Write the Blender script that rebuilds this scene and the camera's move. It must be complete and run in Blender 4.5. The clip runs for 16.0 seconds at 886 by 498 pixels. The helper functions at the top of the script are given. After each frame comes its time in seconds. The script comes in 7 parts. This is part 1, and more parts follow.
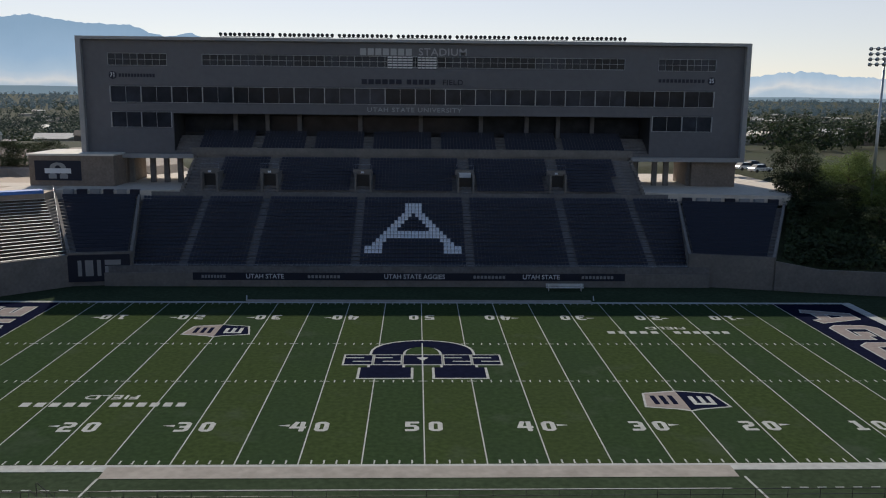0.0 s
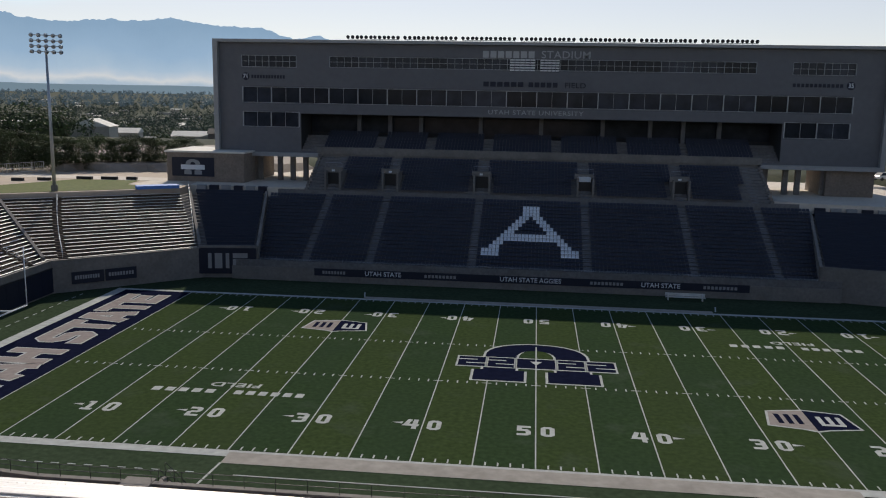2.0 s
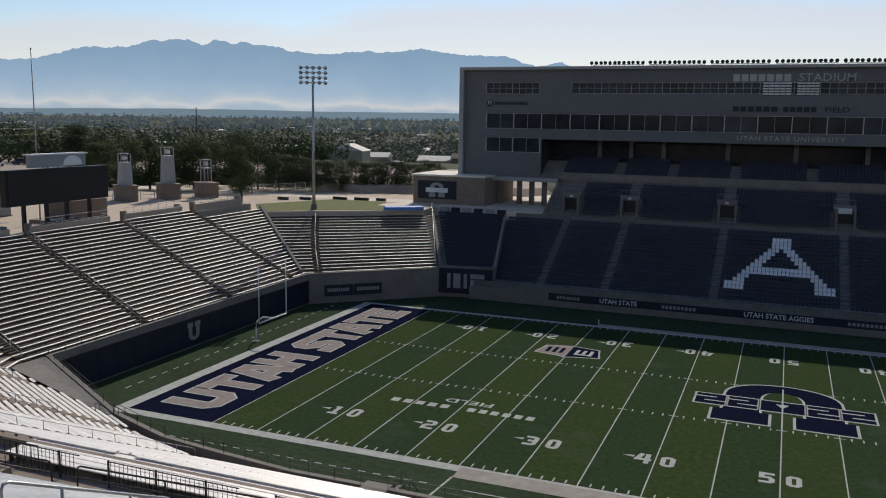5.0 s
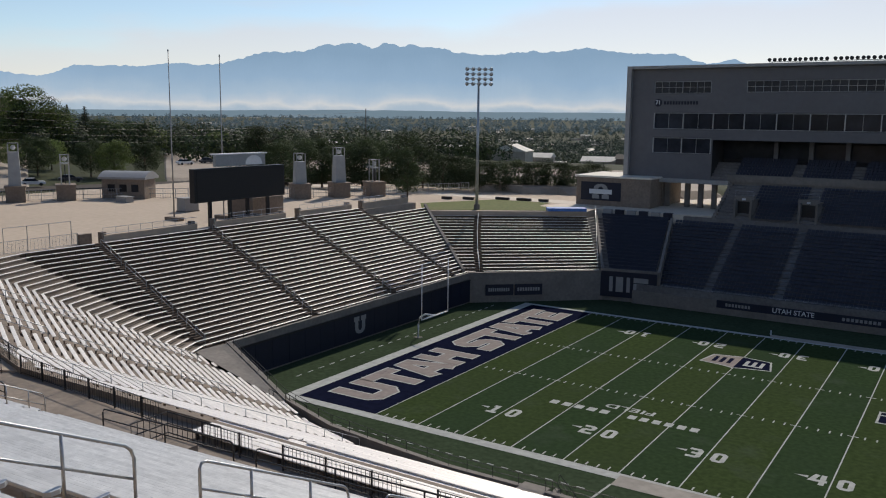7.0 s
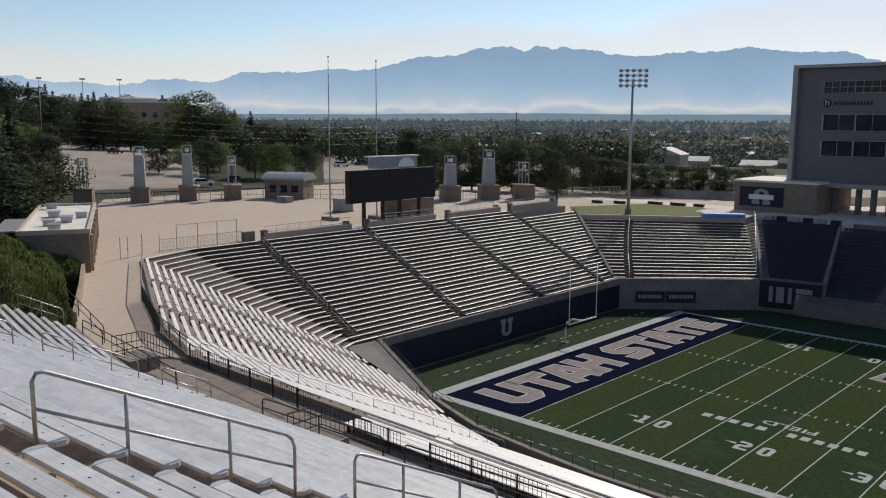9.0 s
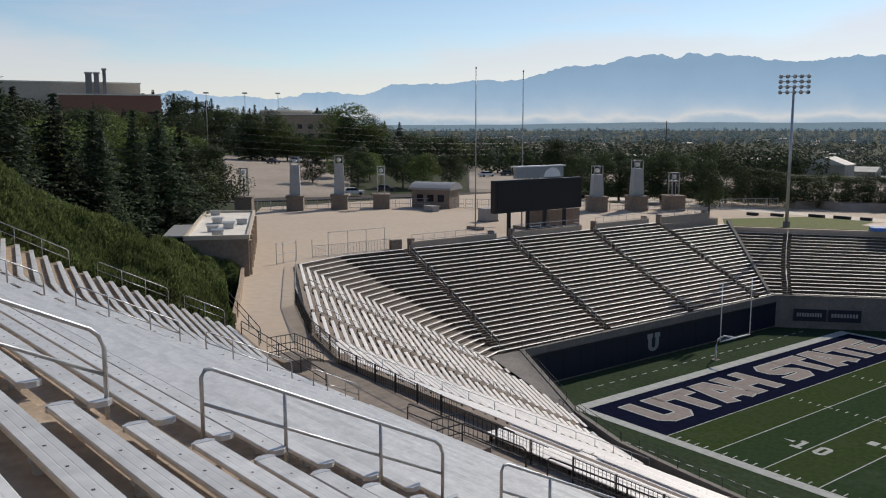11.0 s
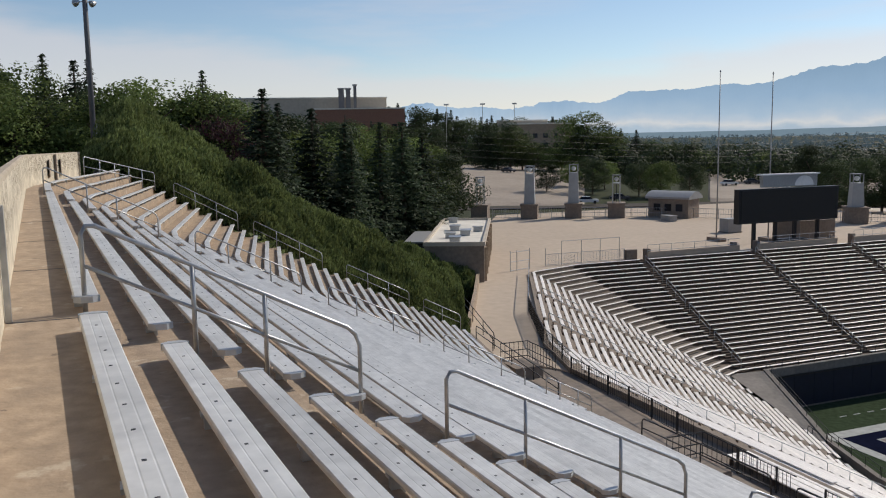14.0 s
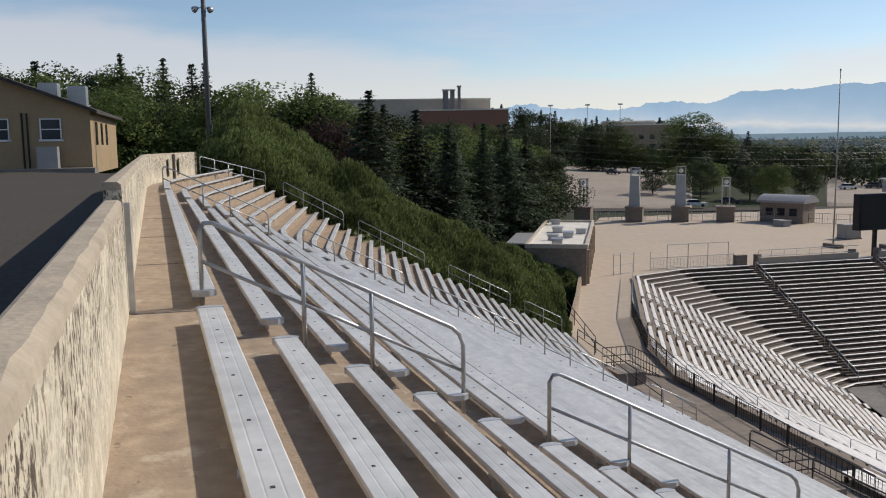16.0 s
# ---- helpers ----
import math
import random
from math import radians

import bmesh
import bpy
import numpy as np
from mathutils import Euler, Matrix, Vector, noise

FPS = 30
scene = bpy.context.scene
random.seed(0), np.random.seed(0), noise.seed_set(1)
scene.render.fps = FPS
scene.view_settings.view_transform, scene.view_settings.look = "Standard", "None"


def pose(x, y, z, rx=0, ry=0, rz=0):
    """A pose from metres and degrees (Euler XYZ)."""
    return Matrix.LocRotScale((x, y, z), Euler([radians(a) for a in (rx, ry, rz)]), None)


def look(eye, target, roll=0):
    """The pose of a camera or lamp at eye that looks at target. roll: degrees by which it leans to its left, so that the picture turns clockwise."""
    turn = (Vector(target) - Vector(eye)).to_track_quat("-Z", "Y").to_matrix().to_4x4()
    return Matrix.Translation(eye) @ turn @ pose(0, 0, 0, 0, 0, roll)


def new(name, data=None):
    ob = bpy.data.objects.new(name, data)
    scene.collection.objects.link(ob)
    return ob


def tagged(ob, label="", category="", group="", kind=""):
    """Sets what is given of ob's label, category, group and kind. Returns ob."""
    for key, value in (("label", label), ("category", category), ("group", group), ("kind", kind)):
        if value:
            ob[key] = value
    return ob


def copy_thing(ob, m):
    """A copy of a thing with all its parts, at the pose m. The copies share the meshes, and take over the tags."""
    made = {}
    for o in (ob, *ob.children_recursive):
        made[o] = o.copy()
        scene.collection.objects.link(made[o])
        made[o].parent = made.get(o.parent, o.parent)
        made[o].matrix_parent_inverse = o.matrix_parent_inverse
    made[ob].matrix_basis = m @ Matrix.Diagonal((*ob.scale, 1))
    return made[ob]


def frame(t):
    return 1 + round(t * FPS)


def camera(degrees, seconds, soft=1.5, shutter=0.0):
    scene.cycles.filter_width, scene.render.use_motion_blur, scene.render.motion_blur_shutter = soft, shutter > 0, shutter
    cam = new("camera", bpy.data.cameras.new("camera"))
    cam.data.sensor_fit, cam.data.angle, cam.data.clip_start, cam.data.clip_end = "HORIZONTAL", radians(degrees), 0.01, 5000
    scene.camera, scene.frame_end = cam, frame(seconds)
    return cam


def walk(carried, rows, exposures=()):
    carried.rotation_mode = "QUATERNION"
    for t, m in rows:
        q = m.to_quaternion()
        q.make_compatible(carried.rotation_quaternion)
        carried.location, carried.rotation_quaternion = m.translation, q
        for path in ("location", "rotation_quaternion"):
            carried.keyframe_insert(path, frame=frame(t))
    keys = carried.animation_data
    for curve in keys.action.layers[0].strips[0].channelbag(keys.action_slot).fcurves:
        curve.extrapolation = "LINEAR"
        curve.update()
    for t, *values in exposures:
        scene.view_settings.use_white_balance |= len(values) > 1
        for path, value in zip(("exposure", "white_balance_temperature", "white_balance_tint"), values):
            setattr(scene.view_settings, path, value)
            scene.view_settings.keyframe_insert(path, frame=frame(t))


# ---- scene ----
cam = camera(54.82, 16.0, soft=1.1)
PATH = [
    (0, (-0.677, -82.498, 26.216), (-0.6145, -80.5301, 25.8640), 0.57),
    (0.5, (-0.707, -82.505, 26.232), (-0.6855, -80.5364, 25.8798), 0.70),
    (1, (-0.748, -82.511, 26.246), (-0.8049, -80.5430, 25.8953), 0.77),
    (1.5, (-0.798, -82.516, 26.250), (-0.9278, -80.5510, 25.9002), 0.94),
    (2, (-0.847, -82.528, 26.241), (-1.0537, -80.5699, 25.8907), 1.06),
    (2.5, (-0.890, -82.544, 26.221), (-1.1959, -80.5980, 25.8775), 1.06),
    (3, (-0.939, -82.556, 26.199), (-1.3325, -80.6237, 25.8639), 1.04),
    (3.5, (-0.984, -82.570, 26.190), (-1.4588, -80.6547, 25.8628), 1.08),
    (4, (-1.019, -82.599, 26.179), (-1.5839, -80.7063, 25.8645), 1.05),
    (6.5, (-1.204, -82.879, 26.308), (-2.1856, -81.1628, 26.0050), 0.59),
    (7, (-1.242, -82.892, 26.302), (-2.3085, -81.2281, 25.9972), 0.59),
    (7.5, (-1.286, -82.897, 26.297), (-2.4291, -81.2838, 25.9957), 0.41),
    (8, (-1.320, -82.885, 26.284), (-2.5272, -81.3189, 25.9843), 0.31),
    (8.5, (-1.351, -82.896, 26.275), (-2.6249, -81.3830, 25.9759), 0.34),
    (9, (-1.377, -82.906, 26.271), (-2.7161, -81.4513, 25.9703), 0.33),
    (11.5, (-1.512, -82.962, 26.252), (-3.1368, -81.8286, 25.9790), -0.28),
    (12, (-1.536, -82.977, 26.249), (-3.2160, -81.9261, 25.9785), -0.55),
    (12.5, (-1.550, -82.983, 26.247), (-3.2714, -82.0014, 25.9799), -0.67),
    (13, (-1.571, -83.002, 26.247), (-3.3334, -82.0929, 25.9869), -0.73),
    (13.5, (-1.589, -83.022, 26.241), (-3.3929, -82.1971, 25.9865), -0.85),
    (14, (-1.592, -83.039, 26.242), (-3.4312, -82.2940, 25.9881), -0.89),
    (14.5, (-1.597, -83.052, 26.242), (-3.4646, -82.3830, 25.9877), -0.89),
    (15, (-1.602, -83.066, 26.242), (-3.4944, -82.4696, 25.9887), -0.82),
    (15.5, (-1.596, -83.078, 26.244), (-3.5047, -82.5377, 25.9915), -0.75),
    (16, (-1.597, -83.081, 26.245), (-3.5115, -82.5602, 25.9970), -0.76),
]
walk(cam, [(t, look(eye, target, roll)) for t, eye, target, roll in PATH], [(0, -0.34), (3, -0.37), (4, -0.44), (6.5, -0.39), (8, -0.35), (14, -0.34), (16, -0.29)])

# ---------------------------------------------------------------- light
world = bpy.data.worlds.new("sky")
scene.world = world
world.use_nodes = True
SUN_EL, SUN_AZ = 38.0, -14.0   # degrees up; degrees from +y towards +x
wn, wl = world.node_tree.nodes, world.node_tree.links
wn.clear()
w_out, w_bg = wn.new("ShaderNodeOutputWorld"), wn.new("ShaderNodeBackground")
w_sky = wn.new("ShaderNodeTexSky")
w_sky.sky_type, w_sky.sun_disc = "NISHITA", False
w_sky.sun_elevation, w_sky.sun_rotation = radians(SUN_EL), radians(SUN_AZ)
w_sky.altitude, w_sky.air_density, w_sky.dust_density, w_sky.ozone_density = 1400, 1.0, 0.7, 1.3
# a pale cloud bank round the horizon with wisps above it
w_tc, w_sep = wn.new("ShaderNodeTexCoord"), wn.new("ShaderNodeSeparateXYZ")
wl.new(w_tc.outputs["Generated"], w_sep.inputs[0])


def cloud_noise(scale, loc, size, detail):
    mp, no = wn.new("ShaderNodeMapping"), wn.new("ShaderNodeTexNoise")
    mp.inputs["Scale"].default_value, mp.inputs["Location"].default_value = scale, loc
    no.inputs["Scale"].default_value, no.inputs["Detail"].default_value, no.inputs["Roughness"].default_value = size, detail, 0.55
    wl.new(w_tc.outputs["Generated"], mp.inputs[0]); wl.new(mp.outputs[0], no.inputs["Vector"])
    return no.outputs["Fac"]


def w_math(op, a, b):
    m = wn.new("ShaderNodeMath")
    m.operation = op
    for k, v in enumerate((a, b)):
        if isinstance(v, (int, float)):
            m.inputs[k].default_value = v
        else:
            wl.new(v, m.inputs[k])
    return m.outputs[0]


def w_range(v, a, b, c, d):
    m = wn.new("ShaderNodeMapRange")
    m.interpolation_type = "SMOOTHSTEP"
    for k, q in enumerate((a, b, c, d)):
        m.inputs[k + 1].default_value = q
    wl.new(v, m.inputs[0])
    return m.outputs[0]


broad_n = cloud_noise((1.0, 1.0, 2.0), (0.3, 0.2, 0.45), 3.2, 4)
fine_n = cloud_noise((1.3, 1.3, 9.0), (0.35, 0.2, 0.45), 2.4, 8)
# the bank stands higher to the west and the south-east than between them
side = w_math("ABSOLUTE", w_math("SUBTRACT", w_sep.outputs[1], 0.45), 0.0)
level = w_math("SUBTRACT", w_sep.outputs[2], w_math("MULTIPLY", side, 0.125))
lift = w_math("MULTIPLY", w_math("SUBTRACT", broad_n, 0.5), 0.09)
wisp = w_math("MULTIPLY", w_math("SUBTRACT", fine_n, 0.5), 0.07)
level = w_math("ADD", w_math("ADD", level, lift), wisp)
bank = w_range(level, 0.045, 0.085, 0.82, 0.0)
wisps = w_range(fine_n, 0.52, 0.74, 0.0, 0.35)
w_fac = w_math("MAXIMUM", bank, wisps)
w_mix = wn.new("ShaderNodeMix")
w_mix.data_type = "RGBA"
w_cl = wn.new("ShaderNodeVectorMath")
w_cl.operation = "MULTIPLY_ADD"
w_cl.inputs[1].default_value, w_cl.inputs[2].default_value = (0.42, 0.38, 0.37), (4.3, 4.05, 4.1)
wl.new(w_sky.outputs[0], w_cl.inputs[0]); wl.new(w_cl.outputs[0], w_mix.inputs[7])
wl.new(w_fac, w_mix.inputs[0]); wl.new(w_sky.outputs[0], w_mix.inputs[6])
wl.new(w_mix.outputs[2], w_bg.inputs[0]); wl.new(w_bg.outputs[0], w_out.inputs[0])
w_bg.inputs[1].default_value = 0.132

sun = new("sun", bpy.data.lights.new("sun", "SUN"))
sun.data.energy, sun.data.angle, sun.data.color = 4.6, radians(0.55), (1.0, 0.91, 0.79)
az, el = radians(SUN_AZ), radians(SUN_EL)
sun.matrix_world = look((0, 0, 200), (-200 * math.sin(az) * math.cos(el), -200 * math.cos(az) * math.cos(el), 200 - 200 * math.sin(el)))

# ---------------------------------------------------------------- materials
def mat(name, color, rough=0.8, metal=0.0, grain=0.12, scale=3.0, stain=0.0, stain_scale=0.25, bump=0.0, bump_scale=None, spec=0.5, piece=0.0, stain_color=None, haze=None):
    """A surface with grain and stains at two sizes in metres; piece varies it from object to object."""
    m = bpy.data.materials.new(name)
    m.use_nodes = True
    n, l = m.node_tree.nodes, m.node_tree.links
    b = n["Principled BSDF"]
    b.inputs["Roughness"].default_value, b.inputs["Metallic"].default_value = rough, metal
    b.inputs["Specular IOR Level"].default_value = spec
    tc = n.new("ShaderNodeNewGeometry")
    n1 = n.new("ShaderNodeTexNoise")
    n1.inputs["Scale"].default_value, n1.inputs["Detail"].default_value = scale, 6
    l.new(tc.outputs["Position"], n1.inputs["Vector"])
    mr = n.new("ShaderNodeMapRange")
    mr.inputs[1].default_value, mr.inputs[2].default_value = 0.3, 0.7
    mr.inputs[3].default_value, mr.inputs[4].default_value = 1 - grain, 1 + grain
    l.new(n1.outputs["Fac"], mr.inputs[0])
    mul = n.new("ShaderNodeMix")
    mul.data_type, mul.blend_type = "RGBA", "MULTIPLY"
    mul.inputs[0].default_value, mul.inputs[6].default_value = 1, (*color, 1)
    l.new(mr.outputs[0], mul.inputs[7])
    out = mul.outputs[2]
    if stain:
        n2 = n.new("ShaderNodeTexNoise")
        n2.inputs["Scale"].default_value, n2.inputs["Detail"].default_value = stain_scale, 8
        n2.inputs["Roughness"].default_value = 0.62
        l.new(tc.outputs["Position"], n2.inputs["Vector"])
        r2 = n.new("ShaderNodeMapRange")
        r2.inputs[1].default_value, r2.inputs[2].default_value, r2.inputs[4].default_value = 0.42, 0.68, stain
        l.new(n2.outputs["Fac"], r2.inputs[0])
        mx = n.new("ShaderNodeMix")
        mx.data_type = "RGBA"
        mx.inputs[7].default_value = (*(stain_color or [c * 0.45 for c in color]), 1)
        l.new(r2.outputs[0], mx.inputs[0]); l.new(out, mx.inputs[6])
        out = mx.outputs[2]
    if piece:
        oi = n.new("ShaderNodeObjectInfo")
        r3 = n.new("ShaderNodeMapRange")
        r3.inputs[3].default_value, r3.inputs[4].default_value = 1 - piece, 1 + piece
        l.new(oi.outputs["Random"], r3.inputs[0])
        m3 = n.new("ShaderNodeMix")
        m3.data_type, m3.blend_type = "RGBA", "MULTIPLY"
        m3.inputs[0].default_value = 1
        l.new(out, m3.inputs[6]); l.new(r3.outputs[0], m3.inputs[7])
        out = m3.outputs[2]
    l.new(out, b.inputs["Base Color"])
    if bump:
        n4 = n.new("ShaderNodeTexNoise")
        n4.inputs["Scale"].default_value, n4.inputs["Detail"].default_value = bump_scale or scale * 4, 5
        l.new(tc.outputs["Position"], n4.inputs["Vector"])
        bp = n.new("ShaderNodeBump")
        bp.inputs["Strength"].default_value, bp.inputs["Distance"].default_value = bump, 0.02
        l.new(n4.outputs["Fac"], bp.inputs["Height"]); l.new(bp.outputs[0], b.inputs["Normal"])
    if haze:
        b.inputs["Emission Color"].default_value = (*haze, 1)
        b.inputs["Emission Strength"].default_value = 1.0
    return m


def leaf_mat(name, color, var=0.35, haze=None, tree=False):
    m = bpy.data.materials.new(name)
    m.use_nodes = True
    n, l = m.node_tree.nodes, m.node_tree.links
    b = n["Principled BSDF"]
    b.inputs["Roughness"].default_value, b.inputs["Specular IOR Level"].default_value = 0.7, 0.25
    g = n.new("ShaderNodeNewGeometry")
    r = n.new("ShaderNodeMapRange")
    r.inputs[3].default_value, r.inputs[4].default_value = 1 - var, 1 + var
    l.new(g.outputs["Random Per Island"], r.inputs[0])
    mx = n.new("ShaderNodeMix")
    mx.data_type, mx.blend_type = "RGBA", "MULTIPLY"
    mx.inputs[0].default_value, mx.inputs[6].default_value = 1, (*color, 1)
    l.new(r.outputs[0], mx.inputs[7])
    n2 = n.new("ShaderNodeTexNoise")
    n2.inputs["Scale"].default_value = 0.12
    l.new(g.outputs["Position"], n2.inputs["Vector"])
    r2 = n.new("ShaderNodeMapRange")
    r2.inputs[1].default_value, r2.inputs[2].default_value, r2.inputs[3].default_value, r2.inputs[4].default_value = 0.3, 0.7, 0.65, 1.35
    l.new(n2.outputs["Fac"], r2.inputs[0])
    m2 = n.new("ShaderNodeMix")
    m2.data_type, m2.blend_type = "RGBA", "MULTIPLY"
    m2.inputs[0].default_value = 1
    l.new(mx.outputs[2], m2.inputs[6]); l.new(r2.outputs[0], m2.inputs[7])
    oi, r3, m3 = n.new("ShaderNodeObjectInfo"), n.new("ShaderNodeMapRange"), n.new("ShaderNodeMix")
    r3.inputs[3].default_value, r3.inputs[4].default_value = 0.65, 1.4
    m3.data_type, m3.blend_type = "RGBA", "MULTIPLY"
    m3.inputs[0].default_value = 1 if tree else 0
    l.new(oi.outputs["Random"], r3.inputs[0]); l.new(m2.outputs[2], m3.inputs[6]); l.new(r3.outputs[0], m3.inputs[7])
    m2 = m3
    l.new(m2.outputs[2], b.inputs["Base Color"])
    tr, ms = n.new("ShaderNodeBsdfTranslucent"), n.new("ShaderNodeMixShader")
    ms.inputs[0].default_value = 0.38
    l.new(m2.outputs[2], tr.inputs[0]); l.new(b.outputs[0], ms.inputs[1]); l.new(tr.outputs[0], ms.inputs[2])
    l.new(ms.outputs[0], n["Material Output"].inputs[0])
    # haze is a flat emission laid over the leaf colour
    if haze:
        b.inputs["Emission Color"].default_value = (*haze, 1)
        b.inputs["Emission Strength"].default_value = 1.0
    return m


def glass_mat(name, color):
    """Dark glazing, its colour varied by pane in place of rooms and reflections."""
    m = mat(name, color, 0.1, grain=0.35, scale=0.5, spec=0.11, piece=0.5)
    return m


def turf_mat():
    """Artificial turf, darker and lighter five-yard bands, scuffed patches."""
    m = mat("turf", (0.041, 0.060, 0.023), 0.95, grain=0.22, scale=2.2, stain=0.45, stain_scale=0.11, bump=0.25, bump_scale=40, spec=0.0, stain_color=(0.039, 0.054, 0.027))
    n, l = m.node_tree.nodes, m.node_tree.links
    b = n["Principled BSDF"]
    src = b.inputs["Base Color"].links[0].from_socket
    g, sx = n.new("ShaderNodeNewGeometry"), n.new("ShaderNodeSeparateXYZ")
    l.new(g.outputs["Position"], sx.inputs[0])
    ad = n.new("ShaderNodeMath"); ad.operation = "ADD"; ad.inputs[1].default_value = 914.4
    dv = n.new("ShaderNodeMath"); dv.operation = "DIVIDE"; dv.inputs[1].default_value = 9.144
    fr = n.new("ShaderNodeMath"); fr.operation = "FRACT"
    gt = n.new("ShaderNodeMath"); gt.operation = "GREATER_THAN"; gt.inputs[1].default_value = 0.5
    l.new(sx.outputs[0], ad.inputs[0]); l.new(ad.outputs[0], dv.inputs[0]); l.new(dv.outputs[0], fr.inputs[0]); l.new(fr.outputs[0], gt.inputs[0])
    mx = n.new("ShaderNodeMix"); mx.data_type, mx.blend_type = "RGBA", "MULTIPLY"
    mx.inputs[7].default_value = (0.78, 0.88, 1.05, 1)
    l.new(gt.outputs[0], mx.inputs[0]); l.new(src, mx.inputs[6]); l.new(mx.outputs[2], b.inputs["Base Color"])
    return m


M_TURF = turf_mat()
M_APRON = mat("apron_turf", (0.044, 0.062, 0.036), 0.9, grain=0.2, scale=2, stain=0.3, stain_scale=0.2, spec=0.0)
M_LINE = mat("white_line_paint", (0.40, 0.41, 0.39), 0.85, grain=0.15, scale=1.5, spec=0.0)
M_BORDER = mat("sideline_paint", (0.34, 0.315, 0.28), 0.9, grain=0.12, scale=1.2, stain=0.35, stain_scale=0.4, spec=0.0)
M_NAVYT = mat("navy_turf_paint", (0.009, 0.011, 0.026), 0.9, grain=0.2, scale=1.5, spec=0.0)
M_GREYT = mat("silver_turf_paint", (0.27, 0.235, 0.215), 0.9, grain=0.12, scale=1.5, spec=0.0)
# lighter copy of the bench aluminium, with strong sun put into its colour
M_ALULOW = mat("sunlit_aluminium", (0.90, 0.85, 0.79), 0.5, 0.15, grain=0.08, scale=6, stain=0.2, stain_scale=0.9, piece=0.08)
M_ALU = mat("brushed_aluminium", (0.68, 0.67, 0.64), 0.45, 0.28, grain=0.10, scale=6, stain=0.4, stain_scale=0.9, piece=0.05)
def blotched(m, color, scale, lo, hi, amount):
    """Adds pale or dark blotches of one colour."""
    n, l = m.node_tree.nodes, m.node_tree.links
    b = n["Principled BSDF"]
    src = b.inputs["Base Color"].links[0].from_socket
    g, a, r, mx = n.new("ShaderNodeNewGeometry"), n.new("ShaderNodeTexNoise"), n.new("ShaderNodeMapRange"), n.new("ShaderNodeMix")
    a.inputs["Scale"].default_value, a.inputs["Detail"].default_value, a.inputs["Roughness"].default_value = scale, 7, 0.6
    r.inputs[1].default_value, r.inputs[2].default_value, r.inputs[4].default_value = lo, hi, amount
    mx.data_type = "RGBA"
    mx.inputs[7].default_value = (*color, 1)
    l.new(g.outputs["Position"], a.inputs["Vector"]); l.new(a.outputs["Fac"], r.inputs[0]); l.new(r.outputs[0], mx.inputs[0])
    l.new(src, mx.inputs[6]); l.new(mx.outputs[2], b.inputs["Base Color"])


blotched(M_TURF, (0.062, 0.078, 0.058), 0.17, 0.56, 0.72, 0.45)
M_ALUCAP = mat("aluminium_end_cap", (0.5, 0.51, 0.52), 0.5, 0.4, grain=0.08, scale=8)
M_RAIL = mat("galvanised_pipe", (0.42, 0.43, 0.44), 0.42, 0.7, grain=0.15, scale=9)
M_BLACK = mat("black_painted_steel", (0.018, 0.018, 0.02), 0.5, 0.2, grain=0.2, scale=8)
M_TAN = mat("tan_concrete", (0.375, 0.285, 0.20), 0.92, grain=0.2, scale=7, stain=0.6, stain_scale=1.3, bump=0.35, bump_scale=30, stain_color=(0.235, 0.185, 0.14))
M_PALE = mat("pale_rendered_concrete", (0.66, 0.59, 0.46), 0.92, grain=0.18, scale=6, stain=0.6, stain_scale=2.2, bump=1.0, bump_scale=16, stain_color=(0.36, 0.29, 0.20))
blotched(M_TAN, (0.52, 0.44, 0.34), 3.3, 0.60, 0.68, 0.6)
blotched(M_TAN, (0.13, 0.10, 0.075), 5.1, 0.66, 0.70, 0.7)


def pitted(m, dark):
    """Adds dark weathered pits, drawn out downwards, to a wall's colour and relief."""
    n, l = m.node_tree.nodes, m.node_tree.links
    b = n["Principled BSDF"]
    src = b.inputs["Base Color"].links[0].from_socket
    g, mp = n.new("ShaderNodeNewGeometry"), n.new("ShaderNodeMapping")
    mp.inputs["Scale"].default_value = (1, 1, 0.5)
    a, c = n.new("ShaderNodeTexNoise"), n.new("ShaderNodeTexNoise")
    a.inputs["Scale"].default_value, a.inputs["Detail"].default_value, a.inputs["Roughness"].default_value = 27, 7, 0.75
    c.inputs["Scale"].default_value, c.inputs["Detail"].default_value = 1.1, 3
    l.new(g.outputs["Position"], mp.inputs[0]); l.new(mp.outputs[0], a.inputs["Vector"]); l.new(g.outputs["Position"], c.inputs["Vector"])
    r, r2, mu = n.new("ShaderNodeMapRange"), n.new("ShaderNodeMapRange"), n.new("ShaderNodeMath")
    r.inputs[1].default_value, r.inputs[2].default_value = 0.505, 0.545
    r2.inputs[1].default_value, r2.inputs[2].default_value, r2.inputs[3].default_value = 0.30, 0.50, 0.2
    mu.operation = "MULTIPLY"
    sp, rz, mz = n.new("ShaderNodeSeparateXYZ"), n.new("ShaderNodeMapRange"), n.new("ShaderNodeMath")
    rz.inputs[1].default_value, rz.inputs[2].default_value, rz.inputs[3].default_value = 24.95, 25.35, 0.08
    mz.operation = "MULTIPLY"
    l.new(g.outputs["Position"], sp.inputs[0]); l.new(sp.outputs[2], rz.inputs[0])
    l.new(a.outputs["Fac"], r.inputs[0]); l.new(c.outputs["Fac"], r2.inputs[0]); l.new(r.outputs[0], mu.inputs[0]); l.new(r2.outputs[0], mu.inputs[1])
    mx = n.new("ShaderNodeMix")
    mx.data_type = "RGBA"
    mx.inputs[7].default_value = (*dark, 1)
    l.new(mu.outputs[0], mz.inputs[0]); l.new(rz.outputs[0], mz.inputs[1]); l.new(mz.outputs[0], mx.inputs[0]); l.new(src, mx.inputs[6]); l.new(mx.outputs[2], b.inputs["Base Color"])


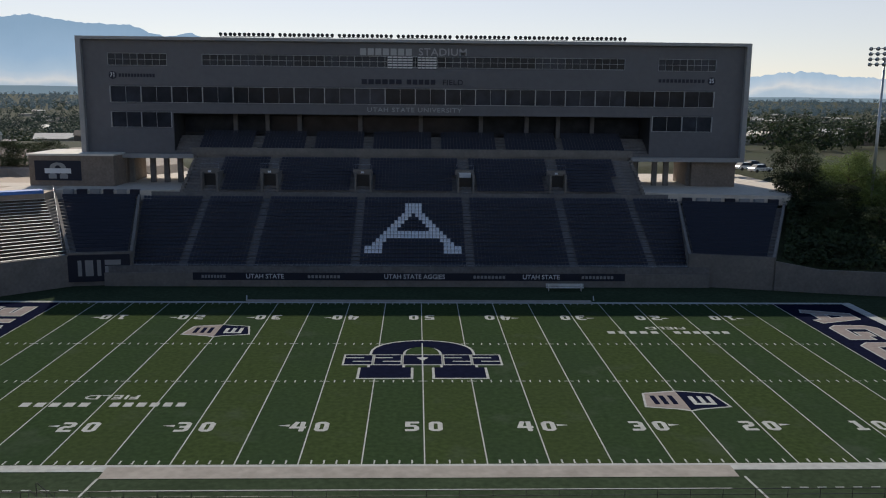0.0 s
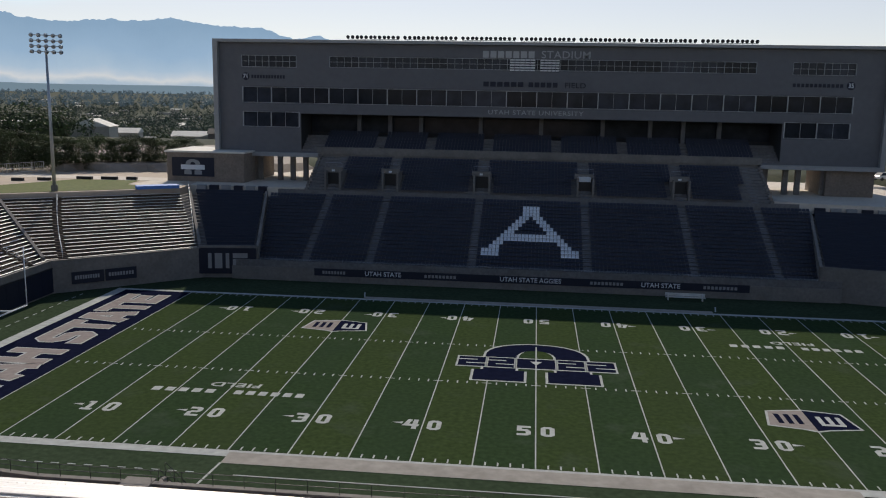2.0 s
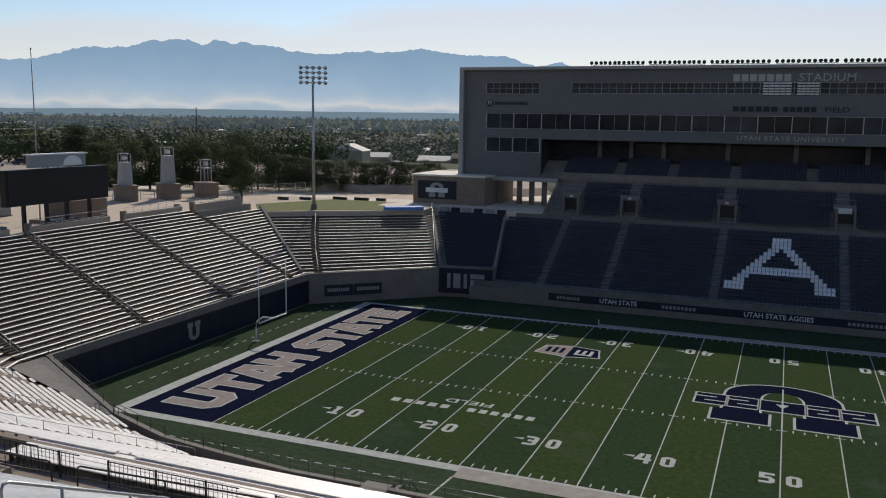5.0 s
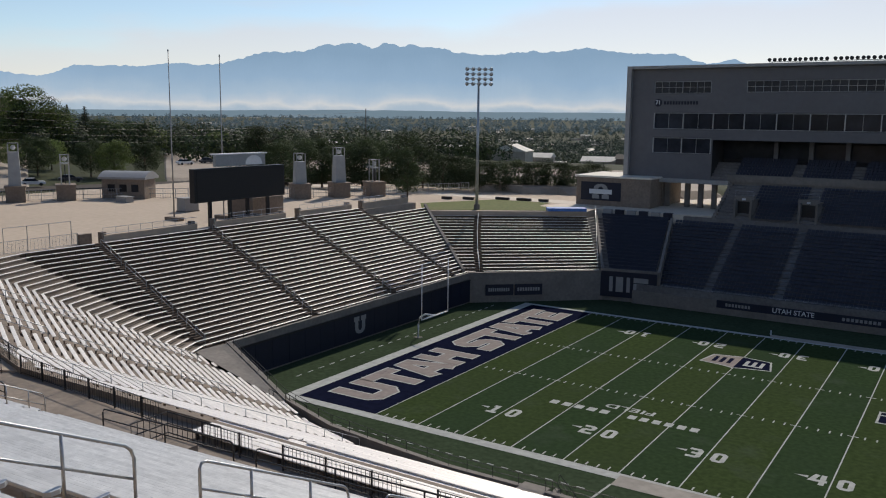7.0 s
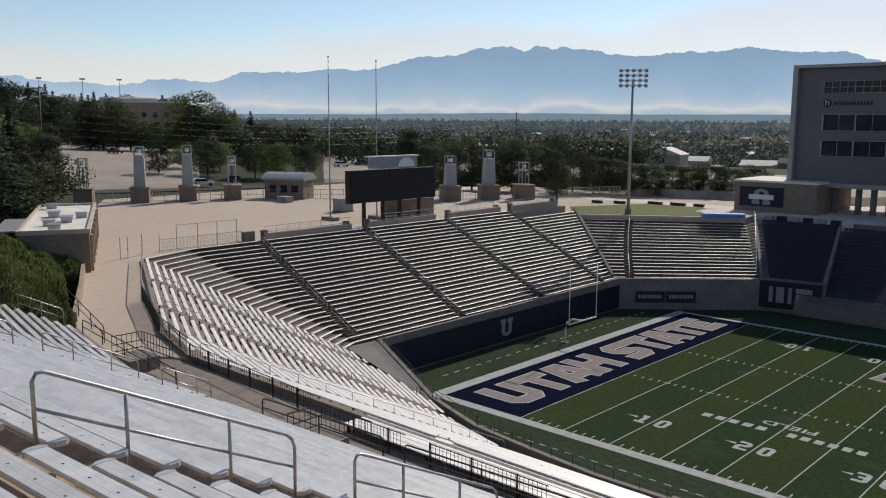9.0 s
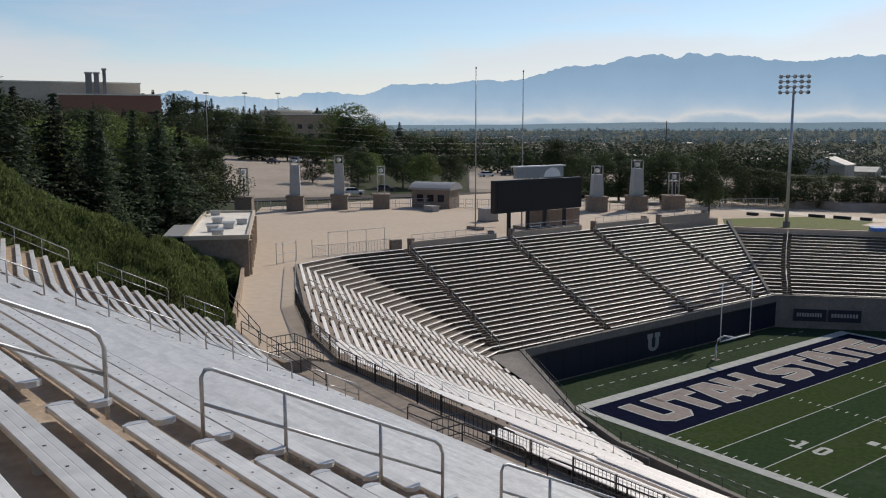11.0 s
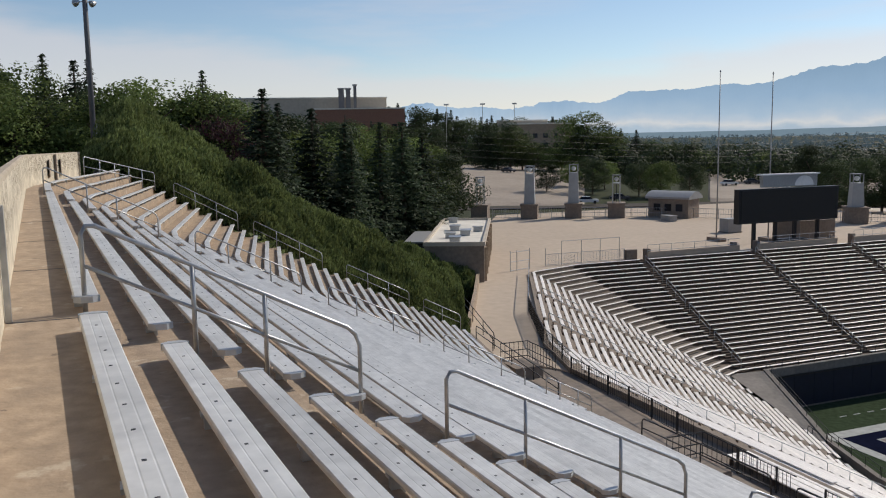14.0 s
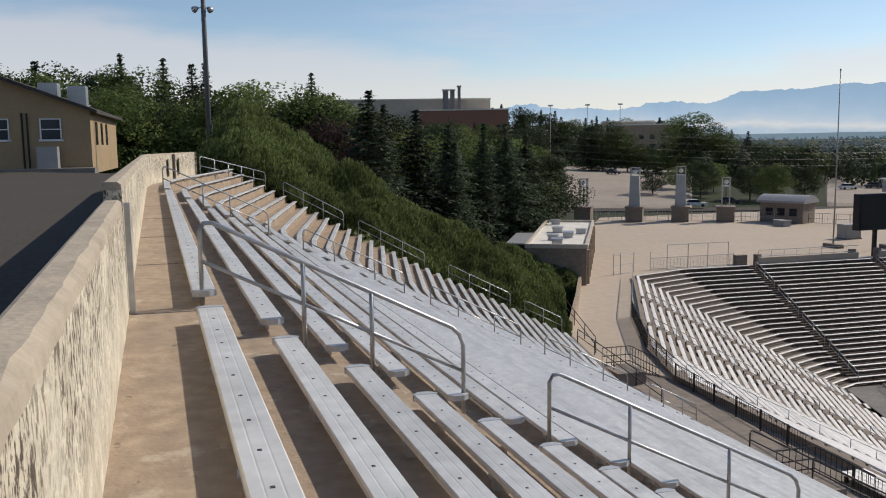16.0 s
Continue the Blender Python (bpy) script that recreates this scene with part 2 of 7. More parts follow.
pitted(M_PALE, (0.085, 0.06, 0.04))
M_COPE = mat("weathered_coping", (0.44, 0.37, 0.28), 0.95, grain=0.15, scale=4, stain=0.4, stain_scale=0.7, bump=0.5, bump_scale=20)
M_CONC = mat("grey_concrete", (0.21, 0.19, 0.17), 0.92, grain=0.14, scale=2.5, stain=0.4, stain_scale=0.35, bump=0.2, bump_scale=25)
M_AISLE = mat("pale_step_concrete", (0.19, 0.19, 0.20), 0.92, grain=0.14, scale=2.5, stain=0.3, stain_scale=0.5)
M_DCONC = mat("dark_concrete_steps", (0.18, 0.17, 0.165), 0.95, grain=0.2, scale=2.5, stain=0.4, stain_scale=0.4)
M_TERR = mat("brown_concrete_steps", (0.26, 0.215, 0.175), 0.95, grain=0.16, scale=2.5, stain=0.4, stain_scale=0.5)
M_PLAZA = mat("plaza_paving", (0.48, 0.39, 0.30), 0.92, grain=0.08, scale=1.2, stain=0.35, stain_scale=0.08, stain_color=(0.38, 0.30, 0.23))
M_PALEPAVE = mat("pale_footway", (0.62, 0.55, 0.46), 0.92, grain=0.08, scale=1.0)
M_ASPH = mat("asphalt", (0.085, 0.074, 0.064), 0.95, spec=0.1, grain=0.2, scale=8, stain=0.4, stain_scale=0.4, bump=0.3, bump_scale=60, stain_color=(0.09, 0.085, 0.08))
M_ROADT = mat("pale_asphalt", (0.33, 0.275, 0.22), 0.92, grain=0.1, scale=1, stain=0.3, stain_scale=0.1)
M_STUCCO = mat("grey_metal_panel", (0.125, 0.125, 0.135), 0.6, grain=0.06, scale=1.2, stain=0.2, stain_scale=0.12)
M_TRIM = mat("pale_metal_trim", (0.30, 0.30, 0.30), 0.5, 0.1, grain=0.06, scale=1.5)
M_MULL = mat("silver_mullion", (0.36, 0.37, 0.38), 0.45, 0.3, grain=0.05, scale=3)
M_GLASS = glass_mat("dark_window_glass", (0.030, 0.034, 0.044))
M_PALEMET = mat("pale_grey_metal", (0.36, 0.37, 0.37), 0.55, grain=0.06, scale=1.5, stain=0.2, stain_scale=0.3)
M_BLIND = mat("white_blind", (0.66, 0.66, 0.64), 0.8, grain=0.05, scale=3)
M_NAVY = mat("navy_painted_steel", (0.006, 0.009, 0.025), 0.6, grain=0.15, scale=2)
M_SEAT = mat("navy_plastic", (0.019, 0.026, 0.048), 0.75, grain=0.15, scale=3)
M_WSEAT = mat("white_plastic", (0.75, 0.78, 0.82), 0.5, grain=0.05, scale=6)
# near-black wall colour holds the shade inside the press box recess
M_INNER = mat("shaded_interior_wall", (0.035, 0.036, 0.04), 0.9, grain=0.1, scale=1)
M_BRICK = mat("brown_block", (0.24, 0.19, 0.15), 0.92, grain=0.16, scale=3, stain=0.3, stain_scale=0.5, bump=0.3, bump_scale=14)
M_REDBR = mat("red_brick", (0.26, 0.13, 0.09), 0.92, grain=0.18, scale=4)
M_WHITE = mat("white_sign_paint", (0.72, 0.73, 0.74), 0.7, grain=0.05, scale=4)
M_BLUE = mat("blue_tarpaulin", (0.07, 0.19, 0.52), 0.6, grain=0.12, scale=2)
M_ROOFW = mat("white_roof_membrane", (0.72, 0.68, 0.60), 0.85, grain=0.08, scale=1.0, stain=0.3, stain_scale=0.4, stain_color=(0.5, 0.45, 0.38))
M_YELL = mat("buff_render", (0.36, 0.26, 0.15), 0.9, grain=0.06, scale=3, stain=0.15, stain_scale=0.5)
M_SHING = mat("dark_shingle", (0.06, 0.052, 0.046), 0.9, grain=0.25, scale=6)
# concrete brown, taken darker to carry the shade between the bench rows
M_BOWL = mat("shade_darkened_bowl_steps", (0.13, 0.10, 0.08), 0.95, grain=0.2, scale=2.5, stain=0.4, stain_scale=0.4, spec=0.1)
M_LAWN = mat("lawn_grass", (0.105, 0.125, 0.032), 0.9, grain=0.25, scale=1.5, stain=0.35, stain_scale=0.25, spec=0.2, stain_color=(0.15, 0.14, 0.05))
M_GRASSY = mat("rough_hillside_grass", (0.040, 0.048, 0.022), 0.95, grain=0.3, scale=1.2, stain=0.5, stain_scale=0.05, spec=0.15, stain_color=(0.07, 0.062, 0.04))
M_CARW = mat("white_car_paint", (0.68, 0.68, 0.68), 0.3, grain=0.02, scale=2)
M_CARD = mat("dark_car_paint", (0.03, 0.035, 0.045), 0.3, grain=0.02, scale=2)
M_TYRE = mat("black_rubber", (0.02, 0.02, 0.02), 0.9, grain=0.1, scale=6)
M_BARK = mat("bark", (0.09, 0.065, 0.045), 0.95, grain=0.3, scale=6)
M_CREAM = mat("cream_wall", (0.48, 0.42, 0.34), 0.9, grain=0.08, scale=1)
M_LEAF = leaf_mat("broad_leaves", (0.118, 0.158, 0.046), tree=True)
M_LEAF2 = leaf_mat("dark_broad_leaves", (0.044, 0.062, 0.026), tree=True)
M_SPRUCE = leaf_mat("spruce_needles", (0.046, 0.066, 0.036), tree=True)
M_HEDGE = leaf_mat("hedge_leaves", (0.140, 0.172, 0.060), 0.45)
M_PLUM = leaf_mat("plum_leaves", (0.052, 0.024, 0.028), tree=True)
# the far woods carry distance haze as a faint bluish glow
M_FARM = leaf_mat("hazed_mid_foliage", (0.026, 0.038, 0.022), 0.4, haze=(0.009, 0.015, 0.019))
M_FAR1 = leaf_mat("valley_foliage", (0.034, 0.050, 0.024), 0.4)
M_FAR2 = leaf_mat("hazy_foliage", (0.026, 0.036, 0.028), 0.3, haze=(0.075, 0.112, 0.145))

# ---------------------------------------------------------------- mesh tools
class Geo:
    """Collects vertices and faces of one mesh."""
    def __init__(self):
        self.v, self.f = [], []

    def face(self, *pts):
        i = len(self.v)
        self.v += [tuple(p) for p in pts]
        self.f.append(tuple(range(i, i + len(pts))))
        return self

    def box(self, x0, x1, y0, y1, z0, z1, m=None, cut=0.0):
        i = len(self.v)
        c = [(x, y, z) for z in (z0, z1) for x, y in ((x0, y0), (x1, y0), (x1, y1), (x0, y1))]
        self.v += [tuple(m @ Vector(p)) for p in c] if m is not None else c
        self.f += [tuple(i + k for k in q) for q in ((3, 2, 1, 0), (4, 5, 6, 7), (0, 1, 5, 4), (1, 2, 6, 5), (2, 3, 7, 6), (3, 0, 4, 7))]
        return self

    def prism(self, ring, z0, z1, m=None):
        """An upright prism on a plan outline, counter-clockwise."""
        i, n = len(self.v), len(ring)
        c = [(x, y, z0) for x, y in ring] + [(x, y, z1) for x, y in ring]
        self.v += [tuple(m @ Vector(p)) for p in c] if m is not None else c
        self.f.append(tuple(range(i + n - 1, i - 1, -1)))
        self.f.append(tuple(range(i + n, i + 2 * n)))
        self.f += [(i + k, i + (k + 1) % n, i + n + (k + 1) % n, i + n + k) for k in range(n)]
        return self

    def loft(self, rings, close=True, caps=True):
        i, n = len(self.v), len(rings[0])
        for r in rings:
            self.v += [tuple(p) for p in r]
        for a in range(len(rings) - 1):
            for k in range(n if close else n - 1):
                self.f.append((i + a * n + k, i + a * n + (k + 1) % n, i + (a + 1) * n + (k + 1) % n, i + (a + 1) * n + k))
        if caps and close:
            self.f.append(tuple(range(i + n - 1, i - 1, -1)))
            self.f.append(tuple(range(i + (len(rings) - 1) * n, i + len(rings) * n)))
        return self

    def tube(self, pts, r, n=6, r1=None):
        """A pipe along points, tapering from r to r1."""
        pts = [Vector(p) for p in pts]
        rings = []
        for k, p in enumerate(pts):
            d = (pts[min(k + 1, len(pts) - 1)] - pts[max(k - 1, 0)]).normalized()
            a = d.cross(Vector((0, 0, 1)) if abs(d.z) < 0.9 else Vector((1, 0, 0))).normalized()
            b = d.cross(a)
            q = r + ((r1 if r1 is not None else r) - r) * k / max(1, len(pts) - 1)
            rings.append([p + q * (math.cos(t) * a + math.sin(t) * b) for t in (2 * math.pi * j / n for j in range(n))])
        return self.loft(rings)

    def mesh(self, name, material=None, smooth=False):
        me = bpy.data.meshes.new(name)
        me.from_pydata(self.v, [], self.f)
        if material:
            me.materials.append(material)
        if smooth:
            me.shade_smooth()
        return me


def part(name, geo, material, parent=None, label="", smooth=False):
    ob = new(name, geo.mesh(name, material, smooth) if isinstance(geo, Geo) else geo)
    if parent:
        ob.parent = parent
    return tagged(ob, label)


def thing(name, at, label, category, group="", kind="", turn=0.0):
    ob = new(name)
    ob.matrix_basis = pose(*at, 0, 0, turn)
    ob.empty_display_size = 0.3
    return tagged(ob, label, category, group, kind)


def solid(name, geo, material, label, category, group="", kind="", smooth=False):
    return tagged(part(name, geo, material, None, "", smooth), label, category, group, kind)


def text_mesh(words, height, material, depth=0.01, bold=0.02, wide=1.0, spacing=1.0):
    """Flat lettering in its own xy plane, centred; height is that of a capital."""
    c = bpy.data.curves.new("lettering", "FONT")
    c.body, c.size, c.extrude, c.offset = words, height / 0.69, depth, bold * height
    c.align_x, c.align_y, c.space_character = "CENTER", "CENTER", spacing
    c.resolution_u = 3
    ob = new("lettering", c)
    bpy.context.view_layer.update()
    me = bpy.data.meshes.new_from_object(ob.evaluated_get(bpy.context.evaluated_depsgraph_get()))
    bpy.data.objects.remove(ob)
    bpy.data.curves.remove(c)
    me.transform(Matrix.Diagonal((wide, 1, 1, 1)))
    me.materials.clear()
    me.materials.append(material)
    return me


def band_stroke(g, pts, w, z, close=False):
    """A flat painted stroke of width w along plan points, mitred at its corners."""
    pts = [Vector(p) for p in pts]
    n = len(pts)
    left, right = [], []
    for k in range(n):
        a = pts[k] - pts[k - 1] if k or close else pts[1] - pts[0]
        b = pts[(k + 1) % n] - pts[k] if k < n - 1 or close else a
        a, b = a.normalized(), b.normalized()
        na, nb = Vector((-a.y, a.x)), Vector((-b.y, b.x))
        m = (na + nb).normalized()
        m *= w / 2 / max(0.35, m.dot(na))
        left.append(pts[k] + m)
        right.append(pts[k] - m)
    for k in range(n if close else n - 1):
        j = (k + 1) % n
        g.face((*right[k], z), (*right[j], z), (*left[j], z), (*left[k], z))
    return g


def glyph(ch, W, H, S):
    """Centre lines of a chamfered block character: lists of points, a closed one marked True."""
    x0, x1, y0, y1, m, C, h = S / 2, W - S / 2, S / 2, H - S / 2, H / 2, S * 0.45, S / 2
    return {
        "0": [([(x0 + C, y0), (x1 - C, y0), (x1, y0 + C), (x1, y1 - C), (x1 - C, y1), (x0 + C, y1), (x0, y1 - C), (x0, y0 + C)], True)],
        "1": [([(W / 2, 0), (W / 2, H)], False), ([(W * 0.12, y1), (W / 2 - h, y1)], False), ([(W * 0.05, y0), (W / 2 - h, y0)], False), ([(W / 2 + h, y0), (W * 0.95, y0)], False)],
        "2": [([(0, y1), (x1 - C, y1), (x1, y1 - C), (x1, m + C), (x1 - C, m), (x0 + C, m), (x0, m - C), (x0, y0), (W, y0)], False)],
        "3": [([(0, y1), (x1 - C, y1), (x1, y1 - C), (x1, y0 + C), (x1 - C, y0), (0, y0)], False), ([(W * 0.25, m), (x1 - h, m)], False)],
        "4": [([(x0 + 0.25 * W, H), (x0, m - 0.1 * H), (x1 - h - 0.1 * W, m - 0.1 * H)], False), ([(x1 - 0.1 * W, 0), (x1 - 0.1 * W, H)], False), ([(x1 + h - 0.1 * W, m - 0.1 * H), (W, m - 0.1 * H)], False)],
        "5": [([(W, y1), (x0, y1), (x0, m + 0.05 * H), (x1 - C, m + 0.05 * H), (x1, m - C), (x1, y0 + C), (x1 - C, y0), (0, y0)], False)],
        "U": [([(x0, H), (x0, y0 + C), (x0 + C, y0), (x1 - C, y0), (x1, y0 + C), (x1, H)], False)],
        "T": [([(0, y1), (W, y1)], False), ([(W / 2, 0), (W / 2, H - S)], False)],
        "A": [([(x0 - 0.05 * W, 0), (W * 0.36, y1), (W * 0.64, y1), (x1 + 0.05 * W, 0)], False), ([(W * 0.30, H * 0.27), (W * 0.70, H * 0.27)], False)],
        "H": [([(x0, 0), (x0, H)], False), ([(x1, 0), (x1, H)], False), ([(S, m), (W - S, m)], False)],
        "S": [([(W, y1), (x0 + C, y1), (x0, y1 - C), (x0, m + C), (x0 + C, m), (x1 - C, m), (x1, m - C), (x1, y0 + C), (x1 - C, y0), (0, y0)], False)],
        "E": [([(W, y1), (x0, y1), (x0, y0), (W, y0)], False), ([(S, m), (W * 0.86, m)], False)],
        "G": [([(W, y1), (x0 + C, y1), (x0, y1 - C), (x0, y0 + C), (x0 + C, y0), (x1, y0), (x1, m)], False), ([(W * 0.5, m), (x1 - h, m)], False)],
        "I": [([(W / 2, 0), (W / 2, H)], False)],
    }[ch]


def block_glyph(ch, W, H, S, z, grow=0.0):
    """One painted block character with its corner at the origin; grow fattens it into an outline."""
    g = Geo()
    for k, (pts, close) in enumerate(glyph(ch, W, H, S)):
        pts = [Vector(p) for p in pts]
        if grow and not close:
            pts[0] += (pts[0] - pts[1]).normalized() * grow
            pts[-1] += (pts[-1] - pts[-2]).normalized() * grow
        band_stroke(g, pts, S + 2 * grow, z + 0.0015 * k, close)
    return g


def letter_bars(g, x0, x1, y0, y1, count, z0, z1, m=None, gap=0.3):
    """Plain bars of the size of unreadable or withheld letters."""
    w = (x1 - x0) / count
    for k in range(count):
        a = x0 + k * w
        g.box(a, a + w * (1 - gap), y0, y1, z0, z1, m)
    return g


YD = 0.9144
WEST = 24.384       # half the field's width
GOAL = 45.72
ENDL = 54.864

# ---------------------------------------------------------------- ground
def smooth01(a, b, x):
    t = min(1.0, max(0.0, (x - a) / (b - a)))
    return t * t * (3 - 2 * t)


PLAZA = 12.5


def hill(x, y):
    """Height of the land round the stadium."""
    z = 0.0
    s = smooth01(-62, -82, x)                      # plaza south of the bowl
    w = smooth01(34, 52, y)                        # concourse behind the west stand
    e = smooth01(-36, -62, y)                      # east bank
    z = (PLAZA - 0.25) * max(s, w, e)
    n = smooth01(58, 75, x)
    z = max(z, 7.0 * n * smooth01(60, 0, abs(y) * 0.9))
    # bank up to the road above the east stand
    z += 12.0 * smooth01(-60, -84, y) * smooth01(-150, -60, x - 0.35 * (y + 84) * 0) if y < -60 else 0.0
    # the campus rise to the south-east
    d = math.hypot(x + 330, y + 190)
    z += 20 * math.exp(-(d / 190) ** 2) * smooth01(-150, -235, x - 0.9 * max(0, -50 - y))
    # fall to the valley floor
    r = math.hypot(x, y)
    fall = smooth01(170, 420, y + 0.10 * max(0, -x)) * 1.0
    z = z * (1 - fall) + (-14) * fall
    return z + 34.0 * smooth01(900, 4600, r)


def axis(lo, hi, near0, near1, step, grow=1.22):
    a, s = [near0], step
    while a[0] > lo:
        s *= grow
        a.insert(0, a[0] - s)
    while a[-1] < near1:
        a.append(a[-1] + step)
    s = step
    while a[-1] < hi:
        s *= grow
        a.append(a[-1] + s)
    return a


gx, gy = axis(-4700, 4700, -240, 140, 8), axis(-900, 4700, -190, 260, 8)


def sunk(x, y):
    """Under the bowl and the built terraces the sheet lies below them."""
    z = hill(x, y)
    if -84 < x < 66 and -64 < y < 64:
        z = -0.35
    elif -70 < x < 66 and -84 < y <= -64:
        z = min(z, 8)
    elif -150 < x < -56 and 24 < y < 78:
        z = min(z, 9.6)
    elif -66 < x < 66 and 40 < y < 90:
        z = min(z, 9)
    return z


g = Geo()
g.v = [(x, y, sunk(x, y)) for y in gy for x in gx]
nx = len(gx)
g.f = [(j * nx + i, j * nx + i + 1, (j + 1) * nx + i + 1, (j + 1) * nx + i) for j in range(len(gy) - 1) for i in range(nx - 1)]
ground = solid("ground", g, M_GRASSY, "dry green hillside and valley floor reaching the horizon", "ground", kind="structure", smooth=True)

# ---------------------------------------------------------------- the playing field
g = Geo().face((-ENDL - 9, -38, -0.02), (66, -38, -0.02), (66, 34.6, -0.02), (-ENDL - 9, 34.6, -0.02))
solid("apron", g, M_APRON, "dark green turf apron round the playing field", "ground", kind="structure")
g = Geo().face((-GOAL, -WEST, 0), (GOAL, -WEST, 0), (GOAL, WEST, 0), (-GOAL, WEST, 0))
field = solid("field", g, M_TURF, "green artificial turf football field with mown bands", "ground", kind="structure")
for s in (-1, 1):
    g = Geo().face(*[(s * a, b, 0.0) for a, b in ((GOAL, -s * WEST), (ENDL, -s * WEST), (ENDL, s * WEST), (GOAL, s * WEST))])
    part("end_zone", g, M_NAVYT, field, "navy painted end zone")
H, E1 = 0.008, 0.004
g = Geo()
for k in range(-10, 11):
    x = k * 5 * YD
    g.box(x - 0.05, x + 0.05, -WEST, WEST, 0, H)
part("yard_lines", g, M_LINE, field, "white painted yard lines")
g = Geo()
for k in range(-49, 50):
    if k % 5 == 0:
        continue
    x = k * YD
    for y0 in (-WEST + 0.12, -6.4, 5.79, WEST - 0.73):
        g.box(x - 0.06, x + 0.06, y0, y0 + 0.61, 0, H)
for k in range(-9, 10):
    for y0 in (-6.1, 6.1):
        g.box(k * 5 * YD - 0.45, k * 5 * YD + 0.45, y0 - 0.06, y0 + 0.06, H, H + E1)
part("hash_marks", g, M_LINE, field, "white hash marks")
g = Geo()
g.box(-ENDL - 1.35, ENDL + 1.35, -WEST - 1.1, -WEST, 0, H)
g.box(-ENDL - 1.35, ENDL + 1.35, WEST, WEST + 0.75, 0, H)
g.box(-ENDL - 1.35, -ENDL, -WEST, WEST, 0, H)
g.box(ENDL, ENDL + 1.35, -WEST, WEST, 0, H)
part("border", g, M_LINE, field, "white boundary band")
g = Geo().box(-22.6, 22.2, -WEST - 2.25, -WEST - 0.35, H, H + E1)
g.box(-22.6, 22.2, WEST + 0.4, WEST + 1.8, H, H + E1)
part("team_area_band", g, M_BORDER, field, "worn grey white band before the team areas")
g = Geo()
for s in (-1, 1):
    for y0, y1 in ((-WEST - 2.2, -WEST - 8.0), (WEST + 1.6, WEST + 4.2)):
        a = s * 22.6
        g.face((a - 0.09, y0, H), (a + 0.09, y0, H), (a + s * 0.5 + 0.09, y1, H), (a + s * 0.5 - 0.09, y1, H))
    for k in range(28):
        g.box(s * 63.0 - 0.05, s * 63.0 + 0.05, -24 + k * 1.8, -23.2 + k * 1.8, H - 0.02, H)
        g.box(s * (24.5 + k * 1.25), s * (24.5 + k * 1.25) + 0.6, -WEST - 4.0, -WEST - 3.9, H - 0.02, H)
for k in range(24):
    y = -20 + k * 1.75
    g.box(-59.25, -59.12, y, y + 0.8, -0.02, H)
g.box(-21, 21, -WEST - 4.1, -WEST - 4.0, -0.02, H)
part("apron_lines", g, M_LINE, field, "dashed white lines on the apron")

# numerals at the yard lines
numbers = {}
for k in range(-4, 5):
    n = 50 - abs(k) * 10
    for digit, side in ((str(n)[0], -1), ("0", 1)):
        w = 1.3 if digit == "4" else 1.12
        if digit not in numbers:
            numbers[digit] = block_glyph(digit, w, 2.0, 0.40, 0).mesh("numeral", M_LINE)
        for row in (-1, 1):
            ob = part("numeral", numbers[digit], None, field, "white painted block numeral")
            at = pose(k * 10 * YD, row * 17.2, 0.010, 0, 0, 0 if row < 0 else 180)
            ob.matrix_basis = at @ pose(side * 0.95 - w / 2, -1.0, 0)
    if k:
        g = Geo()
        for row in (-1, 1):
            s = 1 if k > 0 else -1
            x0, y0 = k * 10 * YD + s * 1.66, row * 17.0
            g.face(*[(x0, y0 - 0.22, 0.012), (x0 + s * 0.95, y0, 0.012), (x0, y0 + 0.22, 0.012)][::s])
        part("arrow", g, M_LINE, field, "small white painted arrow")


def painted_letter(ch, x, y, turn, W):
    """One end zone letter: silver on a white outline."""
    for m_, grow, z in ((M_LINE, 0.2, 0.008), (M_GREYT, 0.0, 0.013)):
        ob = part("painted_letter", block_glyph(ch, W, 5.5, 1.42, 0, grow).mesh("painted_letter", m_), None, field, "silver block letter with a white outline on the end zone")
        ob.matrix_basis = pose(x, y, z, 0, 0, turn)


for k, ch in enumerate("UTAH"):
    painted_letter(ch, -47.75, -21.7 + 4.78 * k, 90, 4.6)
for k, ch in enumerate("STATE"):
    painted_letter(ch, -47.75, -0.3 + 4.48 * k, 90, 4.35)
for k, ch in enumerate("AGGIES"):
    painted_letter(ch, 47.75, 21.0 - 7.2 * k, -90, 5.8)

# the person-named field marks, as plain bars
for cx, cy in ((-27.2, -11.3), (28.2, 11.6)):
    g = Geo()
    for a, b, c in ((-7.1, -0.9, 5), (0.5, 7.2, 6)):
        letter_bars(g, cx + a, cx + b, cy - 1.35, cy - 0.4, c, 0, 0.010, None, 0.36)
    ob = part("turf_word", text_mesh("FIELD", 1.0, M_LINE, 0.002, 0.03, 1.3, 1.05), None, field, "white painted capitals")
    ob.matrix_basis = pose(cx, cy + 1.0, 0.010, 0, 0, 180)
    part("turf_wording", g, M_LINE, field, "white bars of painted wording")


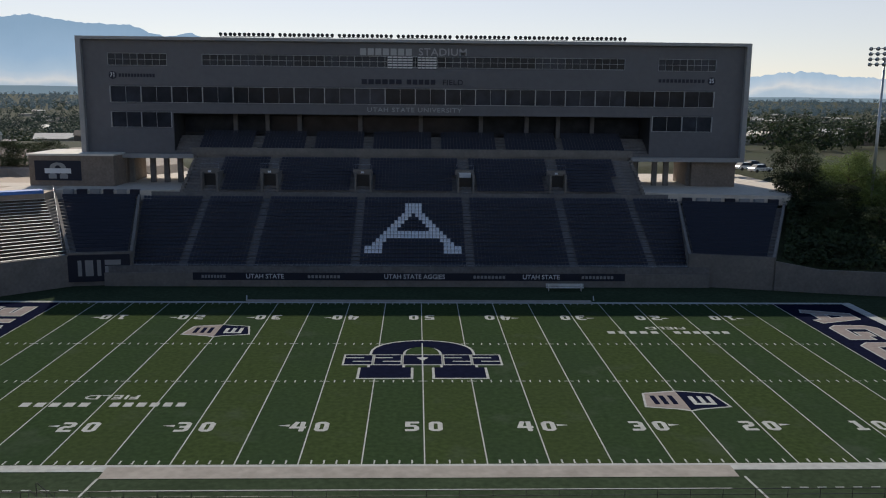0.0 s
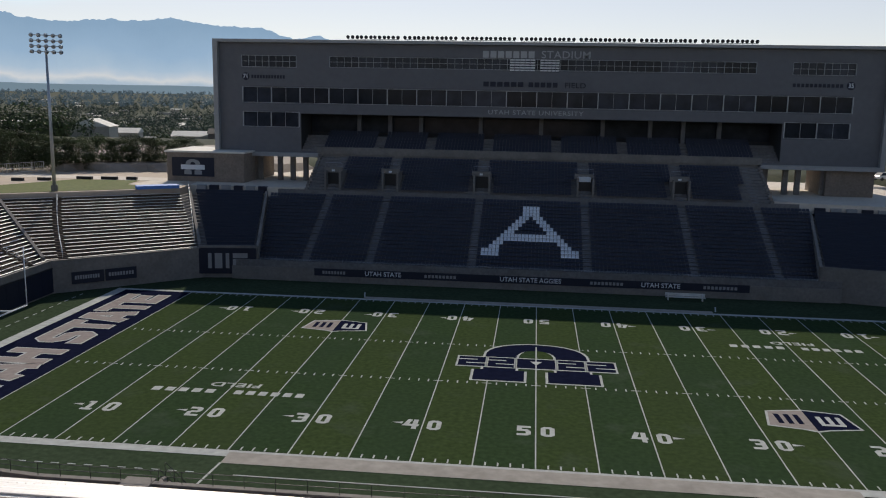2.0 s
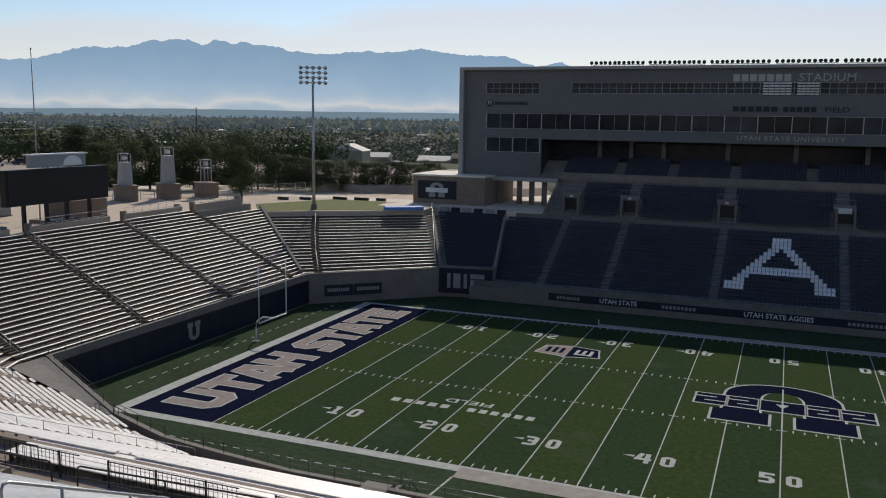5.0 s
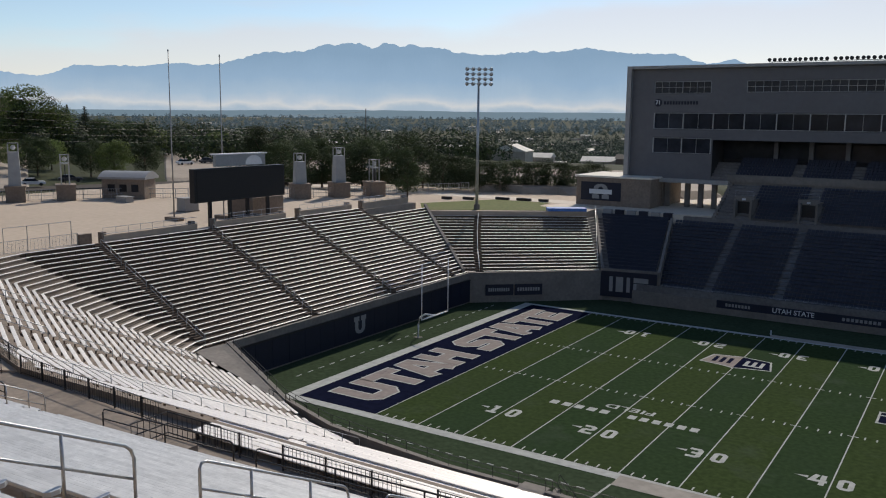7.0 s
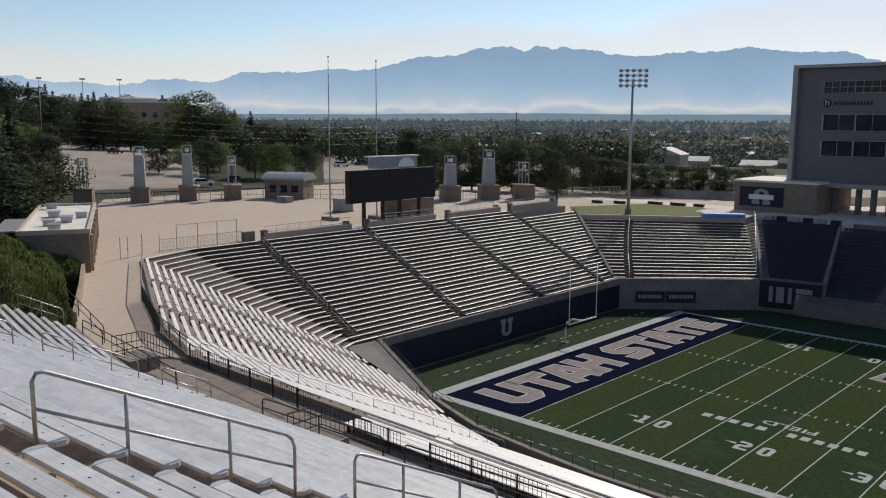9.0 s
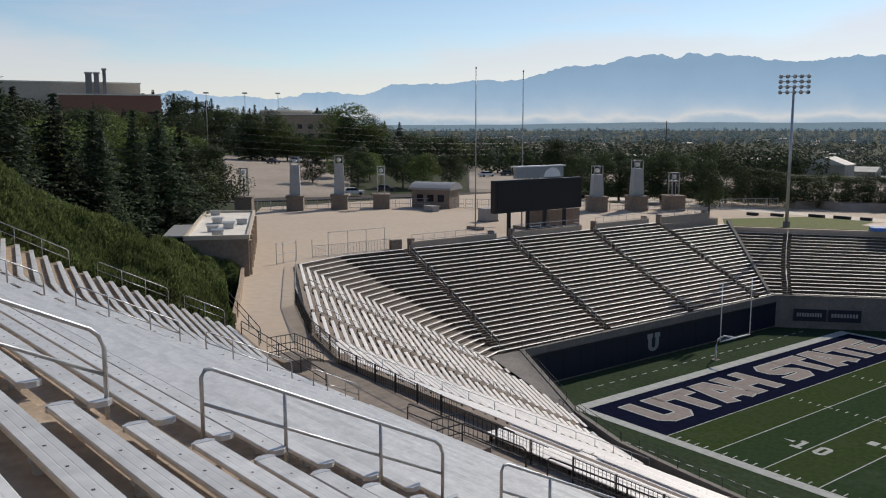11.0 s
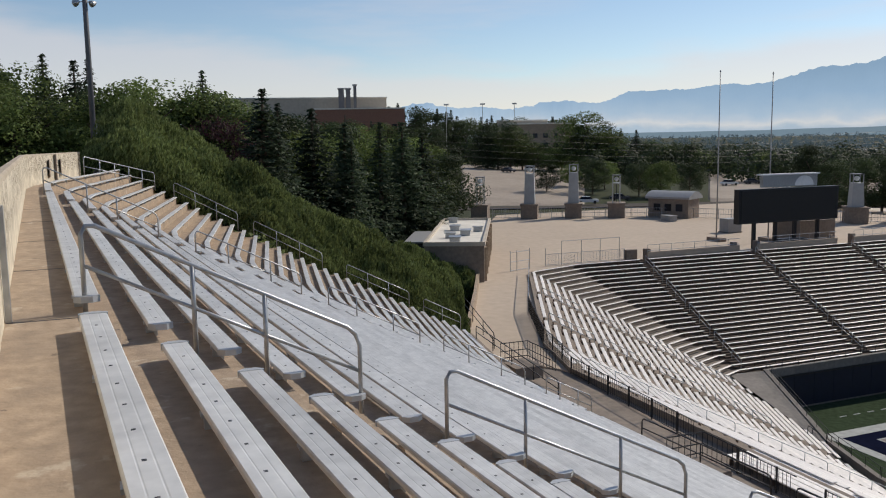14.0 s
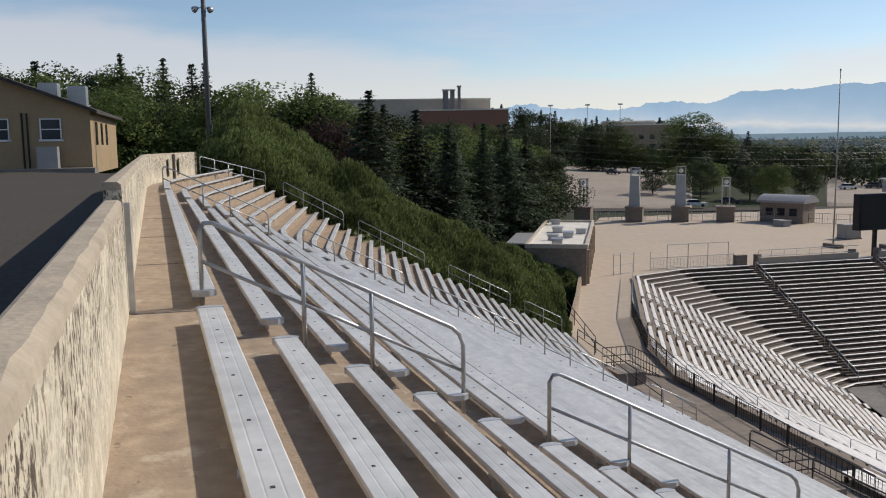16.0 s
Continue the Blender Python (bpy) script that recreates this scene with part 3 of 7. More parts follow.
def slab_u(g, cx, cy, w, h, t, z0, z1, foot=0.0):
    """A block letter in one outline: a round bow at its far end and two feet."""
    foot = foot or t * 0.3
    n, yb, ya, yf = 16, -h * 0.5, h * 0.12, -h * 0.24
    o, i = w / 2, w / 2 - t
    ring = [(-o - foot, yb), (-i + foot, yb), (-i + foot, yf), (-i, yf)]
    ring += [(-i * math.cos(math.pi * k / n), ya + h * 0.20 * math.sin(math.pi * k / n)) for k in range(n + 1)]
    ring += [(i, yf), (i - foot, yf), (i - foot, yb), (o + foot, yb), (o + foot, yf), (o, yf)]
    ring += [(o * math.cos(math.pi * k / n), ya + h * 0.38 * math.sin(math.pi * k / n) ** 0.8) for k in range(n + 1)]
    ring += [(-o, yf), (-o - foot, yf)]
    return g.prism([(cx + x, cy + y) for x, y in ring], z0, z1)


# centre mark: an inverted block letter under a band of plain blocks
part("centre_mark_outline", slab_u(Geo(), 0, 1.0, 10.9, 12.9, 3.7, 0, 0.012, 0.85), M_LINE, field, "white outline of the centre mark")
part("centre_mark", slab_u(Geo(), 0, 1.0, 10.4, 12.4, 3.2, 0.012, 0.016, 0.85), M_NAVYT, field, "navy block centre mark")
g, g2, g3 = Geo(), Geo(), Geo()
for a, b in ((-7.8, -5.1), (-4.8, -2.2), (-1.9, 1.9), (2.2, 4.8), (5.1, 7.8)):
    g.box(a - 0.2, b + 0.2, -1.3, 2.2, 0.0, 0.018)
    g2.box(a, b, -1.08, 1.98, 0.018, 0.022)
    if b - a < 3:
        g3.box(a + 0.8, b + 0.01, -0.2, 0.05, 0.022, 0.026)
        g3.box(a - 0.01, b - 0.8, 0.95, 1.2, 0.022, 0.026)
g3.face((-0.6, 1.2, 0.026), (0, 0.0, 0.026), (0.6, 1.2, 0.026))
part("centre_band_outline", g, M_LINE, field, "white outline of the centre band")
part("centre_band", g2, M_NAVYT, field, "navy blocks of the centre band")
part("centre_band_strokes", g3, M_LINE, field, "white strokes of the centre band")
part("centre_line", Geo().box(-0.07, 0.07, -6.3, 6.3, 0.022, 0.0245), M_LINE, field)

# two shield marks
for cx, cy in ((-22.9, 11.3), (22.9, -11.3)):
    shield = [(-3.6, -1.5), (-1.0, -2.0), (0, -2.4), (1.0, -2.0), (3.6, -1.5), (3.0, 1.7), (0, 2.3), (-3.0, 1.7)]
    part("shield_edge", Geo().prism([(cx + 1.06 * a, cy + 1.1 * b) for a, b in shield], 0, 0.012), M_LINE, field, "white edge of a shield mark")
    part("shield_half", Geo().prism([(cx + a, cy + b) for a, b in shield[:3] + shield[6:]], 0.012, 0.016), M_GREYT, field, "silver half of a shield mark")
    part("shield_half", Geo().prism([(cx + a, cy + b) for a, b in shield[2:7]], 0.012, 0.016), M_NAVYT, field, "navy half of a shield mark")
    g, g2 = Geo(), Geo()
    for k in range(3):
        g.box(cx - 2.7 + k * 0.8, cx - 2.25 + k * 0.8, cy - 1.0, cy + 1.2, 0.016, 0.020)
        g2.box(cx + 0.7 + k * 0.8, cx + 1.1 + k * 0.8, cy - 1.1, cy + 1.0, 0.016, 0.020)
    g2.box(cx + 0.7, cx + 2.7, cy - 1.1, cy - 0.7, 0.016, 0.0205)
    part("shield_strokes", g, M_NAVYT, field); part("shield_strokes", g2, M_LINE, field)

# goal posts
def goal_post(x, s):
    t = thing("goal_post", (x - s * 0, 0, 0), "white tubular goal post with a gooseneck base", "goal post", "goal posts")
    part("gooseneck", Geo().tube([(s * 2.4, 0, 0), (s * 2.4, 0, 1.6), (s * 2.15, 0, 2.5), (s * 1.4, 0, 3.0), (0, 0, 3.05)], 0.11, 8), M_WHITE, t, "", True)
    part("crossbar", Geo().tube([(0, -2.82, 3.05), (0, 2.82, 3.05)], 0.085, 8), M_WHITE, t, "", True)
    for y in (-2.82, 2.82):
        part("upright", Geo().tube([(0, y, 3.05), (0, y, 9.6)], 0.06, 8), M_WHITE, t, "", True)
    part("footing", Geo().box(s * 2.4 - 0.4, s * 2.4 + 0.4, -0.4, 0.4, -0.02, 0.06), M_CONC, t)


goal_post(-55.4, -1); goal_post(55.4, 1)

# ---------------------------------------------------------------- lower bowl
def line(px, py, deg, tread, first, count):
    """One straight run of rows: a point of row 0, its heading, its tread, its first row and the row past its last."""
    d = Vector((math.cos(radians(deg)), math.sin(radians(deg))))
    return Vector((px, py)), d, Vector((-d.y, d.x)), tread, first, count


RISE, Z0 = 0.3382, 1.6
RUNS = [line(50.0, -34.7, 180, 0.69, 0, 33), line(-42.0, -34.7, 154, 0.69, 0, 33),
        line(-58.68, -25.4, 90, 0.645, 7, 33), line(-59.0, 24.3, 41.8, 0.645, 7, 33)]
T3 = 0.645 * 26 / 19
RUNS[3] = (Vector((-63.2, 20.5)) - RUNS[3][2] * 7 * T3, RUNS[3][1], RUNS[3][2], T3, 7, 26)


def zrow(i, k):
    return Z0 + 7 * RISE + (k - 7) * 0.345 if i == 3 else Z0 + k * RISE
COPE = [(50.0, -34.7, 2.1), (-31.5, -34.8, 2.1), (-37.5, -34.1, 2.1), (-43.6, -33.2, 2.1), (-50.9, -30.5, 2.1), (-63.2, -25.5, 4.15), (-63.2, 20.5, 4.3), (-48.2, 33.9, 4.3)]


DIV_LOW, DIV_TOP = Vector((-63.8, 20.2)), Vector((-78.3, 31.8))   # foot and head of the divider before the corner seats


def meet(i, j, k):
    """Where row k of run i meets row k of run j (k may be a fraction)."""
    p, d, n, t = RUNS[i][:4]
    q, e, m, u = RUNS[j][:4]
    p, q = p + n * t * k, q + m * u * k
    c = d.x * e.y - d.y * e.x
    return p + d * (((q.x - p.x) * e.y - (q.y - p.y) * e.x) / c)


def bevel(k):
    """How far the short bevelled rows cut the corner back on each side."""
    return 1.0 + 1.5 * (k - 7) / 26


def side_bend(k):
    """Both ends of the short turned rows between the side rows and the corner rows."""
    m = meet(0, 1, k)
    return m - RUNS[0][1] * 2.8, m + RUNS[1][1] * 3.9


def ends(i, k):
    """Both ends of row k of run i, in plan."""
    p, d, n, t, f, c = RUNS[i]
    if i == 3:
        return DIV_LOW.lerp(DIV_TOP, (k - 7) / 19), Vector((-48.6, 33.8)).lerp(Vector((-56.4, 46.6)), (k - 7) / 19)
    a = p + n * t * k if i == 0 else side_bend(k)[1] if i == 1 else meet(1, 2, k)
    if i == 2:
        b = DIV_LOW.lerp(DIV_TOP, (k - 7) / 23) if k < 30.2 else Vector((p.x + n.x * t * k, 17.6))
    else:
        b = side_bend(k)[0] if i == 0 else meet(1, 2, k)
    if i == 1 and k >= 7:
        b = b - d * bevel(k)
    if i == 2:
        a = a + d * (1.7 + 3.6 * (k - 7) / 26)
    if i == 1 and k < 7:
        b = p + n * t * k
        b = b + d * ((-50.2 - 13.0 * k / 7 - b.x) / d.x)
    return a, b


for i in range(4):
    p, d, n, t, f, c = RUNS[i]
    rings = []
    for k in range(f, c):
        z = zrow(i, k)
        for kk in (k, k + 1):
            a, b = ends(i, kk)
            if i == 1 and k < 7 and kk == 7:
                a, b = ends(1, 6.999)
            rings.append([(a.x, a.y, z), (b.x, b.y, z)])
    a, b = ends(i, c)
    rings.append([(a.x, a.y, zrow(i, c)), (b.x, b.y, zrow(i, c))])
    a, b = ends(i, c + 0.35)
    rings += [[(a.x, a.y, zrow(i, c)), (b.x, b.y, zrow(i, c))], [(a.x, a.y, 10.5), (b.x, b.y, 10.5)]]
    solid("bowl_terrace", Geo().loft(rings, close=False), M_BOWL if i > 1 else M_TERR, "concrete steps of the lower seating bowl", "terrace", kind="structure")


rings = []
for k in range(33):
    for kk in (k, k + 1):
        a, b = side_bend(kk)
        rings.append([(a.x, a.y, zrow(1, k)), (b.x, b.y, zrow(1, k))])
for kk, z in ((33, zrow(1, 33)), (33.35, zrow(1, 33)), (33.35, 10.5)):
    a, b = side_bend(kk)
    rings.append([(a.x, a.y, z), (b.x, b.y, z)])
solid("bowl_terrace", Geo().loft(rings, close=False), M_TERR, "concrete steps where the side rows turn", "terrace", kind="structure")
rings = []
for k in range(7, 33):
    for kk in (k, k + 1):
        a, b = ends(1, kk)[1], ends(2, kk)[0]
        rings.append([(a.x, a.y, zrow(1, k)), (b.x, b.y, zrow(1, k))])
for kk, z in ((33, zrow(1, 33)), (33.35, zrow(1, 33)), (33.35, 10.5)):
    a, b = ends(1, kk)[1], ends(2, kk)[0]
    rings.append([(a.x, a.y, z), (b.x, b.y, z)])
solid("bowl_terrace", Geo().loft(rings, close=False), M_TERR, "concrete steps in the bevelled corner of the bowl", "terrace", kind="structure")


def offset_path(pts, o):
    """The plan path moved sideways to its left by o."""
    out = []
    for k in range(len(pts)):
        dirs = [(Vector(pts[j + 1][:2]) - Vector(pts[j][:2])).normalized() for j in (k - 1, k) if 0 <= j < len(pts) - 1]
        ns = [Vector((-d.y, d.x)) for d in dirs]
        m = sum(ns, Vector((0, 0))).normalized()
        out.append(Vector(pts[k][:2]) + m * (o / m.dot(ns[0])))
    return out


g = Geo()
for o0, o1, h0, h1 in ((-0.3, 0.0, None, -0.1), (-0.36, 0.05, -0.1, 0.06)):
    a, b = offset_path(COPE, o0), offset_path(COPE, o1)
    g.loft([[(a[k].x, a[k].y, -0.3 if h0 is None else COPE[k][2] + h0), (b[k].x, b[k].y, -0.3 if h0 is None else COPE[k][2] + h0), (b[k].x, b[k].y, COPE[k][2] + h1), (a[k].x, a[k].y, COPE[k][2] + h1)] for k in range(len(a))])
solid("wall_bowl_front", g, M_CONC, "stained grey concrete wall below the lower seats", "wall", kind="structure")
# sloped apron slabs between the coping and the first rows of the corner
g = Geo().face((-50.9, -30.4, 2.05), (-63.1, -25.5, 4.1), (-63.3, -29.6, 4.2), (-50.2, -31.0, 1.9))
solid("corner_slab", g, M_CONC, "sloping concrete slab at the bowl's corner", "terrace", kind="structure")
# navy padding on the end wall
pad = thing("wall_padding", (-62.9, -24.6, 0), "navy padding panels along the end zone wall", "padding")
pm = Geo().box(0, 0.14, 0, 2.46, 0.2, 3.25).mesh("panel", M_NAVY)
for k in range(18):
    part("panel", pm, None, pad).matrix_basis = pose(0, k * 2.5, 0)
g = slab_u(Geo(), 0, 0, 1.9, 2.1, 0.6, 0, 0.03)
mk = part("emblem", g, M_TRIM, pad, "pale emblem on the padding")
mk.matrix_basis = Matrix(((0, 0, 1, 0.16), (-1, 0, 0, 19.6), (0, -1, 0, 1.9), (0, 0, 0, 1)))
part("ledge", Geo().box(-0.1, 0.2, 0, 45, 3.25, 3.4), M_BLACK, pad)


def plank(length, w=0.25, t=0.045):
    """A ribbed aluminium seat plank along x, its top at z = 0."""
    prof = [(0, -t), (0, -0.012), (0.012, 0), (0.070, 0), (0.075, -0.004), (0.082, 0), (0.168, 0), (0.175, -0.004), (0.18, 0), (w - 0.012, 0), (w, -0.012), (w, -t), (w - 0.02, -t), (0.02, -t)]
    return Geo().loft([[(x, y, z) for y, z in prof[::-1]] for x in (0, length)])


def low_plank(length, w=0.26, t=0.05):
    return Geo().loft([[(x, y, z) for y, z in ((0, -t), (w, -t), (w, -0.01), (w - 0.02, 0), (0.02, 0), (0, -0.01))] for x in (0, length)])


def corner_aisle(k):
    """How far along its fanned row the aisle of the corner seats lies."""
    a, b = ends(3, k)
    return (b - a).length * (0.12 + 0.21 * (k - 7) / 19)


low_aisles = {0: (24.0, 44.0, 74.8), 1: (5.6, 16.5), 2: (-2.1, 13.3, 28.3, 42.3), 3: (7.6,)}
shared = {}


far_planks = Geo()


def low_bench(a, d, n, s0, s1, z):
    q = a + d * (0.5 * (s0 + s1))
    if q.y > -10.5:                           # the far sections stay joined
        p = a + d * s0
        m = Matrix(((d.x, n.x, 0, p.x), (d.y, n.y, 0, p.y), (0, 0, 1, z), (0, 0, 0, 1)))
        src, i = low_plank(s1 - s0), len(far_planks.v)
        far_planks.v += [tuple(m @ Vector(v)) for v in src.v]
        far_planks.f += [tuple(i + c for c in f) for f in src.f]
        return None
    key = round(s1 - s0, 2)
    if key not in shared:
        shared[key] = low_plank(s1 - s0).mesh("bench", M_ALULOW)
    ob = new("bench", shared[key])
    p = a + d * s0
    ob.matrix_basis = Matrix(((d.x, n.x, 0, p.x), (d.y, n.y, 0, p.y), (0, 0, 1, z), (0, 0, 0, 1)))
    return tagged(ob, "long bare aluminium bleacher bench on concrete steps", "bench", "lower bowl benches")


brk = Geo()
for i, (p, d, n, t, f, c) in enumerate(RUNS):
    for k in range(f, c):
        kk = k + 0.42
        a, b = ends(i, kk)
        o = p + n * t * kk
        aisles = low_aisles[i]
        if i == 3:                            # its rows fan out
            o, d = a, (b - a).normalized()
            n = Vector((-d.y, d.x))
            aisles = (corner_aisle(kk),)
        lo, hi = (a - o).dot(d), (b - o).dot(d)
        mid = 0.62 if i != 0 else 0.5
        cuts = [lo + 0.05] + [q for s_ in aisles if lo + 1 < s_ < hi for q in (s_ - mid, s_ + mid)] + [hi - (0.6 if i == 0 else 0.05)]
        for s0, s1 in zip(cuts[::2], cuts[1::2]):
            if s1 - s0 > 0.8:
                low_bench(o, d, n, s0, s1, zrow(i, k) + 0.42)
                cnt = int((s1 - s0) / 2.4)
                for q in range(cnt + 1):
                    w = o + d * (s0 + 0.3 + (s1 - s0 - 0.6) * q / max(1, cnt)) + n * 0.13
                    m = Matrix(((d.x, n.x, 0, w.x), (d.y, n.y, 0, w.y), (0, 0, 1, zrow(i, k)), (0, 0, 0, 1)))
                    brk.box(-0.025, 0.025, 0.0, 0.1, 0, 0.37, m)
for k in range(33):
    a, b = side_bend(k + 0.42)
    d = (b - a).normalized()
    low_bench(a, d, Vector((-d.y, d.x)), 0.55, round((b - a).length - 0.02, 1), zrow(1, k) + 0.418)
for k in range(7, 33):
    a, b = ends(1, k + 0.42)[1], ends(2, k + 0.42)[0]
    d = (b - a).normalized()
    low_bench(a, d, Vector((-d.y, d.x)), 0.02, round((b - a).length - 0.02, 1), zrow(1, k) + 0.418)
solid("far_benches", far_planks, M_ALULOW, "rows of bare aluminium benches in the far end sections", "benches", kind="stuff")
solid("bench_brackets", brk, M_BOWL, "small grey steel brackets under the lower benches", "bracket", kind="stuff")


def pipe_rail(pts, height=0.92, r=0.022, mid=True, material=M_RAIL, step=1.6, at=None, label="galvanised pipe handrail with rounded ends in a stepped aisle", group="aisle handrails", name="handrail"):
    """A two-pipe handrail over ground points from its first to its last."""
    a, b = Vector(pts[0]), Vector(pts[-1])
    t = thing(name, a, label, "railing", group)
    d = b - a
    u = d.normalized()
    up = Vector((0, 0, height))
    top = [Vector((0, 0, 0)), up - Vector((0, 0, 0.14)), up - Vector((0, 0, 0.04)) + u * 0.05, up + u * 0.14, d + up - u * 0.14, d + up - Vector((0, 0, 0.04)) - u * 0.05, d + up - Vector((0, 0, 0.14)), d]
    part("top_pipe", Geo().tube(top, r, 7), material, t, "", True)
    if mid:
        part("mid_pipe", Geo().tube([up * 0.52, d + up * 0.52], r * 0.85, 6), material, t, "", True)
    c = max(2, round(d.length / step))
    for f in at or [k / c for k in range(1, c)]:
        p = d * f
        part("post", Geo().tube([p, p + up], r, 6), material, t, "", True)
    return t


# step and rail up each aisle of the lower bowl
stp = Geo()
for i, (p, d, n, t, f, c) in enumerate(RUNS):
    for q in low_aisles[i]:
        for k in range(f, c):
            w = p + d * q + n * (k * t)
            if i == 3:
                a, b = ends(3, k)
                d = (b - a).normalized()
                n, w = Vector((-d.y, d.x)), a + d * corner_aisle(k)
            m = Matrix(((d.x, n.x, 0, w.x), (d.y, n.y, 0, w.y), (0, 0, 1, zrow(i, k)), (0, 0, 0, 1)))
            stp.box(-0.58, 0.58, 0.33, t, 0, RISE / 2, m)
        for k0, k1 in ((8, 14), (15, 20), (21, 26), (27, 32)):
            if i in (0, 3) or (i == 2 and q > 40 and k1 > 30):
                continue
            ps = [(p + d * q + n * (k * t + 0.2), Z0 + k * RISE) for k in (k0, k1)]
            pipe_rail([(w.x, w.y, z) for w, z in ps], 0.9, 0.03)
for k0, k1 in ((8, 13), (14, 19), (20, 25)):
    pts = []
    for k in (k0, k1):
        a, b = ends(3, k + 0.3)
        w = a + (b - a).normalized() * corner_aisle(k + 0.3)
        pts.append((w.x, w.y, zrow(3, k)))
    pipe_rail(pts, 0.95, 0.04, material=M_WHITE, label="white pipe handrail in the aisle of the corner seats", group="corner rails")
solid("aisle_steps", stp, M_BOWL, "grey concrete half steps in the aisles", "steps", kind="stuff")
# the rail where the side rows meet the corner rows: posts on every other step
for k0, k1 in ((0, 9), (9, 18), (18, 26), (26, 32)):
    a, b = side_bend(k0 + 0.3)[0], side_bend(k1 + 0.3)[0]
    pipe_rail([(a.x, a.y, Z0 + k0 * RISE), (b.x, b.y, Z0 + k1 * RISE)], 0.95, 0.024, mid=False, step=2.0)
a, b = DIV_LOW, DIV_TOP
g = Geo().loft([[(w.x - 0.15, w.y - 0.15, z - 0.4), (w.x + 0.15, w.y + 0.15, z - 0.4), (w.x + 0.15, w.y + 0.15, z + 0.85), (w.x - 0.15, w.y - 0.15, z + 0.85)] for w, z in ((a, Z0 + 7 * RISE), (b, Z0 + 29.5 * RISE))])
solid("wall_divider", g, M_CONC, "low concrete divider between the end and corner seats", "wall", kind="structure")


def front_rail(poly, o, z, height=1.0, name="guard_rail", label="grey pipe guard rail along the front of the seats", material=M_RAIL, step=2.0, r=0.022, skip=()):
    pts = offset_path(poly, o)
    for i, (p, q) in enumerate(zip(pts, pts[1:])):
        if i in skip:
            continue
        za, zb_ = (poly[i][2], poly[i + 1][2]) if len(poly[i]) > 2 else (z, z)
        t = thing(name, (p.x, p.y, za), label, "railing", name + "s")
        d = Vector((q.x - p.x, q.y - p.y, zb_ - za))
        for h in (height, height * 0.55):
            part("pipe", Geo().tube([(0, 0, h), d + Vector((0, 0, h))], r, 6), material, t)
        for k in range(int(d.length / step) + 1):
            e = d * min(1, k * step / d.length)
            part("post", Geo().tube([e, e + Vector((0, 0, height))], r, 5), material, t)


front_rail([(x, y, z + 0.05) for x, y, z in COPE], -0.15, 0, 0.8, material=M_BLACK, label="dark pipe guard rail along the front of the seats")

t = thing("field_stair", (-51.1, -31.3, 0), "short concrete stair from the corner seats to the turf", "stairs", "field stairs")
for k in range(9):
    part("step", Geo().box(-0.9, 0.9, 0.3 * k, 0.3 + 0.3 * k, -0.02, 2.0 - 0.22 * k), M_CONC, t)
t = thing("field_stair", (-23.9, -34.3, 0), "concrete landing and short stair down to the turf", "stairs", "field stairs")
part("landing", Geo().box(-1.9, 0, -1.1, 0.2, -0.02, 2.2), M_CONC, t)
for k in range(7):
    part("step", Geo().box(0.3 * k, 0.3 + 0.3 * k, 0, 1.0, -0.02, 1.9 - 0.26 * k), M_CONC, t)
for y in (-33.25, -34.25):
    pipe_rail([(-23.7, y, 2.0), (-21.9, y, 0.2)], 0.95, 0.025, material=M_BLACK, step=0.8, label="black pipe handrail beside the field stair", group="field stair rails", name="stair_rail")
for x in (-52.05, -50.15):
    pipe_rail([(x, -31.2, 2.1), (x, -28.6, 0.2)], 0.95, 0.03, material=M_BLACK, step=0.7, label="black pipe handrail beside the field stair", group="field stair rails", name="stair_rail")

# ---------------------------------------------------------------- plaza and mid walkway
WALK = 12.4
t0, t1, t1b, t2, t2b, t4 = RUNS[0][0] + RUNS[0][2] * 0.69 * 33, *side_bend(33), ends(1, 33)[1], ends(2, 33)[0], ends(3, 26)[1]
ring = [(-79.97, 31.6), tuple(t2b), tuple(t2), tuple(t1b), tuple(t1), (-49.5, -60.5), (-57, -58.8), (-65.7, -54.4), (-76, -49.4), (-98, -38), (-126, -25), (-141, -16), (-141, 40), (-86, 40)]
solid("plaza", Geo().prism(ring, PLAZA - 1.2, PLAZA), M_PLAZA, "sandy tan paved plaza behind the end seats", "pavement", kind="structure")
LAWN_Z = 11.3
ring = [(-79.97, 30.9), (-86, 40), (-141, 40), (-141, 72), (-60, 72), (-57, 51.5), tuple(t4), tuple(DIV_TOP)]
solid("corner_plaza", Geo().prism(ring[::-1], LAWN_Z - 1.2, LAWN_Z), M_PLAZA, "sandy tan paving beside the lawn above the corner seats", "pavement", kind="structure")
solid("mid_walkway", Geo().prism([tuple(t1), tuple(t0), (50, -66.5), (-20, -64.0), (-36, -64.8), (-48.6, -62.8), (-49.5, -60.5)], WALK - 1.2, WALK), M_TERR, "brown concrete walkway between the two tiers", "pavement", kind="structure")
g = Geo().box(-141, -60, 56.5, 62, LAWN_Z, LAWN_Z + 0.02).prism([(-66.5, 50.2), (-58.2, 48.2), (-57.5, 51.3), (-61, 56.4), (-65.5, 56.4)], LAWN_Z, LAWN_Z + 0.024)
solid("footway", g, M_PALEPAVE, "pale concrete footway beside the lawn", "pavement", kind="structure")
g = Geo().prism([(-79.2, 32.4), (-58.6, 46.4), (-66.8, 49.8), (-67.5, 56.0), (-78.5, 55.0), (-85.5, 41.0)], LAWN_Z, LAWN_Z + 0.05)
solid("lawn", g, M_LAWN, "sunlit yellow green lawn above the corner seats", "lawn", kind="structure")

# ---------------------------------------------------------------- upper east stand
U_TREAD, U_RISE, U_ROWS, U_Z = 0.64, 0.32, 32, 24.37
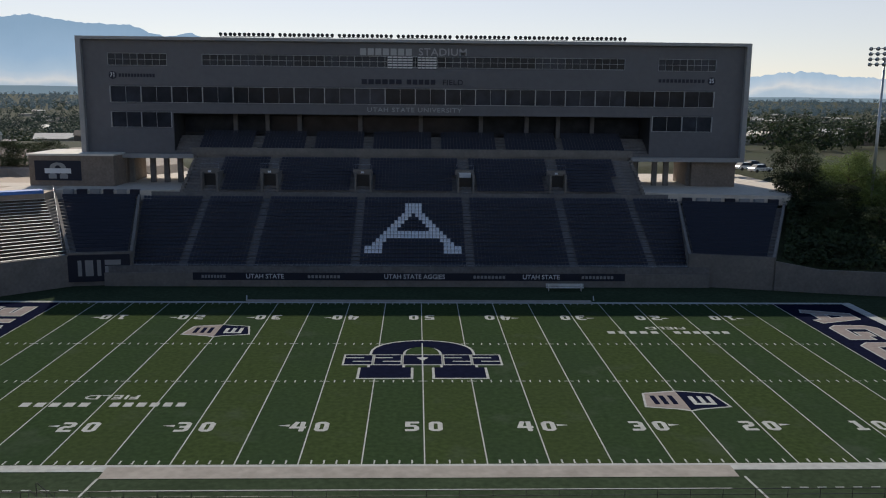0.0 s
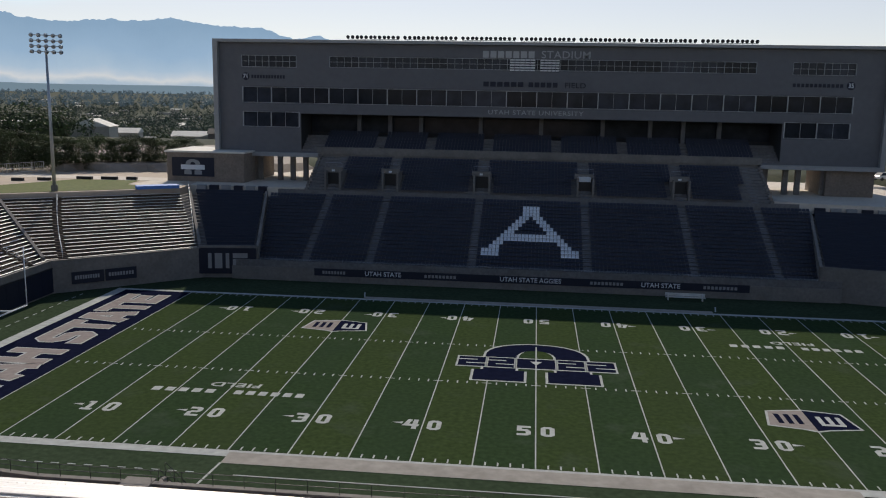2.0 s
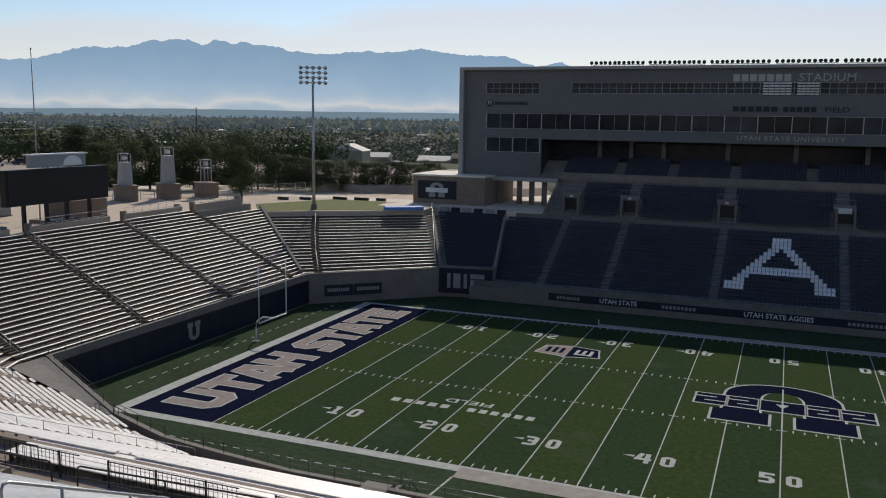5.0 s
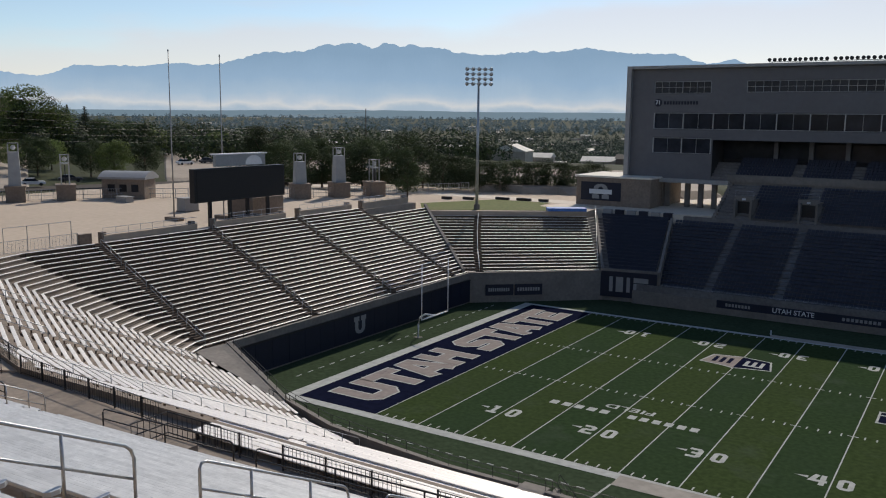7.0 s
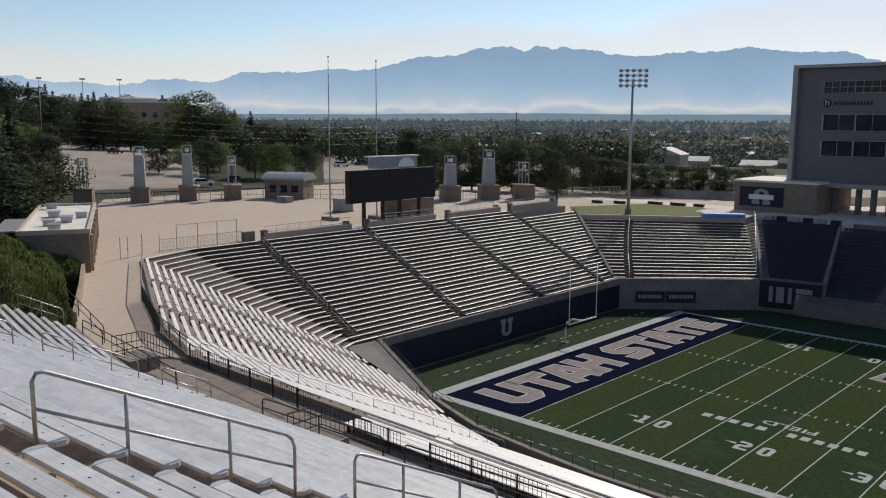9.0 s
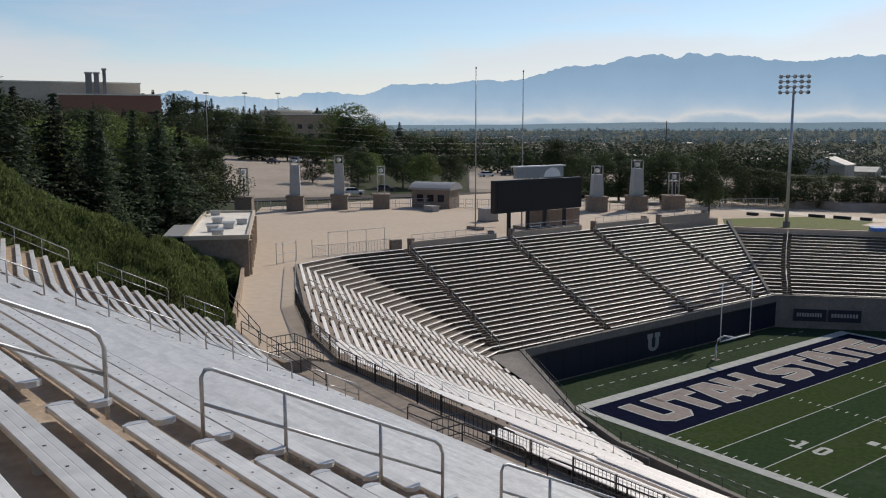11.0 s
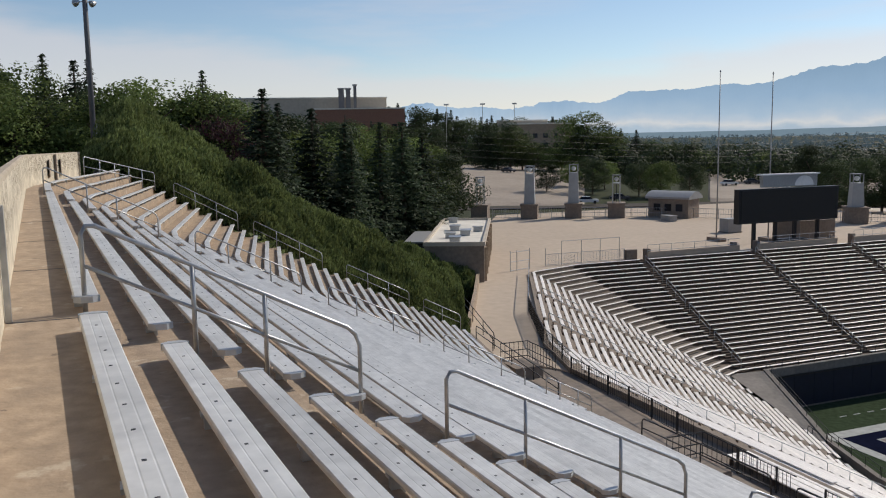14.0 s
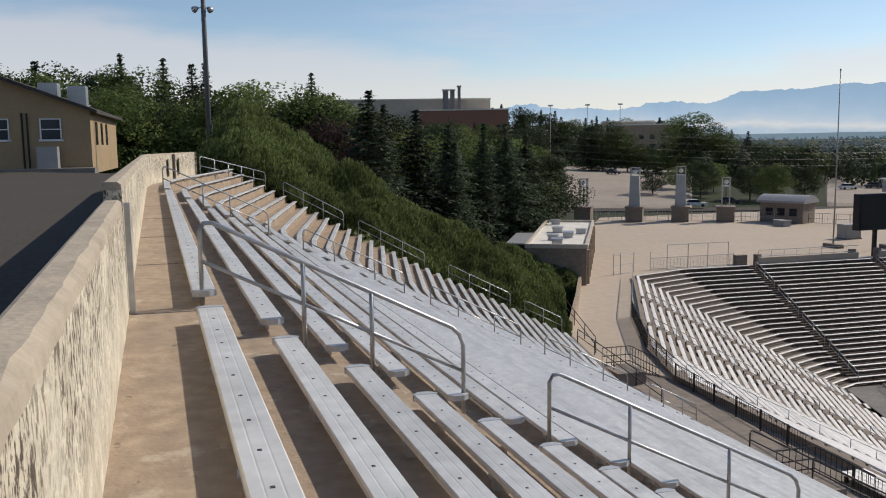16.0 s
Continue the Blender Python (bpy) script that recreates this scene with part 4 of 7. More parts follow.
TOPWALK = U_Z + U_RISE


def bow(x):
    """How far the upper rows bow away from the field."""
    a = abs(x)
    turn = 0.0 if a < 36 else 0.031 * (a - 36) ** 2 if a < 40 else 0.496 + 0.248 * (a - 40)
    return -0.058 * a + turn


def u_end(k):
    """Plan x of the stand's southern end at row k."""
    return -54.2 + 0.3 * k if k < 17 else -49.1 + 1.1 * (k - 17) / (U_ROWS - 18)


def edge(k):
    return -82.77 + U_TREAD * k


def xs(x0, x1, step=3.0):
    n = max(1, int(abs(x1 - x0) / step))
    return [x0 + (x1 - x0) * k / n for k in range(n + 1)]


EAST_END = 14.0
stand = tagged(new("upper_terrace"), "tan stained concrete steps of the upper stand", "terrace", kind="structure")
for k in range(-1, U_ROWS):
    g = Geo()
    y0, y1, z = edge(k) + 0.15, edge(k) + 0.79, U_Z - k * U_RISE
    if k < 0:
        y0 = -83.3
    X = xs(EAST_END, u_end(k))
    for x in X:
        b = bow(x)
        g.v += [(x, y0 + b, z), (x, y1 + b, z), (x, y1 + b, z - U_RISE)]
    for q in range(len(X) - 1):
        j = 3 * q
        g.f += [(j, j + 1, j + 4, j + 3), (j + 1, j + 2, j + 5, j + 4)]
    x = u_end(k)
    g.box(x - 0.02, x + 0.25, y0 + bow(x), y1 + bow(x), z - 1.6, z + 0.02)
    part("step", g, M_TAN, stand)
g = Geo()
b_lo = edge(U_ROWS - 1) + 0.79
X = xs(EAST_END, u_end(U_ROWS - 1))
g.loft([[(x, b_lo - 0.2 + bow(x), WALK - 0.5), (x, b_lo + bow(x), WALK - 0.5), (x, b_lo + bow(x), U_Z - U_ROWS * U_RISE + 0.45), (x, b_lo - 0.2 + bow(x), U_Z - U_ROWS * U_RISE + 0.45)] for x in X])
solid("wall_walkway", g, M_BRICK, "brown concrete retaining wall along the mid walkway", "wall", kind="structure")

AISLES_U = ((-10.15, -9.2), (-31.6, -30.4))


def curved_plank(x0, x1, k, z):
    """One seat plank that follows the bowed row."""
    w, t = 0.222, 0.045
    prof = [(0, -t), (0, -0.012), (0.010, 0), (0.064, 0), (0.071, -0.0016), (0.078, 0), (0.144, 0), (0.151, -0.0016), (0.158, 0), (w - 0.010, 0), (w, -0.012), (w, -t)]
    y = edge(k) + 0.07
    return Geo().loft([[(x, y + a + bow(x), z + h) for a, h in prof] for x in xs(x0, x1, 2.5)])


def cap(x, k, z, s):
    y = edge(k) + 0.07 + bow(x)
    ring = [(x, y - 0.006), (x + s * 0.03, y - 0.006), (x + s * 0.085, y + 0.06), (x + s * 0.085, y + 0.165), (x + s * 0.03, y + 0.228), (x, y + 0.228)]
    return Geo().prism(ring if s > 0 else ring[::-1], z - 0.055, z + 0.004)


for k in range(U_ROWS):
    z = U_Z - k * U_RISE + 0.475
    spans = [(EAST_END, AISLES_U[0][1]), (AISLES_U[0][0], AISLES_U[1][1]), (AISLES_U[1][0], u_end(k) + 0.35)]
    for j, (x0, x1) in enumerate(spans):
        at = (0.5 * (x0 + x1), edge(k) + bow(0.5 * (x0 + x1)), U_Z - k * U_RISE)
        t = thing("bleacher_bench", (0, 0, 0), "brushed aluminium bleacher bench with numbered places on tan concrete", "bench", "upper stand benches")
        part("seat_plank", curved_plank(x0, x1, k, z), M_ALU, t)
        part("end_cap", cap(x1, k, z, -1), M_ALUCAP, t)
        if j:
            part("end_cap", cap(x0, k, z, 1), M_ALUCAP, t)
        if k < 14:
            near = k < 8 and j < 2
            for q in range(int(abs(x1 - x0) / 1.9) + 1):
                x = x0 - 0.35 - q * 1.9
                if x < x1 + 0.15:
                    break
                y = edge(k) + 0.05 + bow(x)
                gb = Geo().box(x - 0.03, x + 0.03, y + 0.03, y + 0.14, z - 0.19, z - 0.045)
                gb.box(x - 0.05, x + 0.05, y + 0.01, y + 0.23, z - 0.07, z - 0.045)
                part("bracket", gb, M_RAIL, t)
            if near:
                gb = Geo()
                for q in range(int(abs(x1 - x0) / 0.457)):
                    x = x0 - 0.3 - q * 0.457
                    if x > x1 + 0.1:
                        y = edge(k) + bow(x) + 0.165
                        gb.box(x - 0.012, x - 0.002, y, y + 0.022, z, z + 0.0015)
                        gb.box(x + 0.004, x + 0.012, y, y + 0.022, z, z + 0.0015)
                tagged(part("place_marks", gb, M_BLACK, t), "small black place marks", kind="stuff")

# half steps and handrails in the aisles
g = Geo()
for x0, x1 in AISLES_U:
    for k in range(-1, U_ROWS - 1):
        y, z = edge(k) + 0.79 + bow(x0), U_Z - (k + 1) * U_RISE
        g.box(x0 + 0.12, x1 - 0.12, y, y + 0.30, z, z + U_RISE / 2)
solid("stand_steps", g, M_TAN, "tan concrete half steps in the upper aisles", "steps", kind="stuff")
for j, (x0, x1) in enumerate(AISLES_U):
    x = x0 - 0.02 if j == 0 else 0.5 * (x0 + x1)
    for k0, k1 in ((0.1, 4.25), (5.8, 10.95), (12.6, 17.7), (19.4, 24.5), (26.2, 30.8)) if j == 0 else ((-0.1, 5.1), (6.9, 12.4), (13.9, 19.3), (20.8, 26.2), (27.7, 31.0)):
        p = [(x, edge(k) + 0.1 + bow(x), U_Z - k * U_RISE + 0.33) for k in (k0, k1)]
        pipe_rail(p, 0.89, 0.024, at=((0.37, 0.63) if k0 < 1 else (0.30, 0.70)))
# rails at the stand's end
pipe_rail([(-47.0, -83.0 + bow(-47.0), U_Z + 0.33), (u_end(3.3), edge(3.3) + 0.1 + bow(u_end(3.3)), U_Z - 3.3 * U_RISE + 0.3)], 1.0, 0.024, label="galvanised pipe rail at the open end of the stand", group="end rails")
for k0, k1 in ((5.0, 10.6), (12.0, 18.0), (20.2, 26.0), (27.4, 31.0)):
    p = [(u_end(k) - 0.1, edge(k) + 0.1 + bow(u_end(k)), U_Z - k * U_RISE + 0.3) for k in (k0, k1)]
    pipe_rail(p, 1.0, 0.024, label="galvanised pipe rail at the open end of the stand", group="end rails")

# wall along the top walkway
def wall_run(x0, x1, z1, name, label):
    X = xs(x0, x1, 0.12 if x0 > 0 else 0.6)
    rough = 0.012 if x0 > 0 else 0.006
    ring, cope = [], []
    for x in X:
        e = rough * noise.fractal((x * 5, 0.3, z1), 0.8, 2.2, 4)
        h = rough * noise.fractal((x * 6, 2.3, z1), 0.8, 2.2, 4)
        b = bow(x)
        ring.append([(x, -83.28 + b, U_Z - 0.4), (x, -83.45 + b, U_Z - 0.4), (x, -83.45 + b, z1), (x, -83.285 + b + e, z1)])
        cope.append([(x, -83.285 + b + e, z1), (x, -83.452 + b, z1), (x, -83.452 + b, z1 + 0.065), (x, -83.43 + b, z1 + 0.075), (x, -83.325 + b + h, z1 + 0.075), (x, -83.29 + b + e, z1 + 0.05 + h)])
    w = solid(name, Geo().loft(ring), M_PALE, label, "wall", kind="structure")
    part("coping", Geo().loft(cope), M_COPE, w, "weathered grey tan coping")
    return w


wall_run(EAST_END, -10.0, U_Z + 1.31, "wall_top_near", "pale pitted concrete parapet along the top walkway")
wall_run(-10.05, -47.2, U_Z + 1.475, "wall_top_far", "pale concrete parapet curving along the top walkway")
solid("downpipe", Geo().box(-10.0, -9.93, -83.27 + bow(-10) , -83.22 + bow(-10), TOPWALK, U_Z + 1.36), M_RAIL, "grey metal strip covering the wall joint", "trim", kind="structure")
xe = -47.2
g = Geo().box(xe - 0.3, xe, -83.45 + bow(xe), -83.2 + bow(xe), U_Z - 2, U_Z + 1.55)
solid("wall_top_end", g, M_PALE, "pale concrete end of the parapet", "wall", kind="structure")
g = Geo()
for x in (-9.9, -13.4, -17.0, -21.0, -25.0):
    b = bow(x)
    g.box(x - 0.012, x + 0.012, -83.27 + b, -82.63 + b, TOPWALK - 0.01, TOPWALK + 0.003)
solid("walkway_joints", g, M_BLACK, "thin dark joints across the top walkway", "joint", kind="structure")
for x in (-41.6, -43.6):
    solid("wall_slot", Geo().box(x - 0.35, x + 0.35, -83.272, -83.25, U_Z + 0.55, U_Z + 1.3, pose(0, bow(x), 0)), M_BRICK, "dark louvred slot in the parapet", "vent", "parapet slots")
solid("wall_post", Geo().box(-42.8, -42.4, -83.275, -83.2, U_Z, U_Z + 1.5, pose(0, bow(-42.6), 0)), M_BRICK, "dark narrow post against the parapet", "post")
# road behind the wall
ring = [(40, -84.4), (14, -84.2), (0, -83.42), (-26, -84.95), (-37, -85.55), (-44, -85.0), (-54.2, -82.75), (-70, -96), (-58, -118), (40, -118)]
solid("road", Geo().prism(ring, U_Z - 0.6, U_Z + 0.12), M_ASPH, "dark asphalt road behind the parapet", "road", kind="structure")

# black rails on the mid walkway
WALK_Y = edge(U_ROWS - 1) + 0.85


picket_mesh = Geo().box(0, 0.016, -0.008, 0.008, 0.1, 1.04).mesh("picket", M_BLACK)


def picket_fence(x0, x1, y, z, h=1.05, y1=None):
    t = thing("picket_fence", (x0, y, z), "black steel picket fence beside the mid walkway", "fence", "walkway fences", turn=math.degrees(math.atan2((y if y1 is None else y1) - y, x1 - x0)))
    L = math.hypot(x1 - x0, (y if y1 is None else y1) - y)
    for hh in (h, 0.12):
        part("rail", Geo().box(0, L, -0.02, 0.02, hh - 0.03, hh), M_BLACK, t)
    for k in range(int(abs(L) / 0.2)):
        part("picket", picket_mesh, None, t).matrix_basis = pose(0.1 + k * 0.2, 0, 0)
    for k in range(int(abs(L) / 2.2) + 1):
        part("post", Geo().box(min(L, k * 2.2) - 0.03, min(L, k * 2.2) + 0.03, -0.03, 0.03, 0, h + 0.03), M_BLACK, t)


picket_fence(-44.3, -31.8, -57.7, WALK, 1.05, -58.6)
for x0, x1 in ((-28.4, -25.2), (-23.8, -18.0), (-16.5, -8), (-6, 8), (9, 20)):
    picket_fence(x0, x1, -59.25, WALK)

# last bench rows on the walkway's edge
for y in (-57.51, -57.87, -58.23, -58.59, -58.95):
    for x0, x1 in ((-29.5, -5.0), (-4.96, 25.0), (25.04, 49.5)):
        t = thing("bleacher_bench", (x0, y, WALK), "bare aluminium bleacher bench at the walkway's edge", "bench", "walkway edge benches")
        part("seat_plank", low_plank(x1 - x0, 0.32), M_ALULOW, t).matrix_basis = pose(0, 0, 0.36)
        n = int((x1 - x0) / 2.4)
        for k in range(n + 1):
            e = 0.3 + (x1 - x0 - 0.6) * k / n
            part("bracket", Geo().box(e - 0.03, e + 0.03, 0.02, 0.2, 0, 0.31), M_BOWL, t)

def mesh_fence(p0, p1, material, label, gap):
    L = (p1 - p0).length
    t = thing("mesh_fence", (p0.x, p0.y, PLAZA), label, "fence", "mesh fences", turn=math.degrees(math.atan2(p1.y - p0.y, p1.x - p0.x)))
    for hh in (1.25, 0.1):
        part("rail", Geo().box(0, L, -0.025, 0.025, hh - 0.04, hh), material, t)
    for k in range(int(L / 2.4) + 1):
        part("post", Geo().box(k * 2.4 - 0.03, k * 2.4 + 0.03, -0.03, 0.03, -0.6, 1.3), material, t)
    g = Geo()
    for k in range(int(L / gap)):
        g.box(k * gap - 0.009, k * gap + 0.009, -0.009, 0.009, 0.06, 1.21)
    tagged(part("wire_mesh", g, material, t), kind="stuff")


f0, f1, f2, f3 = ends(1, 33.3)[1], Vector((-61.0, -51.7)), side_bend(33.3)[1], side_bend(33.3)[0]
mesh_fence(f0, f1, M_RAIL, "pale wire mesh fence along the top of the corner seats", 0.3)
mesh_fence(f1, f2, M_BLACK, "dark steel mesh fence along the top of the corner seats", 0.07)
mesh_fence(f2, f3, M_BLACK, "dark steel mesh fence along the top of the corner seats", 0.16)
for x0, x1 in ((-46.5, -34.4), (-28.5, -22), (-21, -8), (-6, 6)):
    pipe_rail([(x1, b_lo - 0.1 + bow(x1), U_Z - U_ROWS * U_RISE + 0.45), (x0, b_lo - 0.1 + bow(x0), U_Z - U_ROWS * U_RISE + 0.45)], 0.8, 0.03, material=M_BLACK, step=3.2, label="black pipe rail on the retaining wall of the mid walkway", group="walkway rails", name="walkway_rail")
# steps from the walkway up into the stand
for x in (-31.0,):
    y = b_lo + bow(x)
    g = Geo()
    for k in range(5):
        g.box(x - 1.0, x + 1.0, y, y + 0.3 * (5 - k), WALK, WALK + 0.2 * (k + 1))
    solid("stair", g, M_TERR, "short concrete stair from the walkway into the stand", "stairs")
    for s in (-1, 1):
        pipe_rail([(x + s * 1.05, y - 0.2, WALK + 1.1), (x + s * 1.05, y + 1.6, WALK)], 0.95, 0.03, material=M_BLACK, label="black pipe handrail beside a short stair", group="stair rails", name="stair_rail")

def railed_landing(x, y, w, h):
    """A concrete landing with black picket rails on three sides."""
    t = thing("landing", (x, y, WALK), "concrete landing with black picket rails beside the mid walkway", "landing", "landings")
    part("block", Geo().box(-w / 2, w / 2, -0.9, 0.9, 0, h), M_TERR, t)
    for (ax, ay), (bx, by) in (((-w / 2, -0.9), (-w / 2, 0.9)), ((-w / 2, 0.9), (w / 2, 0.9)), ((w / 2, 0.9), (w / 2 + 1.4, 0.9))):
        for z in (1.05, 0.55, 0.15):
            part("rail", Geo().tube([(ax, ay, h + z), (bx, by, h + z)], 0.028, 5), M_BLACK, t)
        n = int((abs(bx - ax) + abs(by - ay)) / 0.3)
        for k in range(n + 1):
            f = k / n
            part("picket", Geo().tube([(ax + (bx - ax) * f, ay + (by - ay) * f, h), (ax + (bx - ax) * f, ay + (by - ay) * f, h + 1.05)], 0.018, 4), M_BLACK, t)


railed_landing(-28.4, -61.2, 1.8, 0.6); railed_landing(-45.4, -60.4, 2.0, 0.7)

# ---------------------------------------------------------------- west stand
W_T, W_R, W_Y, W_Z = 0.83, 0.415, 34.6, 1.95
ROW_A, ROW_B, W_LIFT = 20, 13, 0.45   # rows below and above the cross aisle, and the step up at it
W_AISLE = (-33.4, -24.0, -9.3, 7.0, 21.7, 33.0)


def seat_rows(g, x0, x1, k0, k1, base, skip=None, skew=(0, 0)):
    """Chair-back seats row by row between two aisles."""
    for k in range(k0, k1):
        y, z = base[0] + k * W_T, base[1] + k * W_R
        f = (k - k0) / max(1, k1 - k0)
        a, b = x0 + skew[0] * f, x1 + skew[1] * f
        n = int((b - a) / 0.52)
        for q in range(n):
            if skip and skip(k, q, n):
                continue
            x = a + (b - a) * (q + 0.5) / n
            i = len(g.v)
            g.v += [(x - 0.23, y + 0.15, z + 0.44), (x + 0.23, y + 0.15, z + 0.44), (x + 0.23, y + 0.56, z + 0.40), (x - 0.23, y + 0.56, z + 0.40),
                    (x + 0.23, y + 0.68, z + 0.74), (x - 0.23, y + 0.68, z + 0.74), (x + 0.23, y + 0.70, z + 0.42), (x - 0.23, y + 0.70, z + 0.42), (x - 0.23, y + 0.15, z + 0.38), (x + 0.23, y + 0.15, z + 0.38)]
            g.f += [tuple(i + c for c in q4) for q4 in ((0, 1, 2, 3), (3, 2, 4, 5), (5, 4, 6, 7), (8, 9, 1, 0))]


def in_letter(k, x):
    """The pale letter picked out in the seats: feet, legs, bar and cap."""
    r = k - 4                  # rows above its foot
    if r < 0 or r > 13:
        return False
    c = abs(x + 1.15)
    leg = 5.75 - 0.52 * (r - 2)
    if r <= 1:
        return 4.2 < c < 7.0
    if r >= 12:
        return c < 1.5
    if 4 <= r <= 5:
        return c < leg
    return leg - 1.55 < c < leg


def in_portal(k, q, n):
    """Leaves the ends of the lower rows free beside the tunnel mouths."""
    return k < ROW_A + 6 and (q < 2 or q > n - 3)


white_at = []
spans = list(zip(W_AISLE, W_AISLE[1:]))
for x0, x1 in spans:
    g = Geo()
    a, b = x0 + 0.6, x1 - 0.6
    def letter(k, q, n, a=a, b=b):
        x = a + (b - a) * (q + 0.5) / n
        if in_letter(k, x):
            white_at.append((x, k))
            return True
        return False
    seat_rows(g, a, b, 0, ROW_A, (W_Y, W_Z), letter)
    solid("seat_block", g, M_SEAT, "block of navy plastic chair-back seats in shade", "seats", "west seat blocks", "stuff")
    g = Geo()
    seat_rows(g, a + 0.3, b - 0.3, ROW_A + 1, ROW_A + ROW_B - 1, (W_Y, W_Z + W_LIFT), in_portal)
    solid("seat_block", g, M_SEAT, "upper block of navy plastic chair-back seats in shade", "seats", "west seat blocks", "stuff")

# pale seats, one by one
ws_back = Geo().box(-0.215, 0.215, 0.56, 0.62, 0.44, 0.82).mesh("backrest", M_WSEAT)
ws_pan = Geo().box(-0.235, 0.235, 0.12, 0.58, 0.38, 0.44).mesh("seat", M_WSEAT)
for x, k in white_at:
    t = thing("stadium_seat", (x, W_Y + k * W_T, W_Z + k * W_R), "white plastic chair-back seat forming part of a large letter", "seat", "white letter seats")
    part("backrest", ws_back, None, t); part("seat", ws_pan, None, t)

for mx in (-1, 1):
    g = Geo()
    a, b = (-40.2, -33.9) if mx < 0 else (33.5, 38.2)
    seat_rows(g, a, b, 0, ROW_A, (W_Y, W_Z), None, (-3.0, 0.0) if mx < 0 else (0.0, 2.6))
    solid("seat_block", g, M_SEAT, "narrow block of navy chair-back seats beside the entrance", "seats", "west seat blocks", "stuff")

# concrete of the west stand
g = Geo()
X0, X1 = -43.6, 40.6
prof = [(W_Y - 0.3, -0.3), (W_Y - 0.3, W_Z + 0.85), (W_Y - 0.1, W_Z + 0.85), (W_Y - 0.1, W_Z)]
for k in range(ROW_A):
    prof += [(W_Y + k * W_T, W_Z + k * W_R), (W_Y + (k + 1) * W_T, W_Z + k * W_R)]
yb = W_Y + ROW_A * W_T
zb = W_Z + ROW_A * W_R
ya = W_Y + (ROW_A + 1) * W_T
prof += [(ya, zb - W_R), (ya, zb + W_LIFT + W_R)]
for k in range(ROW_A + 1, ROW_A + ROW_B):
    prof += [(W_Y + k * W_T + 0.01, W_Z + W_LIFT + k * W_R), (W_Y + (k + 1) * W_T, W_Z + W_LIFT + k * W_R)]
prof += [(62.4, prof[-1][1]), (62.4, 12.2)]
lo = [p for p in prof if p[0] <= ya + 0.005]
solid("west_terrace", Geo().loft([[(x, y, z) for y, z in lo] for x in (X0, X1)], close=False), M_DCONC, "dark concrete steps under the navy seats", "terrace", kind="structure")
hi = [p for p in prof if p[0] > ya + 0.005]
solid("west_upper_terrace", Geo().loft([[(x, y, z) for y, z in hi] for x in (-37.5, 35.5)], close=False), M_DCONC, "dark concrete steps of the upper west seats", "terrace", kind="structure")
for s, x in ((-1, -37.5), (1, 35.5)):
    ring = [(y, z) for y, z in hi] + [(62.4, 9), (ya, 9)]
    g = Geo().loft([[(x + d, y, z + 0.3) for y, z in ring] for d in (-0.25, 0.25)])
    solid("wall_upper_side", g, M_CONC, "grey concrete side wall of the upper west seats", "wall", kind="structure")
solid("wall_west_front", Geo().box(X0, X1, W_Y - 0.62, W_Y - 0.31, -0.3, W_Z - 0.1), M_CONC, "grey concrete wall behind the sideline", "wall", kind="structure")
# pale aisle steps
step_lo = Geo().box(-0.5, 0.5, 0, W_T, -0.1, 0.03).box(-0.5, 0.5, W_T / 2, W_T, 0.034, W_R / 2).mesh("step", M_AISLE)
step_hi = Geo().box(-0.5, 0.5, 0, W_T, -0.1, 0.03).mesh("step", M_AISLE)
for x in W_AISLE:
    for k0, k1, up_, mesh in ((0, ROW_A, 0.0, step_lo), (ROW_A + 1, ROW_A + ROW_B, W_LIFT, step_hi)):
        t = thing("aisle", (x, W_Y + k0 * W_T, W_Z + up_ + k0 * W_R), "grey concrete stepped aisle between navy seats", "steps", "west aisles")
        for k in range(k1 - k0):
            part("step", mesh, None, t).matrix_basis = pose(0, k * W_T, k * W_R)
    if -34 < x < 30:
        t = thing("portal", (x, W_Y + (ROW_A + 3.4) * W_T, W_Z + W_LIFT + (ROW_A + 2) * W_R), "dark concrete tunnel portal opening into the stand", "portal", "stand portals")
        # solid black slab stands in for the darkness inside the tunnel mouth
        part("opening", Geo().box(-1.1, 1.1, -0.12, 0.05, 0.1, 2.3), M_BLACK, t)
        for s in (-1, 1):
            part("cheek_wall", Geo().prism([(s * 1.2, -1.6), (s * 1.2 + 0.3, -1.6), (s * 1.2 + 0.3, 3.4), (s * 1.2, 3.4)], -1.2, 2.6), M_CONC, t)
        if x == 7.0:
            part("notice", Geo().box(-1.0, 1.0, -0.28, -0.22, 1.9, 2.7), M_WHITE, t, "white notice panel")
        else:
            part("lamp", Geo().box(-0.25, 0.25, -0.3, -0.22, 2.5, 2.8), M_WHITE, t, "small pale wall lamp")
        part("lintel", Geo().box(-1.5, 1.5, -0.2, 0.4, 2.3, 3.1), M_CONC, t)
        part("rail", Geo().tube([(-1.4, -0.1, 3.1), (-1.4, -0.1, 3.9), (1.4, -0.1, 3.9), (1.4, -0.1, 3.1)], 0.03), M_RAIL, t)
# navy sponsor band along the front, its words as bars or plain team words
band = solid("front_banner", Geo().box(-31.5, 28.6, W_Y - 0.66, W_Y - 0.62, 0.9, 1.95), M_NAVY, "long navy banner with pale wording on the front wall", "banner")
up = Matrix(((1, 0, 0, 0), (0, 0, -1, 0), (0, 1, 0, 0), (0, 0, 0, 1)))
for words, x in (("UTAH STATE", -21.6), ("UTAH STATE AGGIES", -0.9), ("UTAH STATE", 16.8)):
    ob = part("wording", text_mesh(words, 0.62, M_WHITE, 0.01, 0.02, 1.0), None, band, "pale capital lettering")
    ob.matrix_basis = Matrix.Translation((x, W_Y - 0.675, 1.42)) @ up
g = Geo()
